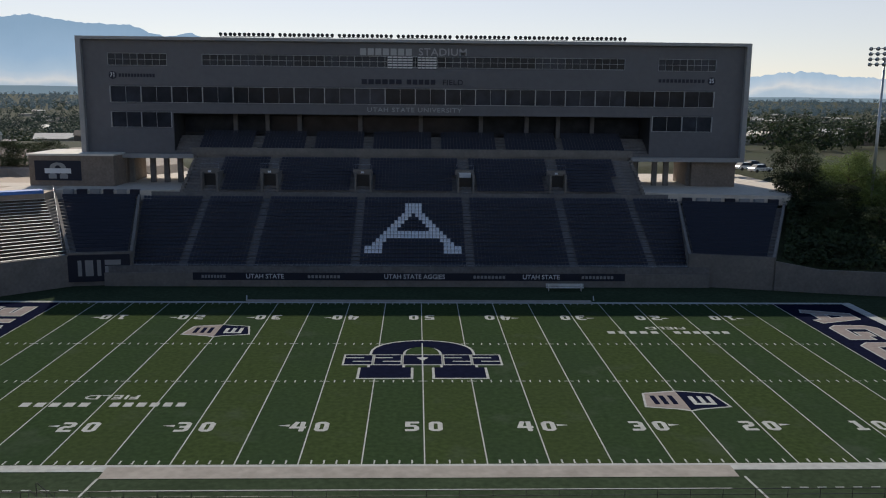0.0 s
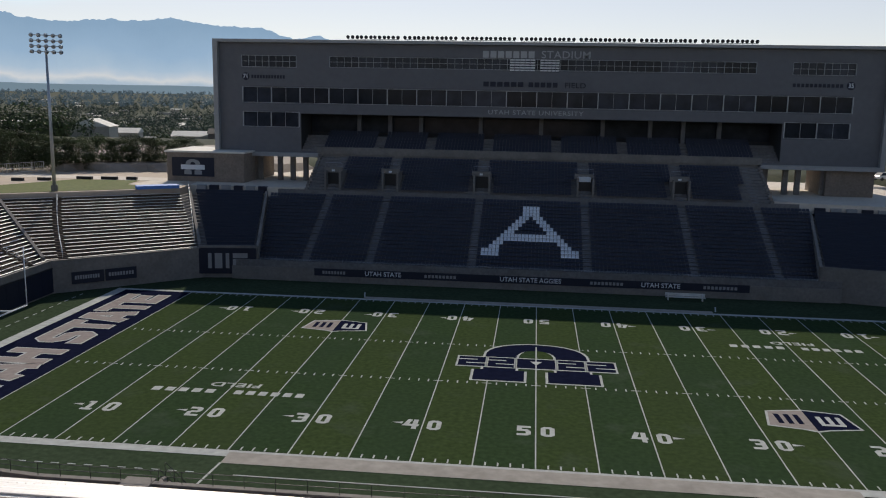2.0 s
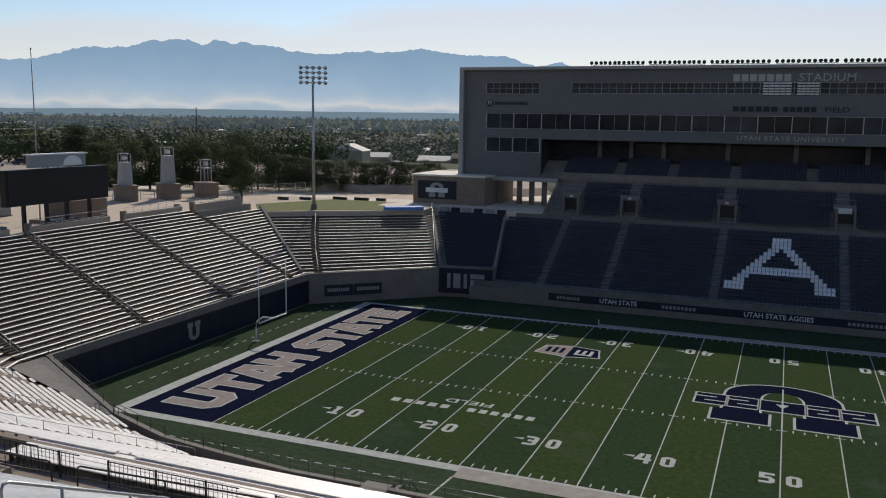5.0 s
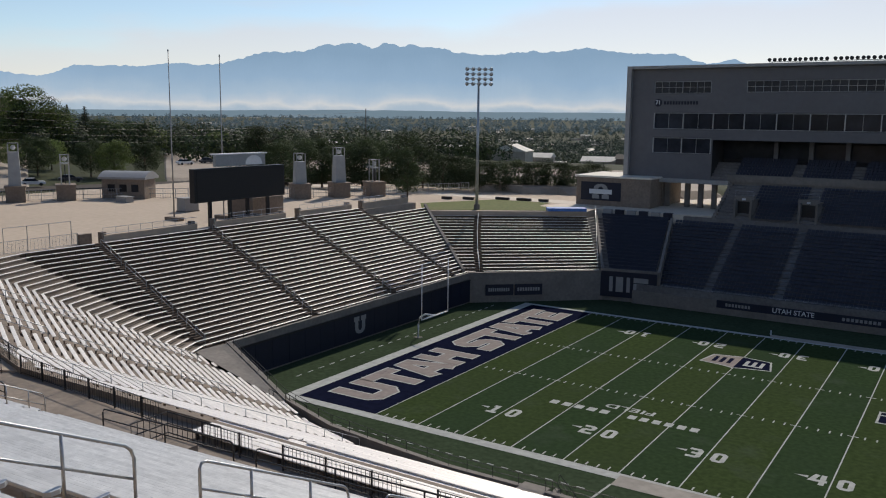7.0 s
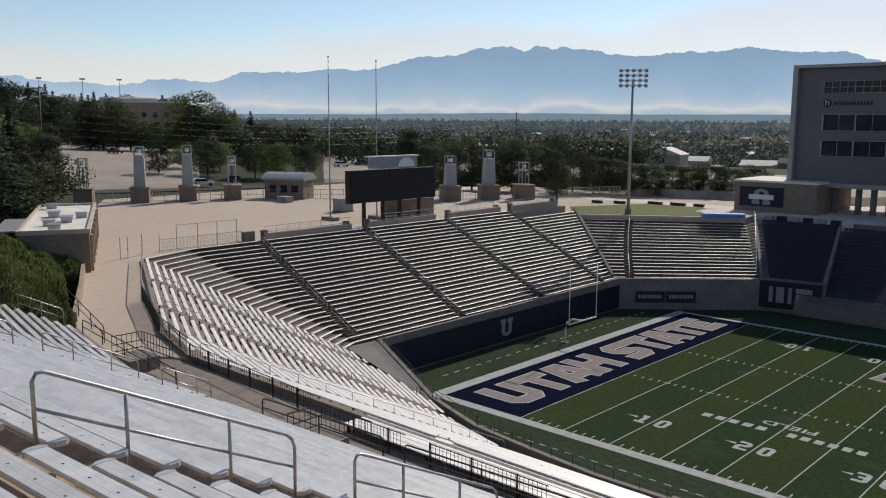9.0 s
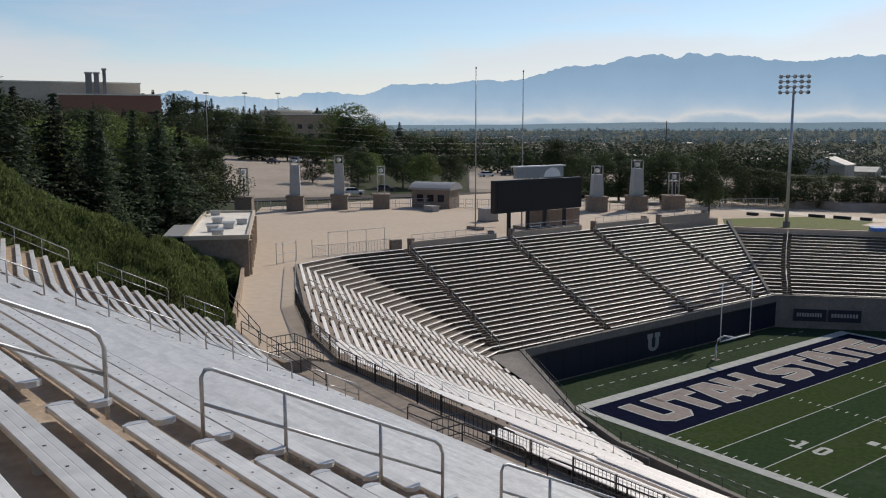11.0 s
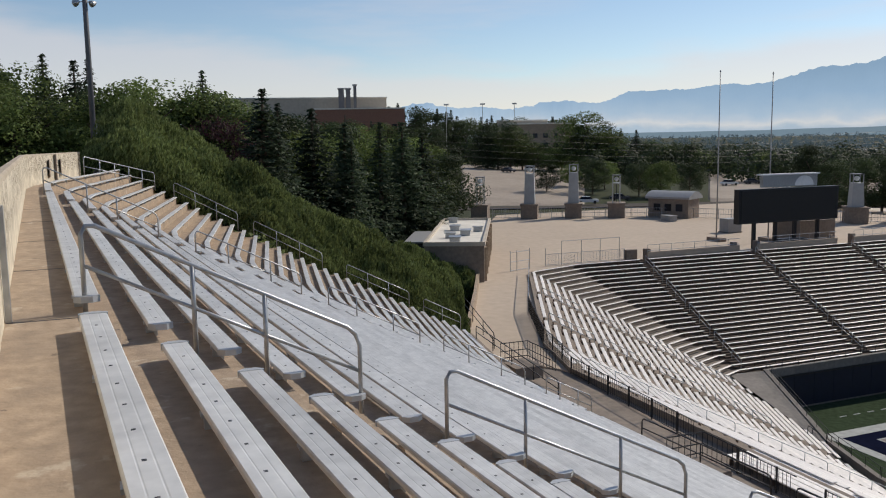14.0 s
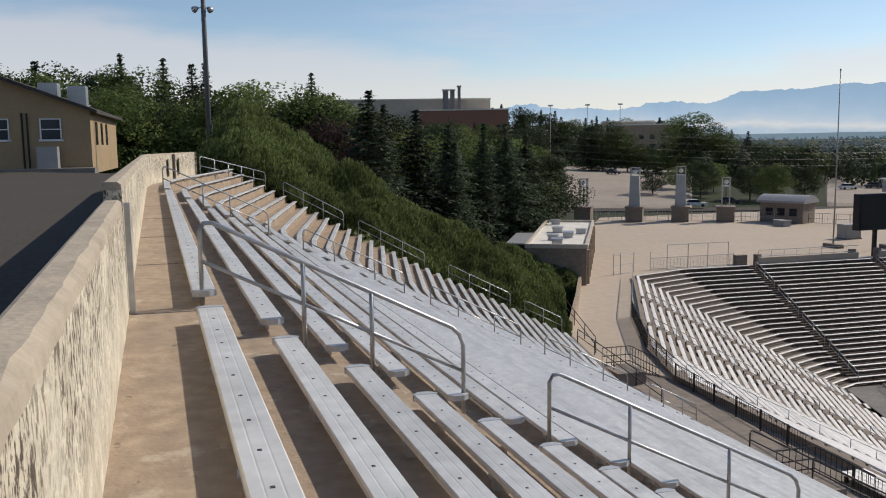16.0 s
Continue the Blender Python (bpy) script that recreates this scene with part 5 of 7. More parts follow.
for x, w, c in ((-28.6, 3.4, 8), (-13.4, 4.6, 9), (9.6, 4.6, 9), (24.8, 4.6, 9)):
    letter_bars(g, x - w / 2, x + w / 2, W_Y - 0.68, W_Y - 0.66, c, 1.2, 1.62)
part("wording_bars", g, M_TRIM, band, "pale bars of small wording")
bench = solid("team_bench", Geo().box(17.2, 22.4, 31.5, 32.0, 0.42, 0.5).box(17.2, 22.4, 32.0, 32.1, 0.55, 0.95).box(17.5, 17.6, 31.5, 32.1, -0.02, 0.9).box(22.0, 22.1, 31.5, 32.1, -0.02, 0.9), M_ALU, "aluminium team bench on the far sideline", "bench")
# rail on the front wall
front_rail([(-39.5, W_Y - 0.2), (37.5, W_Y - 0.2)], 0, W_Z + 0.85, 0.25, "front_rail", "low pale pipe rail before the navy seats", M_RAIL, 2.4)

# corner blocks either side
def corner_block(s, pts, top, name):
    """A raised corner of the stand: front wall, side walls, terrace."""
    (ax, ay), (bx, by), (cx, cy), (dx, dy) = pts
    rows, z0, z1 = 17, 4.3, top
    g = Geo()
    rings = []
    for k in range(rows):
        for f, z in ((k / rows, z0 + (z1 - z0) * k / rows), ((k + 1) / rows, z0 + (z1 - z0) * k / rows)):
            rings.append([(ax + (dx - ax) * f, ay + (dy - ay) * f, z), (bx + (cx - bx) * f, by + (cy - by) * f, z)])
    g.loft(rings, close=False)
    solid("corner_terrace", g, M_DCONC, "dark stepped corner terrace", "terrace", kind="structure")
    g = Geo()
    for k in range(rows):
        f, z = (k + 0.35) / rows, z0 + (z1 - z0) * k / rows
        P, Q = Vector((ax + (dx - ax) * f, ay + (dy - ay) * f, z)), Vector((bx + (cx - bx) * f, by + (cy - by) * f, z))
        e = (Q - P).normalized()
        m = Vector((-e.y, e.x, 0))
        a, b = (P + e * 0.9, Q - e * 0.5) if s < 0 else (P + e * 0.5, Q - e * 0.9)
        for o0, o1, h0, h1 in ((0.0, 0.34, 0.36, 0.42), (0.34, 0.42, 0.36, 0.80)):
            g.loft([[c + m * o0 + Vector((0, 0, h0)), c + m * o1 + Vector((0, 0, h0)), c + m * o1 + Vector((0, 0, h1)), c + m * o0 + Vector((0, 0, h1))] for c in (a, b)])
    solid("seat_block", g, M_SEAT, "corner block of navy bench seats in shade", "seats", "west seat blocks", "stuff")
    g = Geo()
    d = Vector((bx - ax, by - ay, 0)).normalized()
    n = Vector((-d.y, d.x, 0)) * 0.35
    for p, q, zz0, zz1 in (((ax, ay), (bx, by), z0, z0), ((ax, ay), (dx, dy), z0, z1), ((bx, by), (cx, cy), z0, z1)):
        P, Q = Vector((*p, 0)), Vector((*q, 0))
        e = (Q - P).normalized()
        m = Vector((-e.y, e.x, 0)) * 0.2
        g.loft([[P - m + Vector((0, 0, -0.3)), P + m + Vector((0, 0, -0.3)), P + m + Vector((0, 0, zz0 + 0.35)), P - m + Vector((0, 0, zz0 + 0.35))],
                [Q - m + Vector((0, 0, -0.3)), Q + m + Vector((0, 0, -0.3)), Q + m + Vector((0, 0, zz1 + 0.35)), Q - m + Vector((0, 0, zz1 + 0.35))]])
    solid("wall_corner_block", g, M_CONC, "grey concrete walls of a raised corner block", "wall", kind="structure")


corner_block(-1, [(-48.2, 33.9), (-40.2, 35.3), (-43.8, 51.2), (-56.4, 50.4)], 10.4, "south")
corner_block(1, [(38.0, 35.3), (49.0, 32.6), (57.0, 49.0), (40.9, 51.2)], 9.8, "north")
rings = []
for k in range(7, 26):
    P = ends(3, k + 0.5)[1] - RUNS[3][1] * 0.1
    f = (k - 7) / 19
    Q = Vector((-48.2, 33.9)).lerp(Vector((-56.4, 50.4)), f)
    P2, Q2 = ends(3, k + 1.0)[1] - RUNS[3][1] * 0.1, Vector((-48.2, 33.9)).lerp(Vector((-56.4, 50.4)), f + 1 / 19)
    z = zrow(3, k) + 0.04
    rings += [[(P.x, P.y, z), (Q.x, Q.y, z)], [(P2.x, P2.y, z), (Q2.x, Q2.y, z)]]
solid("corner_stair", Geo().loft(rings, close=False), M_CONC, "grey concrete stair between the corner seats and the raised block", "stairs", kind="structure")
pipe_rail([(-49.3, 34.6, 4.9), (-56.2, 49.4, 11.4)], 0.9, 0.03, label="pale pipe rail down the corner stair", group="corner rails")
g = Geo()
north = [(49.2, 32.4, 4.0), (55.0, 30.8, 3.1), (70.0, 27.4, 3.1)]
for o0, o1, h0, h1 in ((0.0, 0.35, None, 0.0), (-0.04, 0.39, 0.0, 0.14)):
    g.loft([[(x, y + o0, -0.3 if h0 is None else z + h0), (x, y + o1, -0.3 if h0 is None else z + h0), (x, y + o1, z + h1), (x, y + o0, z + h1)] for x, y, z in north])
solid("wall_north_bank", g, M_CONC, "low stained concrete wall below the wooded bank", "wall", kind="structure")
g = Geo()
for x, y, z in north + [(90.0, 24.0, 3.1)]:
    for f in (0, 0.3, 0.65, 1.0):
        g.v.append((x + f * (8 + 0.1 * (x - 49)), y + 0.3 + f * (19.5 - 0.02 * (x - 49)), z - 0.3 + f * (10.2 - z)))
g.f = [(4 * i + j, 4 * i + 4 + j, 4 * i + 5 + j, 4 * i + 1 + j) for i in range(3) for j in range(3)]
solid("north_bank", g, M_GRASSY, "shaded grassy bank north of the stand", "ground", kind="structure")
# brand board on the southern block: plain pale shapes on navy
t = thing("corner_board", (-44.3, 34.25, 0), "dark navy board with large pale plain shapes", "sign", turn=9.9)
part("panel", Geo().box(-4.05, 4.05, -0.12, 0.0, 0.6, 4.35), M_NAVY, t)
g = Geo()
for a, b, c, d in ((-2.75, -2.25, 1.4, 3.6), (-1.8, -0.75, 1.4, 3.6), (-0.25, 0.25, 1.4, 3.6), (0.75, 2.85, 2.9, 3.6), (0.75, 1.8, 1.4, 2.75)):
    g.box(a, b, -0.16, -0.12, c, d)
part("shape", g, M_TRIM, t, "pale plain shapes")
# board with bars on the corner wall
d = RUNS[3][1]
a_ = math.degrees(math.atan2(d.y, d.x))
t = thing("web_board", (-63.2 + d.x * 6.4, 20.5 + d.y * 6.4, 0), "long dark navy board with faint pale wording on the wall", "sign", turn=a_)
for x0 in (-3.9, 0.4):
    part("panel", Geo().box(x0, x0 + 4.1, -0.5, -0.4, 1.0, 2.6), M_NAVY, t)
part("wording_bars", letter_bars(letter_bars(Geo(), -3.5, -0.3, -0.53, -0.5, 10, 1.6, 2.1), 0.8, 4.2, -0.53, -0.5, 9, 1.6, 2.1), M_TRIM, t)

# ---------------------------------------------------------------- press box
FY = 62.7
PX0, PX1, PZ0, PZ1 = -56.3, 55.1, 15.6, 35.35
RX0, RX1, RZ0, RZ1 = -41.2, 38.9, 16.5, 23.0
press = thing("press_box", (0, FY, 12.3), "wide grey metal clad press box on columns over the west stand", "building")


def pbox(name, x0, x1, y0, y1, z0, z1, m, label="", parent=None):
    return part(name, Geo().box(x0, x1, y0 - FY, y1 - FY, z0 - 12.3, z1 - 12.3), m, parent or press, label)


def windows_holes(x0, x1, z0, z1, holes):
    """Panels of the front wall left between rectangular holes."""
    zs = sorted({z0, z1, *[h[2] for h in holes], *[h[3] for h in holes]})
    out = []
    for za, zb_ in zip(zs, zs[1:]):
        cut = sorted((h[0], h[1]) for h in holes if h[2] <= za and h[3] >= zb_)
        x = x0
        for a, b in cut:
            if a > x:
                out.append((x, a, za, zb_))
            x = b
        if x < x1:
            out.append((x, x1, za, zb_))
    return out


TOPW = [(-51.5, -41.9, 30.75, 32.7), (-36.1, 34.1, 30.85, 32.65), (39.8, 49.5, 30.75, 32.7)]
MIDW = [(-51.4, 49.5, 24.75, 27.4)]
LOWW = [(-51.4, -41.5, 20.65, 23.2), (39.2, 49.4, 20.65, 23.2)]
holes = TOPW + MIDW + LOWW + [(RX0, RX1, RZ0, RZ1)]
for x0, x1, z0, z1 in windows_holes(PX0 + 0.8, PX1 - 0.8, PZ0 + 0.7, PZ1 - 0.5, holes):
    pbox("wall_panel", x0, x1, FY, FY + 0.35, z0, z1, M_STUCCO, "grey cladding panel")
for a in ((PX0, PX1, PZ1 - 0.5, PZ1), (PX0, PX0 + 0.8, PZ0, PZ1 - 0.5), (PX1 - 0.8, PX1, PZ0, PZ1 - 0.5), (PX0 + 0.8, RX0 + 3.2, PZ0, PZ0 + 0.7), (RX1 - 3.2, PX1 - 0.8, PZ0, PZ0 + 0.7)):
    pbox("edge_frame", a[0], a[1], FY - 0.9, FY + 0.35, a[2], a[3], M_TRIM, "pale projecting edge frame")
pbox("roof", PX0, PX1, FY + 0.35, FY + 14, PZ1 - 0.6, PZ1 - 0.05, M_TRIM)
pbox("side_wall", PX0, PX0 + 0.4, FY + 0.35, FY + 14, PZ0, PZ1 - 0.6, M_STUCCO)
pbox("side_wall", PX1 - 0.4, PX1, FY + 0.35, FY + 14, PZ0, PZ1 - 0.6, M_STUCCO)
pbox("rear_wall", PX0 + 0.4, PX1 - 0.4, FY + 13.6, FY + 14, PZ0, PZ1 - 0.6, M_STUCCO)
pbox("underside", PX0 + 0.4, RX0 + 3, FY + 0.35, FY + 13.6, PZ0, PZ0 + 0.3, M_TRIM)
pbox("underside", RX1 - 3, PX1 - 0.4, FY + 0.35, FY + 13.6, PZ0, PZ0 + 0.3, M_TRIM)
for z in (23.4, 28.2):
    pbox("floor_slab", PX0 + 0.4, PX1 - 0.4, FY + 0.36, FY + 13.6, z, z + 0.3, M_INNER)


def window_strip(x0, x1, z0, z1, bays, sub, rows_, bar, name="window"):
    """One strip of glazing: each bay is a window with its panes and bars."""
    w = (x1 - x0) / bays
    for k in range(bays):
        a, b = x0 + k * w, x0 + (k + 1) * w
        win = pbox("window", a, b, FY + 0.22, FY + 0.26, z0, z1, M_GLASS, "dark glazed window")
        g = Geo()
        g.box(a - bar / 2, a + bar / 2, -0.03, 0.22, z0 - 12.3, z1 - 12.3)
        if k == bays - 1:
            g.box(b - bar / 2, b + bar / 2, -0.03, 0.22, z0 - 12.3, z1 - 12.3)
        for q in range(1, sub):
            x = a + w * q / sub
            g.box(x - 0.025, x + 0.025, 0.12, 0.22, z0 - 12.3, z1 - 12.3)
        for q in range(1, rows_):
            z = z0 + (z1 - z0) * q / rows_ - 12.3
            g.box(a, b, 0.08, 0.22, z - 0.03, z + 0.03)
        g.box(a, b, 0.0, 0.22, z0 - 12.36, z0 - 12.24)
        g.box(a, b, 0.0, 0.22, z1 - 12.36, z1 - 12.24)
        part("window_frame", g, M_MULL, win, "silver window bars")


window_strip(*TOPW[0], 2, 4, 2, 0.07); window_strip(*TOPW[1], 14, 4, 2, 0.07); window_strip(*TOPW[2], 2, 4, 2, 0.07)
window_strip(*MIDW[0], 20, 2, 1, 0.16)
window_strip(*LOWW[0], 2, 2, 1, 0.16); window_strip(*LOWW[1], 2, 2, 1, 0.16)
for x0, x1 in ((-5.6, -1.4), (-0.6, 2.6)):
    sh = pbox("shutter", x0 - 0.04, x1 + 0.04, FY - 0.04, FY - 0.02, 30.6, 32.7, M_GLASS, "white slatted shutter in the top windows")
    for k in range(5):
        pbox("slat", x0, x1, FY - 0.1, FY - 0.045, 30.7 + k * 0.42, 30.95 + k * 0.42, M_BLIND, "", sh)
    for k in range(6):
        x = x0 + (x1 - x0) * k / 5
        pbox("bar", x - 0.05, x + 0.05, FY - 0.11, FY - 0.042, 30.6, 32.7, M_STUCCO, "", sh)
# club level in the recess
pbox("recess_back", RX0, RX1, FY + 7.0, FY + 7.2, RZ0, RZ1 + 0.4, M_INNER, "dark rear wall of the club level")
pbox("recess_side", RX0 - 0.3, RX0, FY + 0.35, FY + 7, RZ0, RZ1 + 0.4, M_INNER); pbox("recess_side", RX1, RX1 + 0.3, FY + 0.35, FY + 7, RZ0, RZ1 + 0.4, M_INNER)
# added out of sight: keeps sun under the box off the top seat rows
pbox("sun_stop_wall", -37.5, 35.5, FY - 0.28, FY + 0.05, 11.0, PZ0 + 0.65, M_CONC, "unseen grey wall added below the club level to stop sun leaking through")
pbox("balcony_front", RX0 + 2.9, RX1 - 2.9, FY - 0.5, FY + 0.2, PZ0 + 0.6, RZ0 + 0.9, M_CONC, "grey balcony front of the club level")
for k in range(6):
    pbox("club_step", RX0, RX1, FY + 0.2 + k * 0.85, FY + 1.05 + k * 0.85, RZ0 - 0.6, RZ0 + 0.4 + k * 0.45, M_DCONC)
for x in (-32, -26.5, -21, -10.5, 0, 10.5, 18.5, 24, 30):
    pbox("club_pier", x - 0.35, x + 0.35, FY + 5.0, FY + 5.6, RZ0 + 2, RZ1 + 0.4, M_STUCCO, "grey pier on the club level")
for x in (-28, -19, -9, 2.5, 13.5, 23.5):
    pbox("club_aisle", x - 0.5, x + 0.5, FY + 0.1, FY + 5.3, RZ0 + 0.3, RZ0 + 1.0, M_CONC)
pbox("club_glass", RX0 + 0.2, RX1 - 0.2, FY + 6.6, FY + 6.66, RZ0 + 3.2, RZ1 - 0.5, M_GLASS, "dark club lounge glazing")
g = Geo()
for k in range(6):
    y, z = FY + 0.2 + k * 0.85, RZ0 + 0.4 + k * 0.45
    n = int((RX1 - RX0 - 8) / 0.55)
    for q in range(n):
        x = RX0 + 4 + q * 0.55
        if min(abs(x - c) for c in (-28, -19, -9, 2.5, 13.5, 23.5)) < 0.75:
            continue
        g.box(x, x + 0.47, y + 0.45, y + 0.55, z + 0.35, z + 0.9)
        g.box(x, x + 0.47, y + 0.1, y + 0.5, z + 0.35, z + 0.42)
solid("club_seats", g, M_SEAT, "rows of navy club seats under the press box", "seats", "west seat blocks", "stuff")
# lettering on the front
def wall_words(words, x, z, h, m, wide, spacing=1.05):
    ob = part("lettering", text_mesh(words, h, m, 0.06, 0.008, wide, spacing), None, press, "raised metal lettering")
    ob.matrix_basis = Matrix.Translation((x, -0.08, z - 12.3)) @ up


wall_words("STADIUM", 3.6, 33.35, 1.15, M_MULL, 1.12)
for x0, x1, count, z0, z1, m_ in ((-10.1, -1.3, 7, 32.8, 33.9, M_MULL), (-9.9, -3.0, 6, 28.1, 28.9, M_NAVY), (-2.4, 2.6, 5, 28.1, 28.9, M_NAVY)):
    w = (x1 - x0) / count
    for k in range(count):
        part("lettering_bar", Geo().box(x0 + k * w, x0 + k * w + 0.78 * w, -0.12, -0.02, z0 - 12.3, z1 - 12.3), m_, press, "raised bar of a name")
wall_words("FIELD", 5.3, 28.45, 0.85, M_NAVY, 1.12)
wall_words("UTAH STATE UNIVERSITY", -1.1, 23.85, 0.72, M_MULL, 1.2, 1.12)
for x, num, s in ((-50.8, "71", 1), (48.9, "35", -1)):
    n = 20
    g = Geo().loft([[(x + 0.65 * math.cos(2 * math.pi * k / n), y, 29.15 - 12.3 + 0.65 * math.sin(2 * math.pi * k / n)) for k in range(n)] for y in (0.0, -0.08)])
    part("number_disc", g, M_NAVY, press, "navy disc with a pale number")
    ob = part("numeral", text_mesh(num, 0.7, M_WHITE, 0.01, 0.02, 0.9), None, press)
    ob.matrix_basis = Matrix.Translation((x, -0.1, 29.15 - 12.3)) @ up
    a, b = (x + 1.0, x + 7.0) if s > 0 else (x - 9.0, x - 1.0)
    part("name_bars", letter_bars(Geo(), a, b, -0.06, -0.01, 12, 28.85 - 12.3, 29.4 - 12.3), M_NAVY, press)
# legs and rooms under the box
for s, xs_ in ((-1, (-49.0, -45.5, -43.2, -40.9)), (1, (37.2, 40.5, 42.5, 46.5))):
    for x in xs_:
        pbox("column", x - 0.4, x + 0.4, FY + 1.5, FY + 2.3, 11.0, PZ0 + 0.1, M_CONC, "concrete column")
pbox("stair_core", -55.6, -49.5, FY + 0.6, FY + 11, 11.0, PZ0 + 0.1, M_BRICK, "brown block core under the press box")
pbox("stair_core", 46.6, 54.2, FY + 0.6, FY + 11, 10.0, PZ0 + 0.1, M_BRICK, "brown block core under the press box")
# roof floodlights
lamp_head = Geo()
n = 10
lamp_head.loft([[(0.22 * math.cos(2 * math.pi * k / n) * r, y, 0.22 * math.sin(2 * math.pi * k / n) * r) for k in range(n)] for y, r in ((-0.2, 1.0), (-0.16, 1.08), (0.05, 0.8), (0.22, 0.35))])
lamp_mesh = lamp_head.mesh("lamp_head", M_RAIL, True)
dark_lamp = lamp_head.mesh("lamp_head", M_BLACK, True)
for b in range(7):
    x0 = -33.2 + b * 9.75
    t = thing("roof_floodlights", (x0, FY + 0.8, PZ1 - 0.05), "row of grey floodlights on the press box roof edge", "floodlight", "roof floodlights")
    part("beam", Geo().box(0, 8.9, -0.06, 0.06, 0.25, 0.37), M_RAIL, t)
    for k in range(4):
        part("stay", Geo().tube([(0.6 + k * 2.5, 0, 0), (0.6 + k * 2.5, 0, 0.3)], 0.05), M_RAIL, t)
    for k in range(12):
        ob = part("lamp_head", dark_lamp, None, t)
        ob.matrix_basis = pose(0.2 + k * 0.77, -0.1, 0.68, 12, 0, (k % 3 - 1) * 14) @ Matrix.Scale(1.3, 4)

# corner office building beside the press box
t = thing("block_house", (-63.2, 57.5, 11.6), "brown block building with a pale roof and a blue sign", "building")
part("wall", Geo().box(0, 13.5, 0, 12, -1.0, 4.6), M_BRICK, t)
part("roof", Geo().box(-0.25, 13.75, -0.25, 12.25, 4.6, 4.9), M_ROOFW, t)
sg = part("sign", Geo().box(0.9, 8.3, -0.08, 0.0, 0.6, 3.8), M_NAVY, t, "blue wall sign with a pale emblem")
part("emblem", slab_u(Geo(), 0, 0, 2.6, 2.6, 0.8, 0, 0.03), M_TRIM, sg).matrix_basis = Matrix.Translation((4.6, -0.09, 2.2)) @ up
part("emblem_band", Geo().box(2.5, 6.7, -0.16, -0.13, 1.75, 2.55), M_WHITE, sg)

solid("concourse", Geo().prism([(-57, 52), (-44, 51.5), (-37.8, 53.3), (35.8, 53.3), (41, 51.5), (58, 49.5), (64, 60), (64, 92), (-60, 92), (-60, 72)], 9.8, 11.3), M_PALEPAVE, "pale concrete concourse under the press box", "pavement", kind="structure")

# ---------------------------------------------------------------- plants
rng = np.random.default_rng(7)


def leaf_mesh(name, centres, size, material, droop=None, stretch=1.0, face=None):
    """Many small tilted leaf sprays, one quad each, at the centres."""
    c = np.asarray(centres, float)
    n = len(c)
    s = size * rng.uniform(0.6, 1.4, (n, 1))
    a = rng.normal(size=(n, 3))
    if droop is not None:
        a = droop + 0.25 * a
    a /= np.linalg.norm(a, axis=1, keepdims=True)
    if face is not None:                      # sprays that face a given way, a little at random
        nn = face + 0.55 * rng.normal(size=(n, 3))
        a = np.cross(nn, a)
        a /= np.linalg.norm(a, axis=1, keepdims=True)
        b = np.cross(nn, a)
    else:
        b = np.cross(a, rng.normal(size=(n, 3)))
    b /= np.linalg.norm(b, axis=1, keepdims=True)
    a, b = a * s * stretch, b * s * 0.62
    v = np.stack([c - a, c + b, c + a, c - b], 1).reshape(-1, 3)
    me = bpy.data.meshes.new(name)
    me.from_pydata(v.tolist(), [], np.arange(4 * n).reshape(n, 4).tolist())
    me.materials.append(material)
    return me


def broad_crown(h, width, clumps, per, low=0.22):
    out, facing = [], []
    for _ in range(clumps):
        f = rng.uniform(0, 1)
        r = width * (0.35 + 0.65 * math.sin(math.pi * (0.15 + 0.8 * f))) * math.sqrt(rng.uniform(0.12, 1))
        t = rng.uniform(0, 2 * math.pi)
        p = np.array([r * math.cos(t), r * math.sin(t), h * (low + (0.93 - low) * f)])
        q = rng.normal(size=(per, 3))
        q /= np.linalg.norm(q, axis=1, keepdims=True)
        facing.append(q + np.array([0, 0, 0.35]))
        out.append(p + q * (rng.uniform(0.5, 1, (per, 1)) ** 0.5) * rng.uniform(0.09, 0.17) * h * np.array([1, 1, 0.75]))
    return np.concatenate(out), np.concatenate(facing)


def broad_tree(material, label, h=10.0, width=3.6, clumps=70, per=210):
    t = thing("tree", (0, 0, 0), label, "tree", "broad-leaved trees")
    g = Geo().tube([(0, 0, -1.5), (0.05, 0, h * 0.18), (0.1, 0.05, h * 0.4), (0.05, 0, h * 0.75)], 0.022 * h, 8, 0.006 * h)
    for k in range(7):
        a = k * 2.4
        z = h * (0.2 + 0.07 * k)
        g.tube([(0.05, 0, z), (0.16 * h * math.cos(a), 0.16 * h * math.sin(a), z + 0.12 * h), (0.26 * h * math.cos(a), 0.26 * h * math.sin(a), z + 0.2 * h)], 0.009 * h, 5, 0.003 * h)
    part("trunk", g, M_BARK, t)
    c, q = broad_crown(h, width, clumps, per)
    part("crown", leaf_mesh("crown", c, 0.098, material, face=q), None, t)
    return t


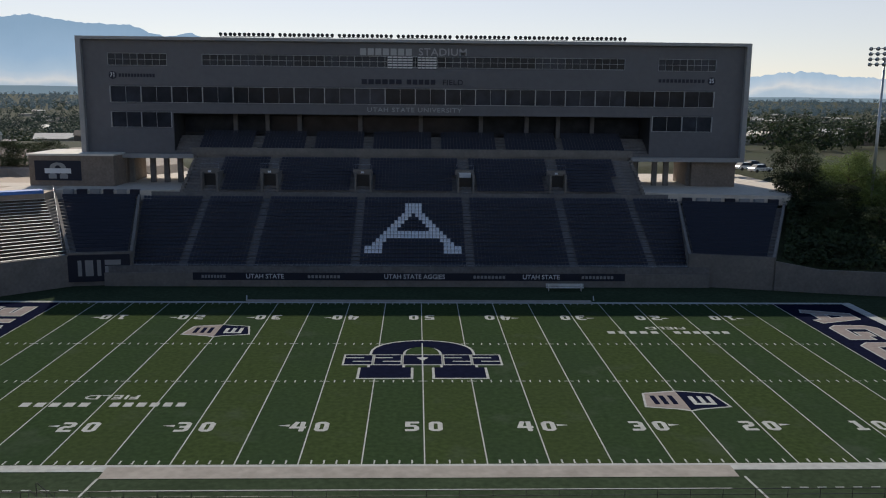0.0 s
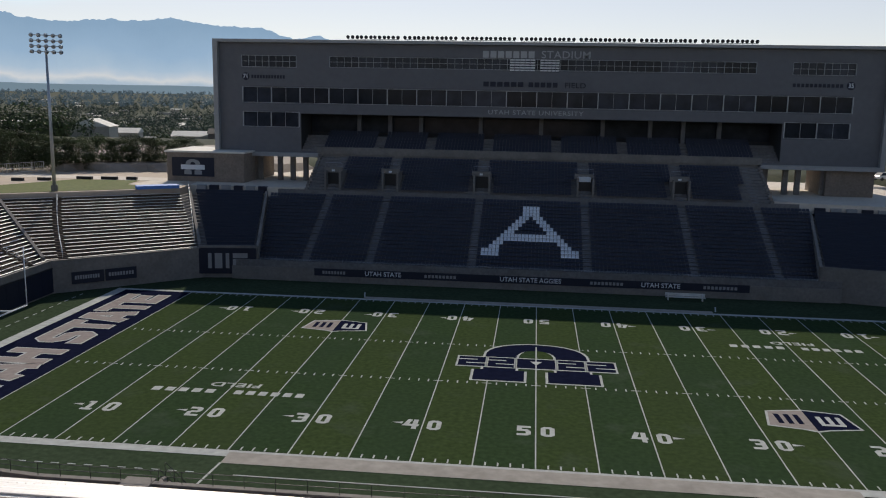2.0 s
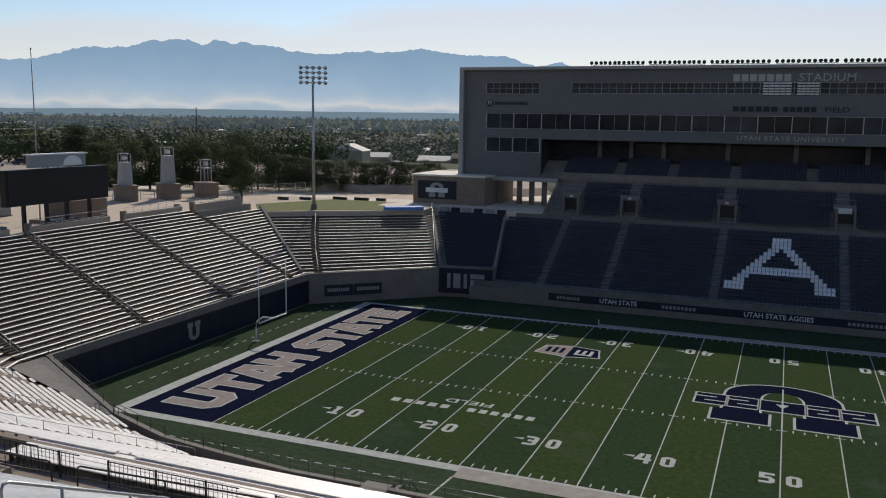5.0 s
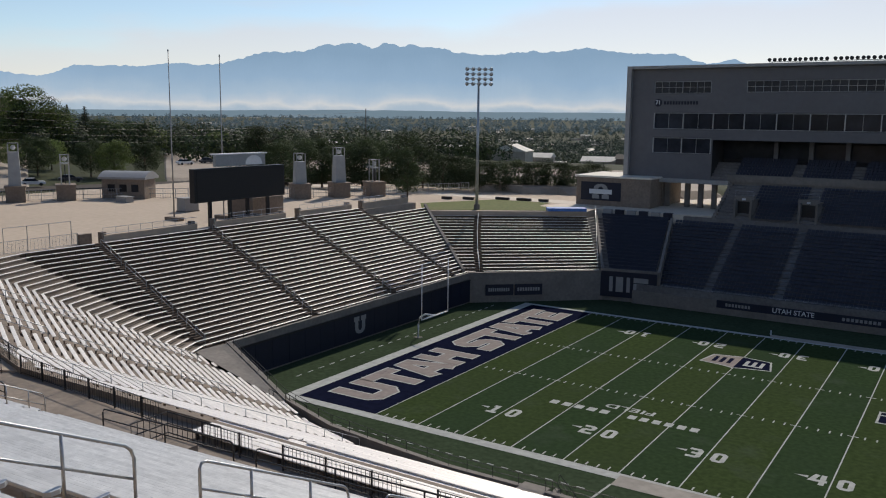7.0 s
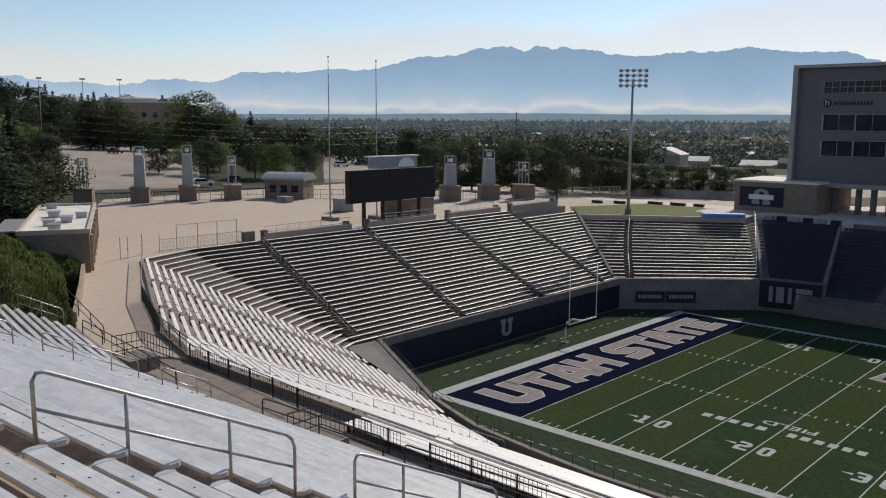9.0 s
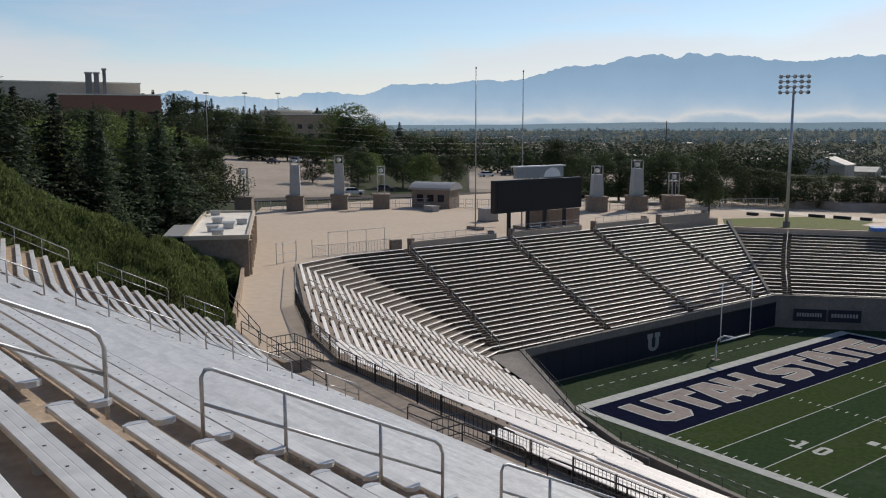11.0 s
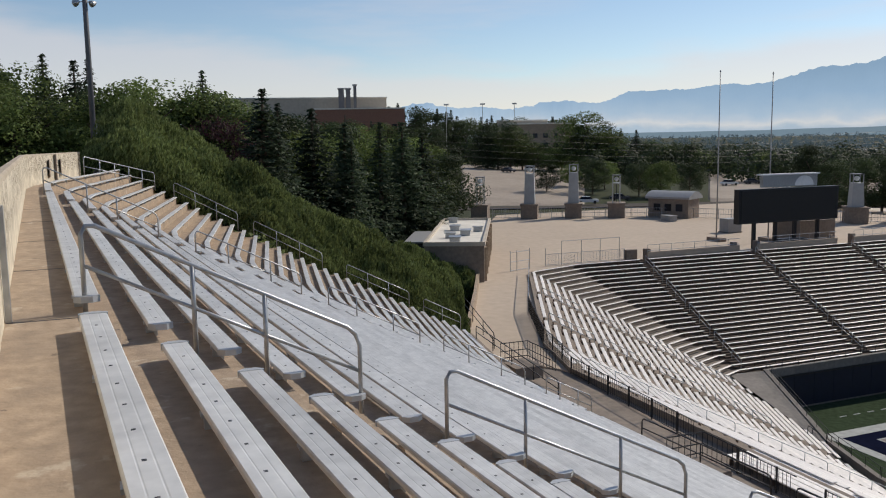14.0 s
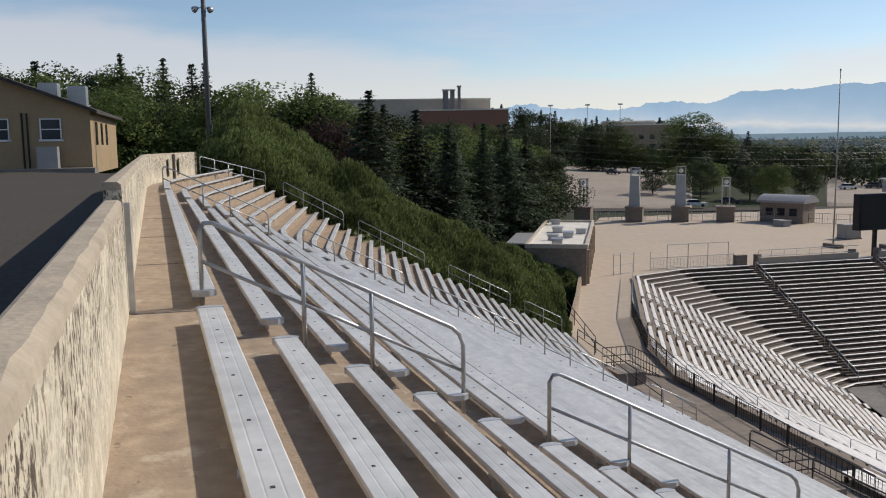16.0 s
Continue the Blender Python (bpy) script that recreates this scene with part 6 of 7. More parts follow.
def spruce_tree(h=10.0, width=2.3):
    t = thing("spruce", (0, 0, 0), "dark green spruce with layered drooping branches", "tree", "spruces")
    part("trunk", Geo().tube([(0, 0, -1.5), (0, 0, h * 0.5), (0, 0, h * 0.97)], 0.02 * h, 7, 0.003 * h), M_BARK, t)
    c, d = [], []
    z = 0.4
    while z < h * 0.985:
        f = 1 - z / h
        R = width * 1.1 * (f ** 0.9) * rng.uniform(0.75, 1.15) + 0.03
        w = 0.02 + 0.13 * min(1.0, 3 * f)
        n = max(6, int(6 + 8 * f))
        t0 = rng.uniform(0, 6.28)
        for k in range(n):
            a = t0 + 2 * math.pi * k / n + rng.uniform(-0.2, 0.2)
            L = R * rng.uniform(0.7, 1.1)
            m = max(2, int(L / 0.19))
            for q in range(m):
                s = (q + 0.6) / m
                for _ in range(8 if f > 0.12 else 3):
                    c.append((L * s * math.cos(a) + rng.normal() * w, L * s * math.sin(a) + rng.normal() * w, z - 0.32 * L * s * s + rng.normal() * 0.05))
                    d.append((0.35 * math.cos(a), 0.35 * math.sin(a), 1.0))
        z += 0.20 + 0.40 * f
    part("crown", leaf_mesh("crown", c, 0.082, M_SPRUCE, None, 1.25, face=np.array(d)), None, t)
    return t


broad = [broad_tree(M_LEAF, "leafy green broad-leaved tree in full summer crown"), broad_tree(M_LEAF2, "dark green broad-leaved tree with a dense crown", 10, 3.9, 70, 210),
         broad_tree(M_LEAF, "loose green broad-leaved tree with gaps in its crown", 10, 3.2, 52, 210), broad_tree(M_LEAF2, "tall narrow dark green tree", 10, 2.1, 50, 210)]
spruces = [spruce_tree(), spruce_tree(10, 1.8), spruce_tree(10, 2.7)]
plum = broad_tree(M_PLUM, "dark purple-leaved plum tree", 10, 4.2, 46, 200)


def plant(src, x, y, top, base=None, wide=1.0):
    z = hill(x, y) - 0.2 if base is None else base
    s = max(2.5, top - z) / 10
    return copy_thing(src, pose(x, y, z, 0, 0, rng.uniform(0, 360)) @ Matrix.Diagonal((s * wide, s * wide, s, 1)))


def polar(bearing, dist):
    """A place by its bearing (degrees from +y towards -x) and distance from the top walkway."""
    return -1.5 - dist * math.sin(radians(bearing)), -83.0 + dist * math.cos(radians(bearing))


def skyline(rows_, dist, wide=1.0):
    """Trees by bearing, the height of their tops in degrees, and kind (s: spruce)."""
    for b, e, k in rows_:
        d = dist * rng.uniform(0.95, 1.05)
        src = spruces[int(rng.integers(3))] if k == "s" else broad[k]
        plant(src, *polar(b, d), 26.2 + d * math.tan(radians(e)), None, wide * (1.1 if k == "s" else 1.0))


for k, (x, y, top) in enumerate(((-80.3, -68.6, 31.3), (-84.0, -66.5, 30.2), (-89, -62.0, 29.9), (-92.5, -57.6, 28.4), (-96, -52.4, 28.6), (-100, -48.3, 28.7), (-103.2, -44.5, 27.4), (-88.5, -58.0, 26.5), (-98, -55.5, 27.2))):
    plant(spruces[k % 3], x, y, top, None, (1.7, 1.35, 1.55)[k % 3])
# the campus edge behind the hedge
skyline(((101.6, 4.7, 1), (99.8, 5.3, "s"), (98.3, 4.7, 0), (97.0, 4.9, 1), (95.0, 5.85, "s"), (93.7, 5.0, 0), (92.5, 5.6, "s"), (90.8, 5.3, "s"), (90.0, 5.4, "s"), (83.3, 4.75, "s"), (103.5, 4.8, 1), (82.4, 3.5, 0)), 126, 1.1)
skyline(((104, 3.5, 1), (101.0, 3.8, 0), (98.8, 3.4, 1), (96.6, 3.9, 0), (94.3, 3.6, 0), (91.6, 3.4, 1), (89.2, 3.3, 0), (87.3, 3.8, 2), (85.5, 4.1, 0), (84.2, 3.3, 0), (82.0, 2.9, 2), (80.4, 2.4, 1), (78.8, 1.6, 0)), 108, 1.25)
skyline(((77.4, 1.0, 0), (75.6, 0.5, 2), (74.4, 0.7, 0), (72.8, 0.2, 1), (71.2, 0.3, 0), (69.4, -0.3, 2), (68.6, -0.6, 1), (76.4, 1.6, 1), (79.4, 1.8, 2), (70.4, 0.6, "s")), 128, 1.25)
plant(plum, *polar(82.4, 97), 29.2, None, 0.7); plant(plum, *polar(81.2, 99), 28.8, None, 0.65)
# conifers along the crest of the campus rise
skyline(((71.4, 2.3, "s"), (70.8, 2.5, "s"), (70.3, 2.2, 1), (69.6, 2.3, "s"), (68.9, 2.0, 1), (68.2, 2.1, "s"), (67.6, 1.9, "s"), (64.6, 1.6, "s"), (63.9, 1.5, "s"), (63.3, 1.4, 1), (60.6, 1.45, "s"), (60.0, 1.35, 1), (59.2, 1.3, "s")), 430, 1.3)
# trees before the campus halls
skyline(((74.6, 1.45, 1), (73.6, 1.25, 0), (72.6, 1.35, "s"), (71.6, 1.25, 0), (70.6, 0.95, 1), (69.9, 0.7, 0), (69.0, 1.0, 1), (68.3, 1.2, "s"), (64.9, 1.4, "s"), (64.2, 1.2, 1), (63.4, 0.9, 0), (62.6, 0.2, 1), (75.6, 1.2, 0), (76.8, 1.3, 1), (78.0, 1.6, 1), (79.2, 1.5, 0)), 275, 1.35)
skyline(((67.3, 2.0, "s"), (66.9, 1.6, "s"), (66.3, 1.4, 1), (65.8, 1.3, 0), (65.3, 1.5, "s")), 450, 1.4)
skyline(((61.6, -0.3, 0), (60.8, -0.5, 1), (60.0, -0.4, 0), (58.7, 1.66, 2), (57.9, 1.0, 1), (57.0, 0.5, 0), (56.2, 0.6, "s"), (55.2, 0.5, "s"), (54.2, -0.2, 1), (53.2, -0.5, 0), (52.2, -0.4, 1), (51.2, -0.8, 0), (50.2, -1.2, 1), (47.2, -1.0, 0), (46.2, -1.2, 1), (45.2, -1.5, 0), (44.2, -1.5, 1)), 285, 1.4)
# rows behind the gate and by the car parks
skyline(((68.4, -0.9, 1), (61.0, -1.6, 1), (58.0, -1.3, 1), (57.2, -1.5, 0), (55.0, -1.6, 1), (53.6, -1.5, 0), (51.8, -1.7, 1), (44.2, -1.6, 1), (59.4, -1.6, 0)), 208, 1.2)
for b, d, top, k in ((43.2, 188, 21.2, 1), (41.9, 176, 21.6, 3), (40.7, 182, 21.8, 3), (39.4, 178, 20.8, 1), (38.0, 180, 22.0, 3), (36.6, 186, 21.0, 3), (35.1, 172, 23.2, 3), (34.0, 182, 20.4, 1), (32.6, 178, 19.0, 1), (31.4, 180, 18.4, 1), (30.2, 176, 18.1, 1), (28.9, 177, 17.8, 1), (27.6, 178, 18.1, 1), (26.4, 178, 17.6, 1), (25.2, 179, 18.0, 1), (24.0, 178, 17.4, 1), (22.6, 180, 17.7, 1), (44.6, 200, 24.0, 3)):
    plant(broad[k], *polar(b, d), top, 10.5, 1.25)
plant(broad[3], -82.4, 32.6, 21.4, PLAZA, 0.95)
# the wooded bank at the north end
plant(broad[1], 61.6, 56.2, 19.6, 9.0, 0.95); plant(broad[0], 68.0, 51.0, 18.6, 8.0, 1.15); plant(broad[0], 76.5, 50.0, 17.6, 8.0, 1.0)
for x, y, top, k in ((62.5, 53, 15.5, 1), (70, 55, 16.5, 0), (78, 54, 15.5, 0), (84, 52, 15.5, 0), (64, 47, 14.0, 1), (71, 46, 13.5, 0), (78, 45, 13.0, 1), (90, 50, 14.5, 1), (86, 44, 13.0, 1), (61, 42.5, 11.5, 1), (68, 40.5, 11.0, 1), (76, 39, 10.5, 1), (84, 37, 10.5, 1), (98, 56, 15, 0), (92, 40, 12, 1)):
    plant(broad[k], x, y, top, 5.5, 1.4)
c = []
for _ in range(15000):
    u, f = rng.uniform(0, 1) ** 1.2, rng.uniform(0, 1)
    x, y = 50.5 + 38 * u + 8 * f, 33.0 - 7.5 * u + 18 * f
    z = 3.0 + 6.9 * f
    c.append((x, y, z + (1.4 + 1.3 * noise.noise((x * 0.35, y * 0.35, 1.0))) * rng.uniform(0.1, 1)))
under = part("bank_shrubs", leaf_mesh("bank_shrubs", c, 0.30, M_LEAF2, None, 1.0, face=np.array([0, -0.3, 1.0])), None)
tagged(under, "dark shrubs covering the shaded north bank", "shrubs", kind="stuff")
for o in (*broad, *spruces, plum):
    o.matrix_basis = pose(*polar(85 + 2.3 * (broad + spruces + [plum]).index(o), 150), 21.0) @ Matrix.Diagonal((1.2, 1.2, 1.2, 1))

# hedge on the bank beside the upper stand
c = []
for _ in range(270000):
    f = rng.uniform(-0.12, 1.06)
    k = f * (U_ROWS - 1)
    x0 = u_end(k)
    w = rng.uniform(0, 1) ** 0.8 * (10.5 + 3 * (1 - f))
    x = x0 - 1.0 - w * 0.94
    y = edge(k) + bow(max(-62, x0)) + w * 0.28
    gz = U_Z - max(0, k) * U_RISE - 0.8
    top = 1.5 + (3.9 - 1.3 * max(0, f)) * math.sin(math.pi * min(1, 0.04 + w / 15)) + 1.5 * noise.noise((x * 0.28, y * 0.28, 0)) + 0.8 * noise.noise((x * 0.9, y * 0.9, 2))
    c.append((x, y, gz - 0.10 * w + top * (rng.uniform(0.2, 1.0) ** 0.45)))
hedge = part("hedge", leaf_mesh("hedge", c, 0.068, M_HEDGE, np.array([0.15, 0.2, 1.0]), 1.7), None)
tagged(hedge, "dense green hedge covering the bank beside the stand", "hedge", kind="stuff")
c = []
for _ in range(26000):
    f = rng.uniform(0, 1)
    x, y = -66 - 34 * f + rng.normal() * 2.0, -62 + 19 * f + rng.normal() * 3.5 - 4
    p = (x, y, hill(x, y) + rng.uniform(0, 2.0))
    if y < -45.4 - 0.5 * (x + 85):            # none on the plaza side of the service building
        c.append(p)
under = part("undergrowth", leaf_mesh("undergrowth", c, 0.22, M_HEDGE, face=np.array([0.1, 0.3, 0.9])), None)
tagged(under, "tangled green undergrowth on the slope below the spruces", "shrubs", kind="stuff")
# shrubs against the end of the service building
c = []
end_wall = pose(-85.0, -44.1, PLAZA, 0, 0, 153.4)
for _ in range(36000):
    u, v = rng.uniform(0, 1), rng.uniform(0, 1)
    lx, ly = -10.8 - 4.6 * u, 0.9 + 7.5 * v
    top = 1.2 + 1.5 * min(1, 1.6 * v) - 1.0 * u * u + 0.9 * noise.noise((lx * 0.7, ly * 0.7, 5.0))
    c.append(tuple(end_wall @ Vector((lx, ly, -1.2 + (top + 1.2) * rng.uniform(0.05, 1.0) ** 0.5))))
shrub = part("shrub", leaf_mesh("shrub", c, 0.085, M_HEDGE, np.array([0.15, 0.2, 1.0]), 1.6), None)
tagged(shrub, "dense green shrubs growing against the service building", "shrubs", kind="stuff")

# woods of the valley, too many to count
def woods(name, count, near, far, b0, b1, size, per, material, label, low=5, high=12):
    c, w = [], []
    for _ in range(count):
        u = rng.uniform(0, 1)
        d = near * (far / near) ** u
        x, y = polar(rng.uniform(b0, b1), d)
        if noise.noise((x * 0.006, y * 0.006, 3.0)) < -0.30:
            continue
        h = rng.uniform(low, high)
        z = hill(x, y)
        q = rng.normal(size=(per, 3))
        q /= np.linalg.norm(q, axis=1, keepdims=True)
        q *= np.array([0.42, 0.42, 0.46]) * h * rng.uniform(0.75, 1.1, (per, 1))
        c.append(q + (x, y, z + h * 0.52))
        w.append(q / h + np.array([0, 0, 0.25]))
    ob = part(name, leaf_mesh(name, np.concatenate(c), size, material, face=3 * np.concatenate(w)), None)
    return tagged(ob, label, "woods", kind="stuff")


woods("valley_trees", 2300, 250, 800, -35, 58, 0.5, 150, M_FAR1, "dark green trees among houses in the valley", 6, 12)
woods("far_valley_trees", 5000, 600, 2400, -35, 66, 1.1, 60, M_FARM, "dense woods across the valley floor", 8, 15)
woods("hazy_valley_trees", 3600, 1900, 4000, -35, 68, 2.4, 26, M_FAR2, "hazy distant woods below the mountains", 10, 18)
woods("campus_trees", 420, 300, 520, 57, 106, 0.45, 180, M_FAR1, "mixed green trees on the campus rise", 7, 12)

# ---------------------------------------------------------------- plaza furniture
def flagpole(x, y, top):
    t = thing("flagpole", (x, y, PLAZA), "slim bare white flagpole in a low concrete footing", "flagpole", "flagpoles")
    part("pole", Geo().tube([(0, 0, 0), (0, 0, top - PLAZA)], 0.10, 8, 0.055), M_TRIM, t, "", True)
    part("ball", Geo().tube([(0, 0, top - PLAZA), (0, 0, top - PLAZA + 0.12), (0, 0, top - PLAZA + 0.24)], 0.12, 8, 0.06), M_TRIM, t)
    part("footing", Geo().box(-1.3, 1.3, -0.5, 0.5, 0, 0.45), M_BRICK, t)


flagpole(-91.4, -7.9, 34.3); flagpole(-88.0, -2.4, 33.9)


def light_mast(x, y, z, top, cols=5, rows_=4, turn=0.0):
    t = thing("light_mast", (x, y, z), "tall dark steel mast with a bank of floodlights", "floodlight", "light masts", turn=turn)
    H_ = top - z
    part("mast", Geo().tube([(0, 0, 0), (0, 0, H_ - 2)], 0.28, 10, 0.17), M_RAIL, t, "", True)
    part("footing", Geo().tube([(0, 0, 0), (0, 0, 0.9)], 0.5, 10), M_CONC, t)
    for r in range(rows_):
        zz = H_ - 2.5 + r * 0.78
        part("crossarm", Geo().box(-2.1, 2.1, -0.06, 0.06, zz - 0.06, zz + 0.06), M_RAIL, t)
        for c_ in range(cols):
            ob = part("lamp_head", lamp_mesh, None, t)
            ob.matrix_basis = pose(-1.95 + c_ * 3.9 / (cols - 1), -0.25, zz, 14, 0, 0) @ Matrix.Scale(1.35, 4)
    return t


light_mast(-72.4, 38.3, LAWN_Z, 34.2, turn=38)
light_mast(70.6, 48.7, 7.5, 34.2, turn=-38)
# lamp pole beyond the top walkway
t = thing("lamp_pole", (-76.6, -82.9, 22.5), "tall grey steel lamp pole with small floodlights", "street lamp")
part("mast", Geo().tube([(0, 0, 0), (0, 0, 24)], 0.24, 10, 0.16), M_STUCCO, t, "", True)
part("cabinet", Geo().box(-0.2, 0.2, 0.2, 0.7, 3.6, 5.6), M_TRIM, t)
for s in (-1, 1):
    ob = part("lamp_head", lamp_mesh, None, t)
    ob.matrix_basis = pose(0, s * 0.62, 14.9, 20, 0, 30 * s) @ Matrix.Scale(1.2, 4)
part("arm", Geo().tube([(0, -0.62, 15.0), (0, 0.62, 15.0)], 0.05), M_RAIL, t)

# scoreboard, its dark face to the field
t = thing("scoreboard", (-82.6, -4.1, PLAZA), "large black scoreboard on steel posts with a panel above", "scoreboard")
part("cabinet", Geo().box(-0.9, 0.0, -7.9, 7.8, 3.1, 7.25), M_BLACK, t, "black display cabinet")
part("face", Geo().box(0.0, 0.06, -7.6, 7.5, 3.3, 7.05), M_TYRE, t, "unlit black display")
part("top_panel", Geo().box(-0.6, -0.1, -4.3, 4.3, 7.4, 8.85), M_RAIL, t, "grey top panel")
part("top_cap", Geo().box(-0.9, 0.1, -4.5, 4.5, 8.85, 9.0), M_WHITE, t)
part("emblem", Geo().loft([[(x, 2.2 + 1.5 * math.cos(a), 7.5 + 1.2 * math.sin(a)) for a in (math.pi * k / 12 for k in range(13))] for x in (-0.1, -0.06)]), M_WHITE, t)
for y in (-5.2, -1.9, 1.2, 4.9):
    part("post", Geo().box(-0.6, -0.25, y - 0.2, y + 0.2, -0.2, 3.1), M_BLACK, t)
part("base_unit", Geo().box(-0.9, 0.6, -1.6, 2.4, 0, 1.0), M_BLACK, t)
solid("back_wall", Geo().box(-90.5, -86.0, 1.0, 7.0, PLAZA, PLAZA + 2.6), M_BRICK, "low brown block service building behind the scoreboard", "building")
t = thing("service_cabinet", (-98.5, 0.5, PLAZA), "white metal service cabinet on the plaza", "cabinet")
part("body", Geo().box(-0.9, 0.9, -1.2, 1.2, 0, 2.0), M_TRIM, t); part("plinth", Geo().box(-1.0, 1.0, -1.3, 1.3, 0, 0.15), M_CONC, t)


def gate_tower(x, y, top, tall):
    t = thing("gate_tower", (x, y, PLAZA), "grey metal gate pillar on a brown block base" if tall else "black framed gate lantern on a brown block base", "pillar", "gate towers", turn=-32)
    H_ = top - PLAZA
    part("base", Geo().box(-1.9, 1.9, -1.4, 1.4, 0, 2.3).box(-2.05, 2.05, -1.55, 1.55, 2.3, 2.55), M_BRICK, t)
    if tall:
        part("shaft", Geo().loft([[(s * w, r * w * 0.8, z) for s, r in ((-1, -1), (1, -1), (1, 1), (-1, 1))] for z, w in ((2.55, 1.15), (H_ - 1.4, 0.95))]), M_PALEMET, t, "grey tapered metal shaft")
        w = 0.9
        for s, r in ((-1, -1), (1, -1), (1, 1), (-1, 1)):
            part("lantern_post", Geo().box(s * w - 0.07, s * w + 0.07, r * w * 0.8 - 0.07, r * w * 0.8 + 0.07, H_ - 1.4, H_), M_PALEMET, t)
    else:
        w = 0.85
        part("banner", Geo().box(-0.55, 0.55, -0.06, 0.06, 2.7, H_ - 1.6), M_BLACK, t, "black banner panel")
        for s, r in ((-1, -1), (1, -1), (1, 1), (-1, 1)):
            part("post", Geo().box(s * w - 0.08, s * w + 0.08, r * 0.6 - 0.08, r * 0.6 + 0.08, 2.55, H_), M_RAIL, t)
        part("shelf", Geo().box(-w, w, -0.6, 0.6, H_ - 1.5, H_ - 1.35), M_RAIL, t)
    part("cap", Geo().box(-1.0, 1.0, -0.75, 0.75, H_ - 0.12, H_), M_STUCCO, t)
    n = 10
    part("globe", Geo().loft([[(0.4 * math.sin(q) * math.cos(2 * math.pi * k / n), 0.4 * math.sin(q) * math.sin(2 * math.pi * k / n), H_ - 0.72 + 0.4 * math.cos(q)) for k in range(n)] for q in (0.05, 0.6, 1.2, 1.8, 2.4, 3.09)]), M_WHITE, t, "pale globe", True)


TOWERS = ((-136.0, -21.5, 19.8, 0), (-132.7, -13.6, 21.6, 1), (-130.0, -6.5, 21.7, 1), (-126.7, 0.0, 19.8, 0), (-99.4, 25.3, 20.1, 1), (-96.2, 31.7, 21.0, 1), (-92.6, 37.0, 18.9, 0))
for x, y, top, tall in TOWERS:
    gate_tower(x, y, top, tall)


def gate_fence(p, q, posts, h=1.7):
    a, b = Vector((*p, PLAZA)), Vector((*q, PLAZA))
    t = thing("gate_fence", a, "pale pipe and wire gate fence between pillars", "fence", "gate fences")
    d = b - a
    for z in (h, h * 0.5, 0.15):
        part("rail", Geo().tube([(0, 0, z), d + Vector((0, 0, z))], 0.035, 5), M_RAIL, t)
    for k in range(posts + 1):
        e = d * (k / posts)
        part("post", Geo().tube([e, e + Vector((0, 0, h))], 0.05, 5), M_RAIL, t)
    gw = Geo()
    n = int(d.length / 0.4)
    for k in range(n):
        e = d * (k / n)
        gw.box(e.x - 0.012, e.x + 0.012, e.y - 0.012, e.y + 0.012, 0.1, h)
    part("wire_mesh", gw, M_RAIL, t)


for k in range(3):
    gate_fence(TOWERS[k][:2], TOWERS[k + 1][:2], 4)
gate_fence(TOWERS[3][:2], (-118.0, 9.5), 5); gate_fence((-118, 9.5), TOWERS[4][:2], 12)
gate_fence(TOWERS[4][:2], TOWERS[5][:2], 3); gate_fence(TOWERS[5][:2], TOWERS[6][:2], 3); gate_fence(TOWERS[6][:2], (-84, 55), 9)

# ticket booth
t = thing("ticket_booth", (-121.8, 8.3, PLAZA), "low brown brick ticket booth with a curved metal roof", "building", turn=28)
part("wall", Geo().box(-3.6, 3.6, -2.2, 2.2, 0, 3.3), M_BRICK, t)
part("roof", Geo().loft([[(x, -2.7 + 5.4 * k / 12, 3.3 + 1.2 * math.sin(math.pi * (0.08 + 0.84 * k / 12))) for k in range(13)] + [(x, 2.7, 3.25), (x, -2.7, 3.25)] for x in (-4.0, 4.0)]), M_TRIM, t, "curved grey metal roof")
for x in (-2, 0, 2):
    part("window", Geo().box(x - 0.6, x + 0.6, -2.24, -2.2, 1.2, 2.4), M_GLASS, t)
solid("plaza_box", Geo().box(-117.6, -115.2, 2.6, 4.0, PLAZA, PLAZA + 0.85).box(-117.8, -115.0, 2.5, 4.1, PLAZA + 0.85, PLAZA + 0.95), M_TRIM, "low pale metal box on the plaza", "box")
# parapet and bins above the end seats
for y0, y1 in ((-26.4, -13.6), (-10.8, 1.6), (4.4, 15.6), (18.4, 30.0)):
    t = thing("seat_parapet", (-80.6, y0, PLAZA), "pale low parapet with mesh above the end seats", "parapet", "end parapets")
    part("wall", Geo().box(-0.12, 0.12, 0, y1 - y0, -0.3, 0.95), M_PLAZA, t)
    part("rail", Geo().tube([(0, 0, 1.1), (0, y1 - y0, 1.1)], 0.03), M_RAIL, t)
    for k in range(int((y1 - y0) / 1.6) + 1):
        part("post", Geo().tube([(0, min(y1 - y0, k * 1.6), 0.9), (0, min(y1 - y0, k * 1.6), 1.75)], 0.025, 5), M_RAIL, t)
    part("top_rail", Geo().tube([(0, 0, 1.75), (0, y1 - y0, 1.75)], 0.03), M_RAIL, t)
    for e in (0.3, y1 - y0 - 0.3):
        part("bin", Geo().box(-0.9, -0.3, e - 0.3, e + 0.3, 0, 1.25), M_BRICK, t)
mesh_cell = Geo()
for k in range(26):
    mesh_cell.box(-0.008, 0.008, k * 0.4, k * 0.4 + 0.014, 0.08, 1.2)
for k in range(8):
    mesh_cell.box(-0.008, 0.008, 0, 10.1, 0.1 + k * 0.14, 0.112 + k * 0.14)
t = thing("mesh_screen", (-82.3, -38.4, PLAZA), "tall wire mesh screen on thin posts above the corner seats", "fence")
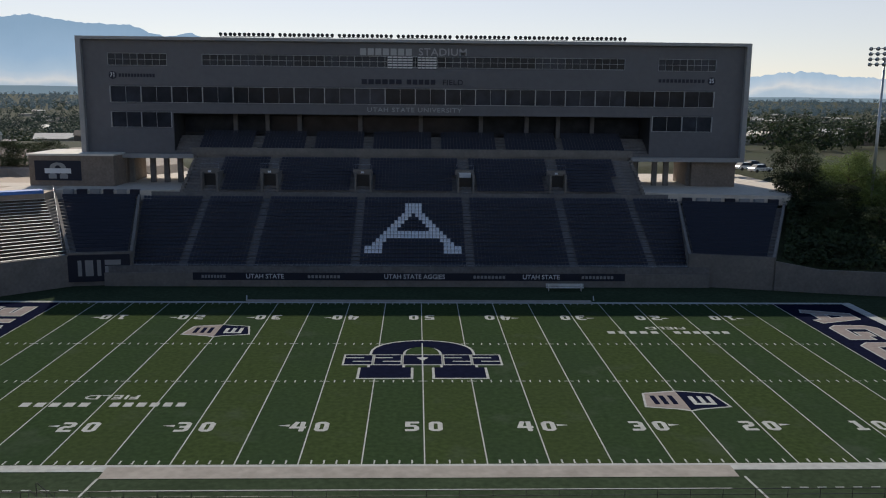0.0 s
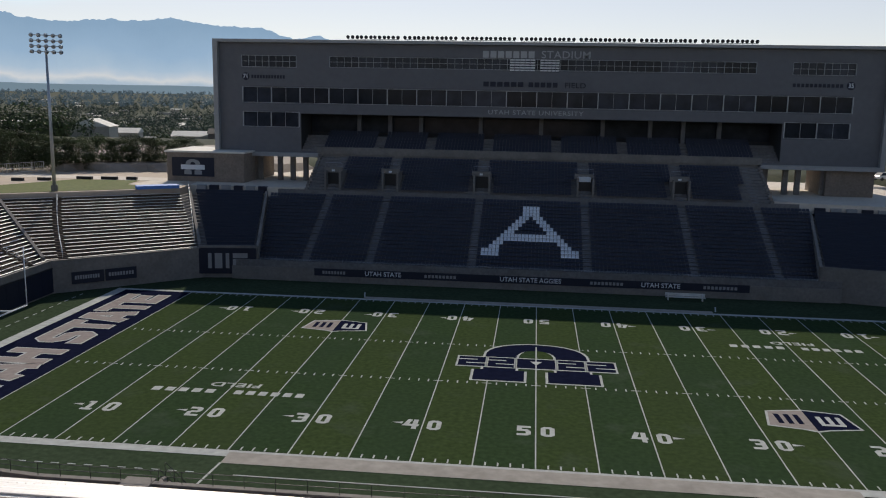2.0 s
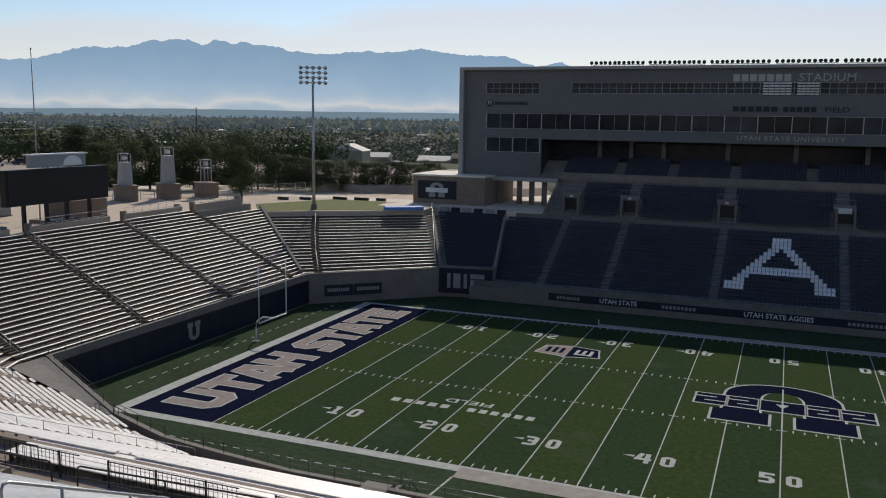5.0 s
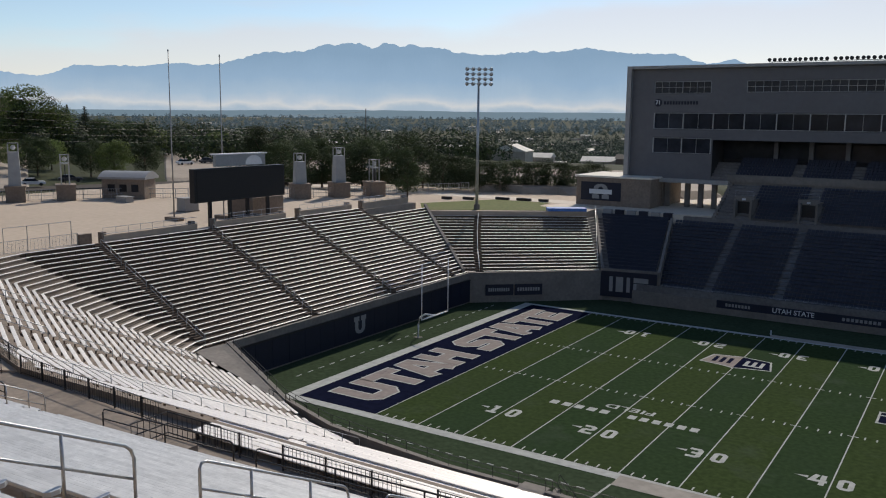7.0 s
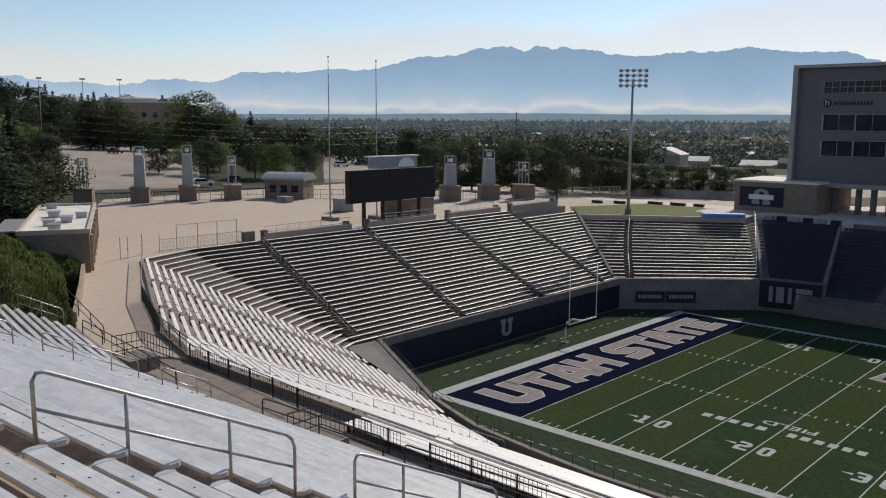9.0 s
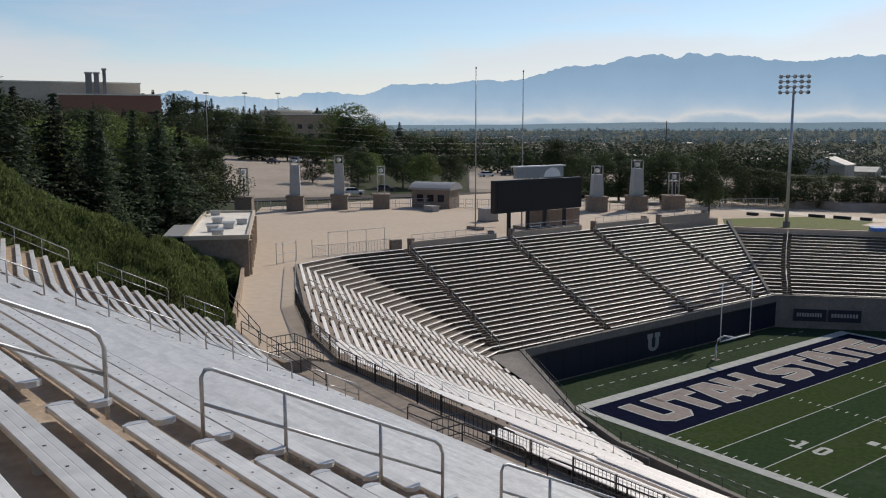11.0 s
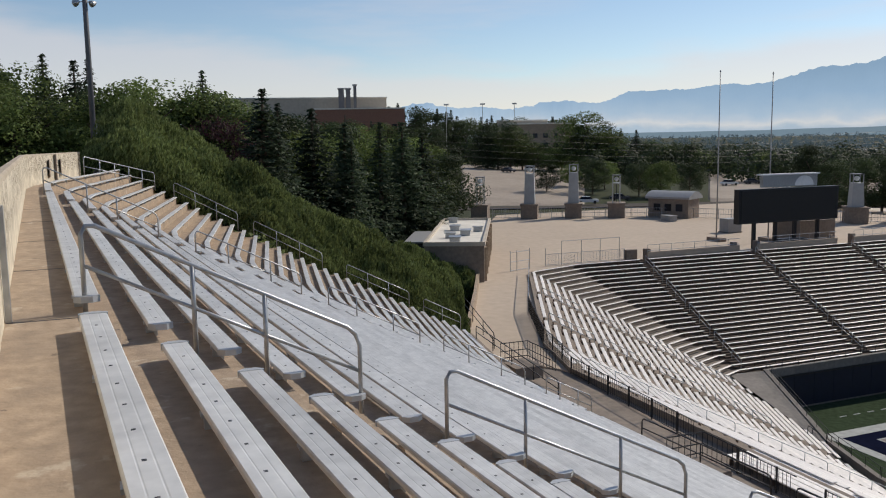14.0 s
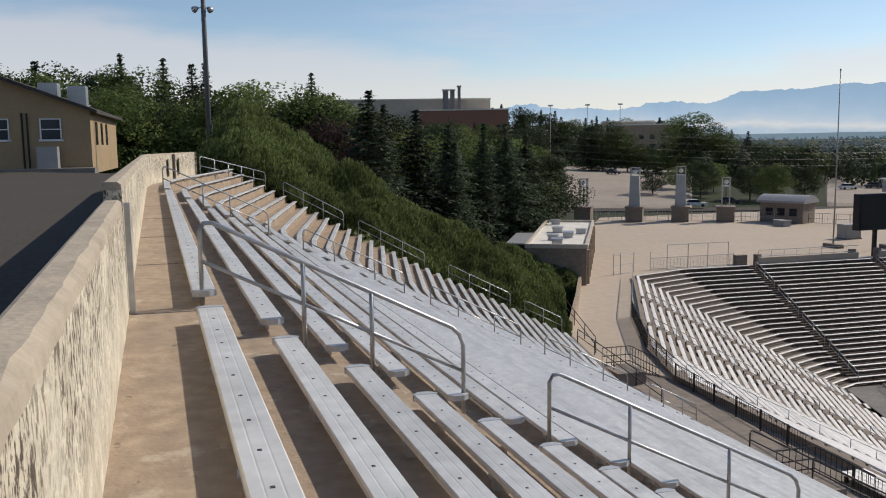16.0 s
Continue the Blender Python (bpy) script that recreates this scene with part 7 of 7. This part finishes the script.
for z, y0, y1 in ((2.6, 2.0, 9.4), (1.25, 0, 10.1), (0.1, 0, 10.1)):
    part("rail", Geo().tube([(0, y0, z), (0, y1, z)], 0.03), M_RAIL, t)
for y, h in ((0, 1.9), (2.0, 2.6), (4.5, 2.6), (6.9, 2.6), (9.4, 2.6), (10.1, 1.3)):
    part("post", Geo().tube([(0, y, 0), (0, y, h)], 0.04), M_RAIL, t)
tagged(part("wire_mesh", mesh_cell, M_RAIL, t), kind="stuff")
part("end_block", Geo().box(-0.3, 0.3, 10.2, 11.6, 0, 1.1), M_BRICK, t, "dark brown end block")
t = thing("mesh_screen", (-80.4, -43.6, PLAZA), "narrow wire mesh screen at the corner of the seats", "fence", turn=20)
for z in (2.0, 1.0, 0.1):
    part("rail", Geo().tube([(0, 0, z), (0, 3.0, z)], 0.03), M_RAIL, t)
for y in (0, 1.0, 3.0):
    part("post", Geo().tube([(0, y, 0), (0, y, 2.2)], 0.04), M_RAIL, t)
# blue cover and pale pads along the corner top
a_, b_ = ends(3, 25.7)
dd = (b_ - a_).normalized()
n_ = Vector((-dd.y, dd.x))
def along(s0, s1, o0, o1, z0, z1):
    ps = [a_ + dd * s + n_ * o for s, o in ((s0, o0), (s1, o0), (s1, o1), (s0, o1))]
    return Geo().prism([tuple(p) for p in ps], z0, z1)
Lc = (b_ - a_).length
solid("blue_cover", along(Lc - 6.5, Lc - 0.2, -0.6, 1.6, LAWN_Z + 0.1, LAWN_Z + 0.6), M_BLUE, "bright blue tarpaulin laid along the top of the corner seats", "tarpaulin")
for k in range(6):
    x = -55.5 + k * 2.05
    solid("edge_pad", Geo().box(x, x + 1.45, 51.3, 52.0, 10.4, 11.45), M_TRIM if k % 2 == 0 else M_NAVY, "pale pad on the top edge of the corner block", "pad", "edge pads")
for k in range(7):
    x = 41.5 + k * 2.2
    solid("edge_pad", Geo().box(x, x + 1.5, 50.9 - 0.28 * k, 51.6 - 0.28 * k, 9.9, 10.75), M_TRIM if k % 3 else M_NAVY, "pale pad on the top edge of the corner block", "pad", "edge pads")
for x, y, w in ((-87.0, 50.2, 2.0), (-83.5, 52.0, 2.2), (-78.6, 55.6, 2.7), (-74.6, 56.4, 2.8), (-70.4, 57.0, 1.8)):
    solid("stone_bench", Geo().box(x, x + w, y, y + 0.6, LAWN_Z, LAWN_Z + 0.5), M_BLACK, "low dark block seat beside the lawn", "bench", "stone benches")

# flat-roofed building beside the ramp
t = thing("service_building", (-85.0, -44.1, PLAZA), "low service building with a white membrane roof", "building", turn=153.4)
part("wall", Geo().box(-10.5, 14.6, 0, 5.8, -1.0, 3.55), M_BRICK, t)
part("parapet", Geo().box(-10.6, 14.7, -0.1, 0.2, 3.55, 3.95).box(-10.6, 14.7, 5.6, 5.9, 3.55, 3.95).box(-10.6, -10.3, 0.2, 5.6, 3.55, 3.95).box(14.4, 14.7, 0.2, 5.6, 3.55, 3.95), M_CREAM, t)
part("roof", Geo().box(-10.3, 14.4, 0.2, 5.6, 3.55, 3.7), M_ROOFW, t, "white roof membrane")
part("annex", Geo().box(-6, 4, 5.9, 8.2, -1.0, 3.3), M_BLACK, t, "dark lower annex")
part("annex_roof", Geo().box(-6.1, 4.1, 5.95, 8.3, 3.3, 3.45), M_TRIM, t)
for k in range(4):
    part("fin", Geo().box(-5.6 + k * 2.4, -5.3 + k * 2.4, 8.2, 8.45, 0.5, 3.3), M_ROOFW, t, "white upright fin")
for x, y, w in ((-8.6, 2.9, 0.7), (-2.2, 2.2, 0.8), (-5.2, 3.6, 0.15), (2.5, 3.6, 0.7), (1.0, 1.0, 0.15), (11.5, 4.4, 0.25)):
    part("roof_vent", Geo().box(x - w, x + w, y - 0.5, y + 0.5, 3.7, 4.2).box(x - w - 0.1, x + w + 0.1, y - 0.6, y + 0.6, 4.2, 4.3), M_RAIL, t)
for k in range(6):
    part("pilaster", Geo().box(-9.6 + k * 4.6, -8.9 + k * 4.6, -0.25, 0, -1.0, 3.3), M_TAN, t)
g = Geo()
for p, q in (((-76.0, -49.3), (-65.7, -54.3)), ((-65.7, -54.3), (-58.0, -58.2))):
    P, Q = Vector((*p, 0)), Vector((*q, 0))
    m = Vector((-(Q - P).y, (Q - P).x, 0)).normalized() * 0.15
    g.loft([[P - m + Vector((0, 0, PLAZA - 1)), P + m + Vector((0, 0, PLAZA - 1)), P + m + Vector((0, 0, PLAZA + 0.9)), P - m + Vector((0, 0, PLAZA + 0.9))], [Q - m + Vector((0, 0, PLAZA - 1)), Q + m + Vector((0, 0, PLAZA - 1)), Q + m + Vector((0, 0, PLAZA + 0.7)), Q - m + Vector((0, 0, PLAZA + 0.7))]])
solid("wall_ramp", g, M_TAN, "low tan wall along the ramp", "wall", kind="structure")
for p, q in (((-57.5, -59.6, PLAZA + 2.4), (-50.0, -60.0, PLAZA + 0.4)),):
    pipe_rail([p, q], 1.0, 0.03, material=M_BLACK, step=2.0, label="black pipe rail at the foot of the stand", group="walkway rails", name="walkway_rail")

# house behind the parapet
t = thing("house", (-72, -91.6, 24.2), "buff rendered house with dark shingle roof and white windows", "building")
W_ = 15.0
part("wall", Geo().loft([[(x, 0, 0), (x, 0, 4.9), (x, -W_ / 2, 4.9 + W_ / 2 * 0.36), (x, -W_, 4.9), (x, -W_, 0)] for x in (0, -19)]), M_YELL, t)
part("roof", Geo().loft([[(x, 0.6, 4.55), (x, 0.6, 4.8), (x, -W_ / 2, 4.9 + W_ / 2 * 0.36 + 0.3), (x, -W_ - 0.6, 4.8), (x, -W_ - 0.6, 4.55), (x, -W_ / 2, 4.9 + W_ / 2 * 0.36 + 0.02)] for x in (0.7, -19.7)]), M_SHING, t)
for y in (-3.0 + 0.2, -6.6 + 0.2, -10.4):
    w = part("window", Geo().box(0, 0.04, y - 0.68, y + 0.68, 2.65, 4.15), M_GLASS, t, "dark window with a white frame")
    gf = Geo()
    for a0, a1, z0, z1 in ((-0.75, -0.66, 2.55, 4.2), (0.66, 0.75, 2.55, 4.2), (-0.66, 0.66, 4.12, 4.2), (-0.85, 0.85, 2.5, 2.65), (-0.66, 0.66, 3.36, 3.43)):
        gf.box(0.03, 0.1, y + a0, y + a1, z0, z1)
    part("window_frame", gf, M_WHITE, w)
for x in (-3.5, -7.0, -10.5):
    w = part("window", Geo().box(x - 0.6, x + 0.6, 0, 0.04, 2.2, 4.0), M_GLASS, t)
part("vent", Geo().box(0, 0.05, -8.0, -6.9, 5.2, 6.0), M_SHING, t)
ac = part("air_unit", Geo().box(0.6, 1.7, -3.6, -2.2, 0.5, 2.1), M_TRIM, t, "pale air conditioning unit")
part("pad", Geo().box(0.2, 2.4, -6.2, 0.4, 0.0, 0.5), M_CONC, t)
for y in (-4.4, -4.75):
    part("pipe", Geo().tube([(0.08, y, 0.4), (0.08, y, 4.6)], 0.07), M_BLACK, t)
for x, y in ((-3, -3.2), (-6.5, -1.6)):
    part("roof_unit", Geo().box(x - 0.8, x + 0.8, y - 0.7, y + 0.7, 5.2, 7.0), M_RAIL, t)

# ---------------------------------------------------------------- distance
def drape(name, b0, b1, d0, d1, material, label, category, lift=0.45):
    """A paved or mown patch lying on the land."""
    g = Geo()
    n, m = 14, 16
    for i in range(n + 1):
        for j in range(m + 1):
            b = b0 + (b1 - b0) * i / n
            d = d0 + (d1 - d0) * j / m + 10 * noise.noise((b * 0.4, j * 0.3, 1))
            x, y = polar(b, d)
            rim = i in (0, n) or j in (0, m)
            g.v.append((x, y, hill(x, y) + (-1.5 if rim else lift)))
    g.f = [(i * (m + 1) + j, i * (m + 1) + j + 1, (i + 1) * (m + 1) + j + 1, (i + 1) * (m + 1) + j) for i in range(n) for j in range(m)]
    solid(name, g, material, label, category, kind="structure")


drape("car_park", 58.0, 67.2, 166, 330, M_ROADT, "wide pale asphalt car park beyond the gates", "road")
drape("car_park_2", 44.8, 51.0, 186, 300, M_ROADT, "pale asphalt car park among trees", "road")
drape("car_park_3", 33.0, 42.0, 205, 290, M_ROADT, "pale asphalt car park behind a row of trees", "road")
drape("car_park_4", 14.0, 31.0, 172, 236, M_ROADT, "pale asphalt street beyond the lawn", "road")
drape("campus_lawn", 64.6, 67.4, 333, 430, M_LAWN, "sunlit campus lawn on the rise", "lawn")
solid("street", Geo().prism([(-172, -40), (-165, -42), (-128, 62), (-100, 100), (-105, 106), (-136, 66)], 11.8, 12.47), M_ASPH, "dark asphalt street beyond the gates", "road", kind="structure")


def block(name, b, d, w, dep, z0, z1, material, label, turn=None, floors=0, roof=M_ROOFW):
    x, y = polar(b, d)
    t = thing(name, (x, y, z0), label, "building", "distant buildings", turn=b if turn is None else turn)
    part("wall", Geo().box(-w / 2, w / 2, 0, dep, -6, z1 - z0), material, t)
    part("roof", Geo().box(-w / 2 - 0.3, w / 2 + 0.3, -0.3, dep + 0.3, z1 - z0, z1 - z0 + 0.5), roof, t)
    for f in range(floors):
        for k in range(int(w / 4)):
            xx = -w / 2 + 2 + k * 4
            part("window", Geo().box(xx - 0.9, xx + 0.9, -0.06, 0.0, 1.2 + f * 3.6, 2.9 + f * 3.6), M_GLASS, t)
    return t


block("campus_hall", 73.3, 330, 34, 30, 26, 38.2, M_REDBR, "long red brick campus hall on the rise", floors=2)
block("campus_hall", 76.9, 352, 66, 30, 28, 43.4, M_CREAM, "long pale flat-roofed campus building on the skyline", floors=1)
for k, (b, w, z1) in enumerate(((74.5, 2.2, 46.6), (74.05, 1.8, 46.6), (73.6, 1.2, 48.0))):
    block("boiler_stack", b, 345, w, 4, 30, z1, M_STUCCO, "grey boiler house stack on the skyline", roof=M_TRIM)
block("campus_hall", 61.4, 335, 24, 25, 18, 31.6, M_TAN, "pale brown stepped campus building among trees", floors=3)
block("campus_hall", 62.6, 350, 20, 20, 20, 33.2, M_CREAM, "pale upper block of a stepped campus building among trees", floors=2)
block("campus_hall", 59.7, 340, 9, 20, 18, 30.4, M_STUCCO, "grey wing of a stepped campus building among trees", floors=2)
block("flats", 49.0, 330, 44, 16, 10, 19.0, M_STUCCO, "grey blue apartment building among trees", floors=3, roof=M_SHING)
for b, d in ((77.5, 380), (67.6, 400), (65.2, 400), (63.1, 410), (79.6, 360)):
    x, y = polar(b, d)
    zz = 26.2 + d * (75 if b > 70 else 62) / 1512
    t = thing("far_mast", (x, y, hill(x, y)), "thin distant floodlight mast on the skyline", "floodlight", "far masts", turn=b)
    part("mast", Geo().tube([(0, 0, 0), (0, 0, zz - hill(x, y))], 0.13, 5), M_RAIL, t)
    part("head", Geo().box(-1.1, 1.1, -0.15, 0.15, zz - hill(x, y) - 0.7, zz - hill(x, y)), M_RAIL, t)

# houses and sheds of the town, too many to count one by one
def town(name, count, near, far, b0, b1, label, wmin, wmax, mats):
    walls, roofs = Geo(), Geo()
    for _ in range(count):
        d = near * (far / near) ** rng.uniform(0, 1)
        x, y = polar(rng.uniform(b0, b1), d)
        w, dep, h = rng.uniform(wmin, wmax), rng.uniform(7, 12), rng.uniform(2.6, 4.6)
        z = hill(x, y)
        m = pose(x, y, z, 0, 0, rng.choice((0, 90)) + 12)
        walls.box(-w / 2, w / 2, -dep / 2, dep / 2, -2, h, m)
        if rng.uniform() < 0.5:
            roofs.box(-w / 2 - 0.3, w / 2 + 0.3, -dep / 2 - 0.3, dep / 2 + 0.3, h, h + 0.4, m)
        else:
            roofs.loft([[tuple(m @ Vector(p)) for p in ((xx, -dep / 2 - 0.4, h), (xx, dep / 2 + 0.4, h), (xx, 0, h + dep * 0.2))] for xx in (-w / 2 - 0.4, w / 2 + 0.4)])
    solid(name + "_walls", walls, mats[0], label + ", walls", "houses", kind="stuff")
    solid(name + "_roofs", roofs, mats[1], label + ", roofs", "houses", kind="stuff")


town("near_town", 170, 300, 650, -34, 42, "scattered low houses among trees", 8, 15, (M_CREAM, M_ROOFW))
town("dark_roofed_town", 130, 300, 700, -34, 44, "scattered low houses with dark roofs among trees", 8, 15, (M_BRICK, M_SHING))
town("far_town", 260, 600, 2600, -36, 50, "pale sheds and houses across the valley", 16, 60, (M_CREAM, M_ROOFW))
town("north_town", 90, 300, 1800, -36, -14, "long flat-roofed commercial sheds", 18, 46, (M_BRICK, M_ROOFW))

def car(x, y, turn, paint, word):
    """A parked saloon: lower body, cabin, glass and four wheels."""
    t = thing("car", (x, y, hill(x, y) + 0.5), word + " parked car on asphalt", "car", "parked cars", turn=turn)
    side = [(-2.2, 0.35), (2.2, 0.35), (2.25, 0.7), (1.9, 0.9), (-2.0, 0.95), (-2.25, 0.75)]
    part("body", Geo().loft([[(a, w, b) for a, b in side] for w in (-0.88, 0.88)]), paint, t)
    cab = [(-1.7, 0.95), (1.0, 0.92), (0.45, 1.42), (-1.15, 1.45)]
    part("cabin", Geo().loft([[(a, w * (1 if b < 1 else 0.82), b) for a, b in cab] for w in (-0.8, 0.8)]), M_GLASS, t, "dark car glass")
    part("roof", Geo().box(-1.1, 0.42, -0.64, 0.64, 1.44, 1.49), paint, t)
    for a in (-1.4, 1.4):
        for w in (-0.8, 0.8):
            part("wheel", Geo().tube([(a, w - 0.1, 0.32), (a, w + 0.1, 0.32)], 0.32, 10), M_TYRE, t)


for b, d, turn, pale in ((58.3, 178, 62, 1), (56.2, 186, 62, 0), (62.0, 262, 20, 1), (63.5, 250, 20, 0), (64.6, 280, 20, 1), (46.4, 230, 80, 1), (48.0, 244, 80, 0), (49.4, 236, 80, 1), (37.5, 226, 85, 1), (39.0, 232, 85, 0), (35.5, 222, 85, 1), (22.0, 196, 0, 1), (26.0, 200, 0, 0), (-21.4, 176, 20, 1), (-22.3, 172, 20, 1), (-21.9, 182, 20, 0), (-20.6, 178, 20, 0)):
    car(*polar(b, d), turn, M_CARW if pale else M_CARD, "white" if pale else "dark")

# power lines
for k in range(5):
    z = 24.5 + 1.6 * k
    pts = [(-190 + 0 * k, -30 + s * 190, z - 4.0 * math.sin(math.pi * s) - 3 * s) for s in (i / 14 for i in range(15))]
    solid("power_line", Geo().tube(pts, 0.028, 4), M_BLACK, "thin overhead power line crossing above the car park", "cable", "power lines")
for s in (0, 1):
    t = thing("utility_pole", (-190, -30 + s * 190, 11), "weathered wooden utility pole", "pole", "utility poles")
    part("shaft", Geo().tube([(0, 0, 0), (0, 0, 21 - 3 * s)], 0.22, 7, 0.15), M_BARK, t)

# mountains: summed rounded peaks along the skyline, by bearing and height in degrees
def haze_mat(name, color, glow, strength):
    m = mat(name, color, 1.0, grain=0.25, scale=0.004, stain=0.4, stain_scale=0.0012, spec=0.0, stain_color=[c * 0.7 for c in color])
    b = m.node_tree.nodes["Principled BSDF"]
    # distance haze is added to the surface as emission
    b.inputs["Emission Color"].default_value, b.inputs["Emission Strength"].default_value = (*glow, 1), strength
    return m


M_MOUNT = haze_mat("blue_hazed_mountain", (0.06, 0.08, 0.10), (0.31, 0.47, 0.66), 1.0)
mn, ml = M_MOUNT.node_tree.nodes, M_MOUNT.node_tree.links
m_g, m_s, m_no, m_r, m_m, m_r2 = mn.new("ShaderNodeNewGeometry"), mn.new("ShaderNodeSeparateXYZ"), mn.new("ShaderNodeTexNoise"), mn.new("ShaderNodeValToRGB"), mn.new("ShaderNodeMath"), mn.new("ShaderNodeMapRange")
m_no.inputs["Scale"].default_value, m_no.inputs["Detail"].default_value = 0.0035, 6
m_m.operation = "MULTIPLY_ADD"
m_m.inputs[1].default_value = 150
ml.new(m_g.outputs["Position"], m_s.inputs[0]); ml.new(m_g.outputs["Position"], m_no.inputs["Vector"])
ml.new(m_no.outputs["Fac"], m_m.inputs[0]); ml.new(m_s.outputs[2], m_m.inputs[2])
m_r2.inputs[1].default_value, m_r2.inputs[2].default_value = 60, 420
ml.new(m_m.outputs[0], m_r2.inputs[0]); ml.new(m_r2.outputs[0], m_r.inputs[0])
# haze put into the glow colour: paler low down, bluer towards the crest
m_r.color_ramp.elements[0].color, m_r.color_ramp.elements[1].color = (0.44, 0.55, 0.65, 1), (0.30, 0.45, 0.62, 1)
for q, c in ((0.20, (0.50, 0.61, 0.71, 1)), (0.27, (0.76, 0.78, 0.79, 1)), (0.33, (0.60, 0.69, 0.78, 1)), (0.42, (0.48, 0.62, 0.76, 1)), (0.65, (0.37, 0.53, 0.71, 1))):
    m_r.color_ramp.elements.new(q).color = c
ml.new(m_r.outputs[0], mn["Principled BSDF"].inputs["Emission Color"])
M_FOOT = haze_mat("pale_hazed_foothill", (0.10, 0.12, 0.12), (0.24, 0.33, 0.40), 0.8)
PEAKS = ((12.0, 1.5, 0.36), (13.9, 1.5, 2.70), (15.8, 1.5, 2.09), (17.7, 1.5, 2.69), (19.6, 1.5, 2.69), (21.5, 1.5, 2.75), (23.4, 1.5, 3.03), (25.3, 1.5, 2.75), (27.2, 1.5, 2.86), (29.1, 1.5, 2.65), (31.0, 1.5, 2.64), (32.9, 1.5, 2.88), (34.8, 1.5, 3.14), (36.7, 1.5, 2.68), (38.6, 1.5, 3.24), (40.5, 1.5, 2.98), (42.4, 1.5, 2.56), (44.3, 1.5, 2.71), (46.2, 1.5, 2.19), (48.1, 1.5, 1.90), (50.0, 1.5, 2.08), (51.9, 1.5, 1.84), (53.8, 1.5, 1.83), (55.7, 1.5, 1.90), (57.6, 1.5, 1.23), (59.5, 1.5, 1.50), (61.4, 1.5, 1.39), (63.3, 1.5, 0.91), (65.2, 1.5, 0.76), (-55.0, 8, 0.74), (-42.0, 7, 0.56), (-32.0, 5, 0.95), (-24.0, 4, 1.15), (-14.0, 7, 0.66), (-4.0, 7, 0.33), (5.0, 5, 1.61), (69.0, 4, 1.94), (76.0, 6, 0.33), (88.0, 9, 1.09), (100.0, 9, 0.88), (36.4, 0.7, 0.46))


def ridge(b):
    e = sum(h * math.exp(-((b - c) / w) ** 2) for c, w, h in PEAKS)
    return e + 0.07 * noise.noise((b * 3.1, 4.2, 0)) + 0.05 * noise.noise((b * 7.3, 1.1, 0)) + 0.10 * noise.fractal((b * 1.3, 1.7, 0), 0.8, 2.1, 6) + 0.35


def range_mesh(d0, depth, scale, b0, b1, steps, rows_, lift):
    g = Geo()
    for i in range(steps + 1):
        b = b0 + (b1 - b0) * i / steps
        for j in range(rows_ + 1):
            f = j / rows_
            d = d0 + depth * f
            h = 26 + lift + d * math.tan(radians(max(0.05, ridge(b) * scale))) * (f ** 1.25)
            h += d * 0.02 * f * (1 - f) * noise.fractal((b * 0.8, f * 4, 5.0), 0.9, 2.0, 4)
            x, y = polar(b, d)
            g.v.append((x, y, -10 + (h + 10) * min(1, 0.12 + 0.88 * f) if j else -20))
    n = rows_ + 1
    g.f = [(i * n + j, i * n + j + 1, (i + 1) * n + j + 1, (i + 1) * n + j) for i in range(steps) for j in range(rows_)]
    return g


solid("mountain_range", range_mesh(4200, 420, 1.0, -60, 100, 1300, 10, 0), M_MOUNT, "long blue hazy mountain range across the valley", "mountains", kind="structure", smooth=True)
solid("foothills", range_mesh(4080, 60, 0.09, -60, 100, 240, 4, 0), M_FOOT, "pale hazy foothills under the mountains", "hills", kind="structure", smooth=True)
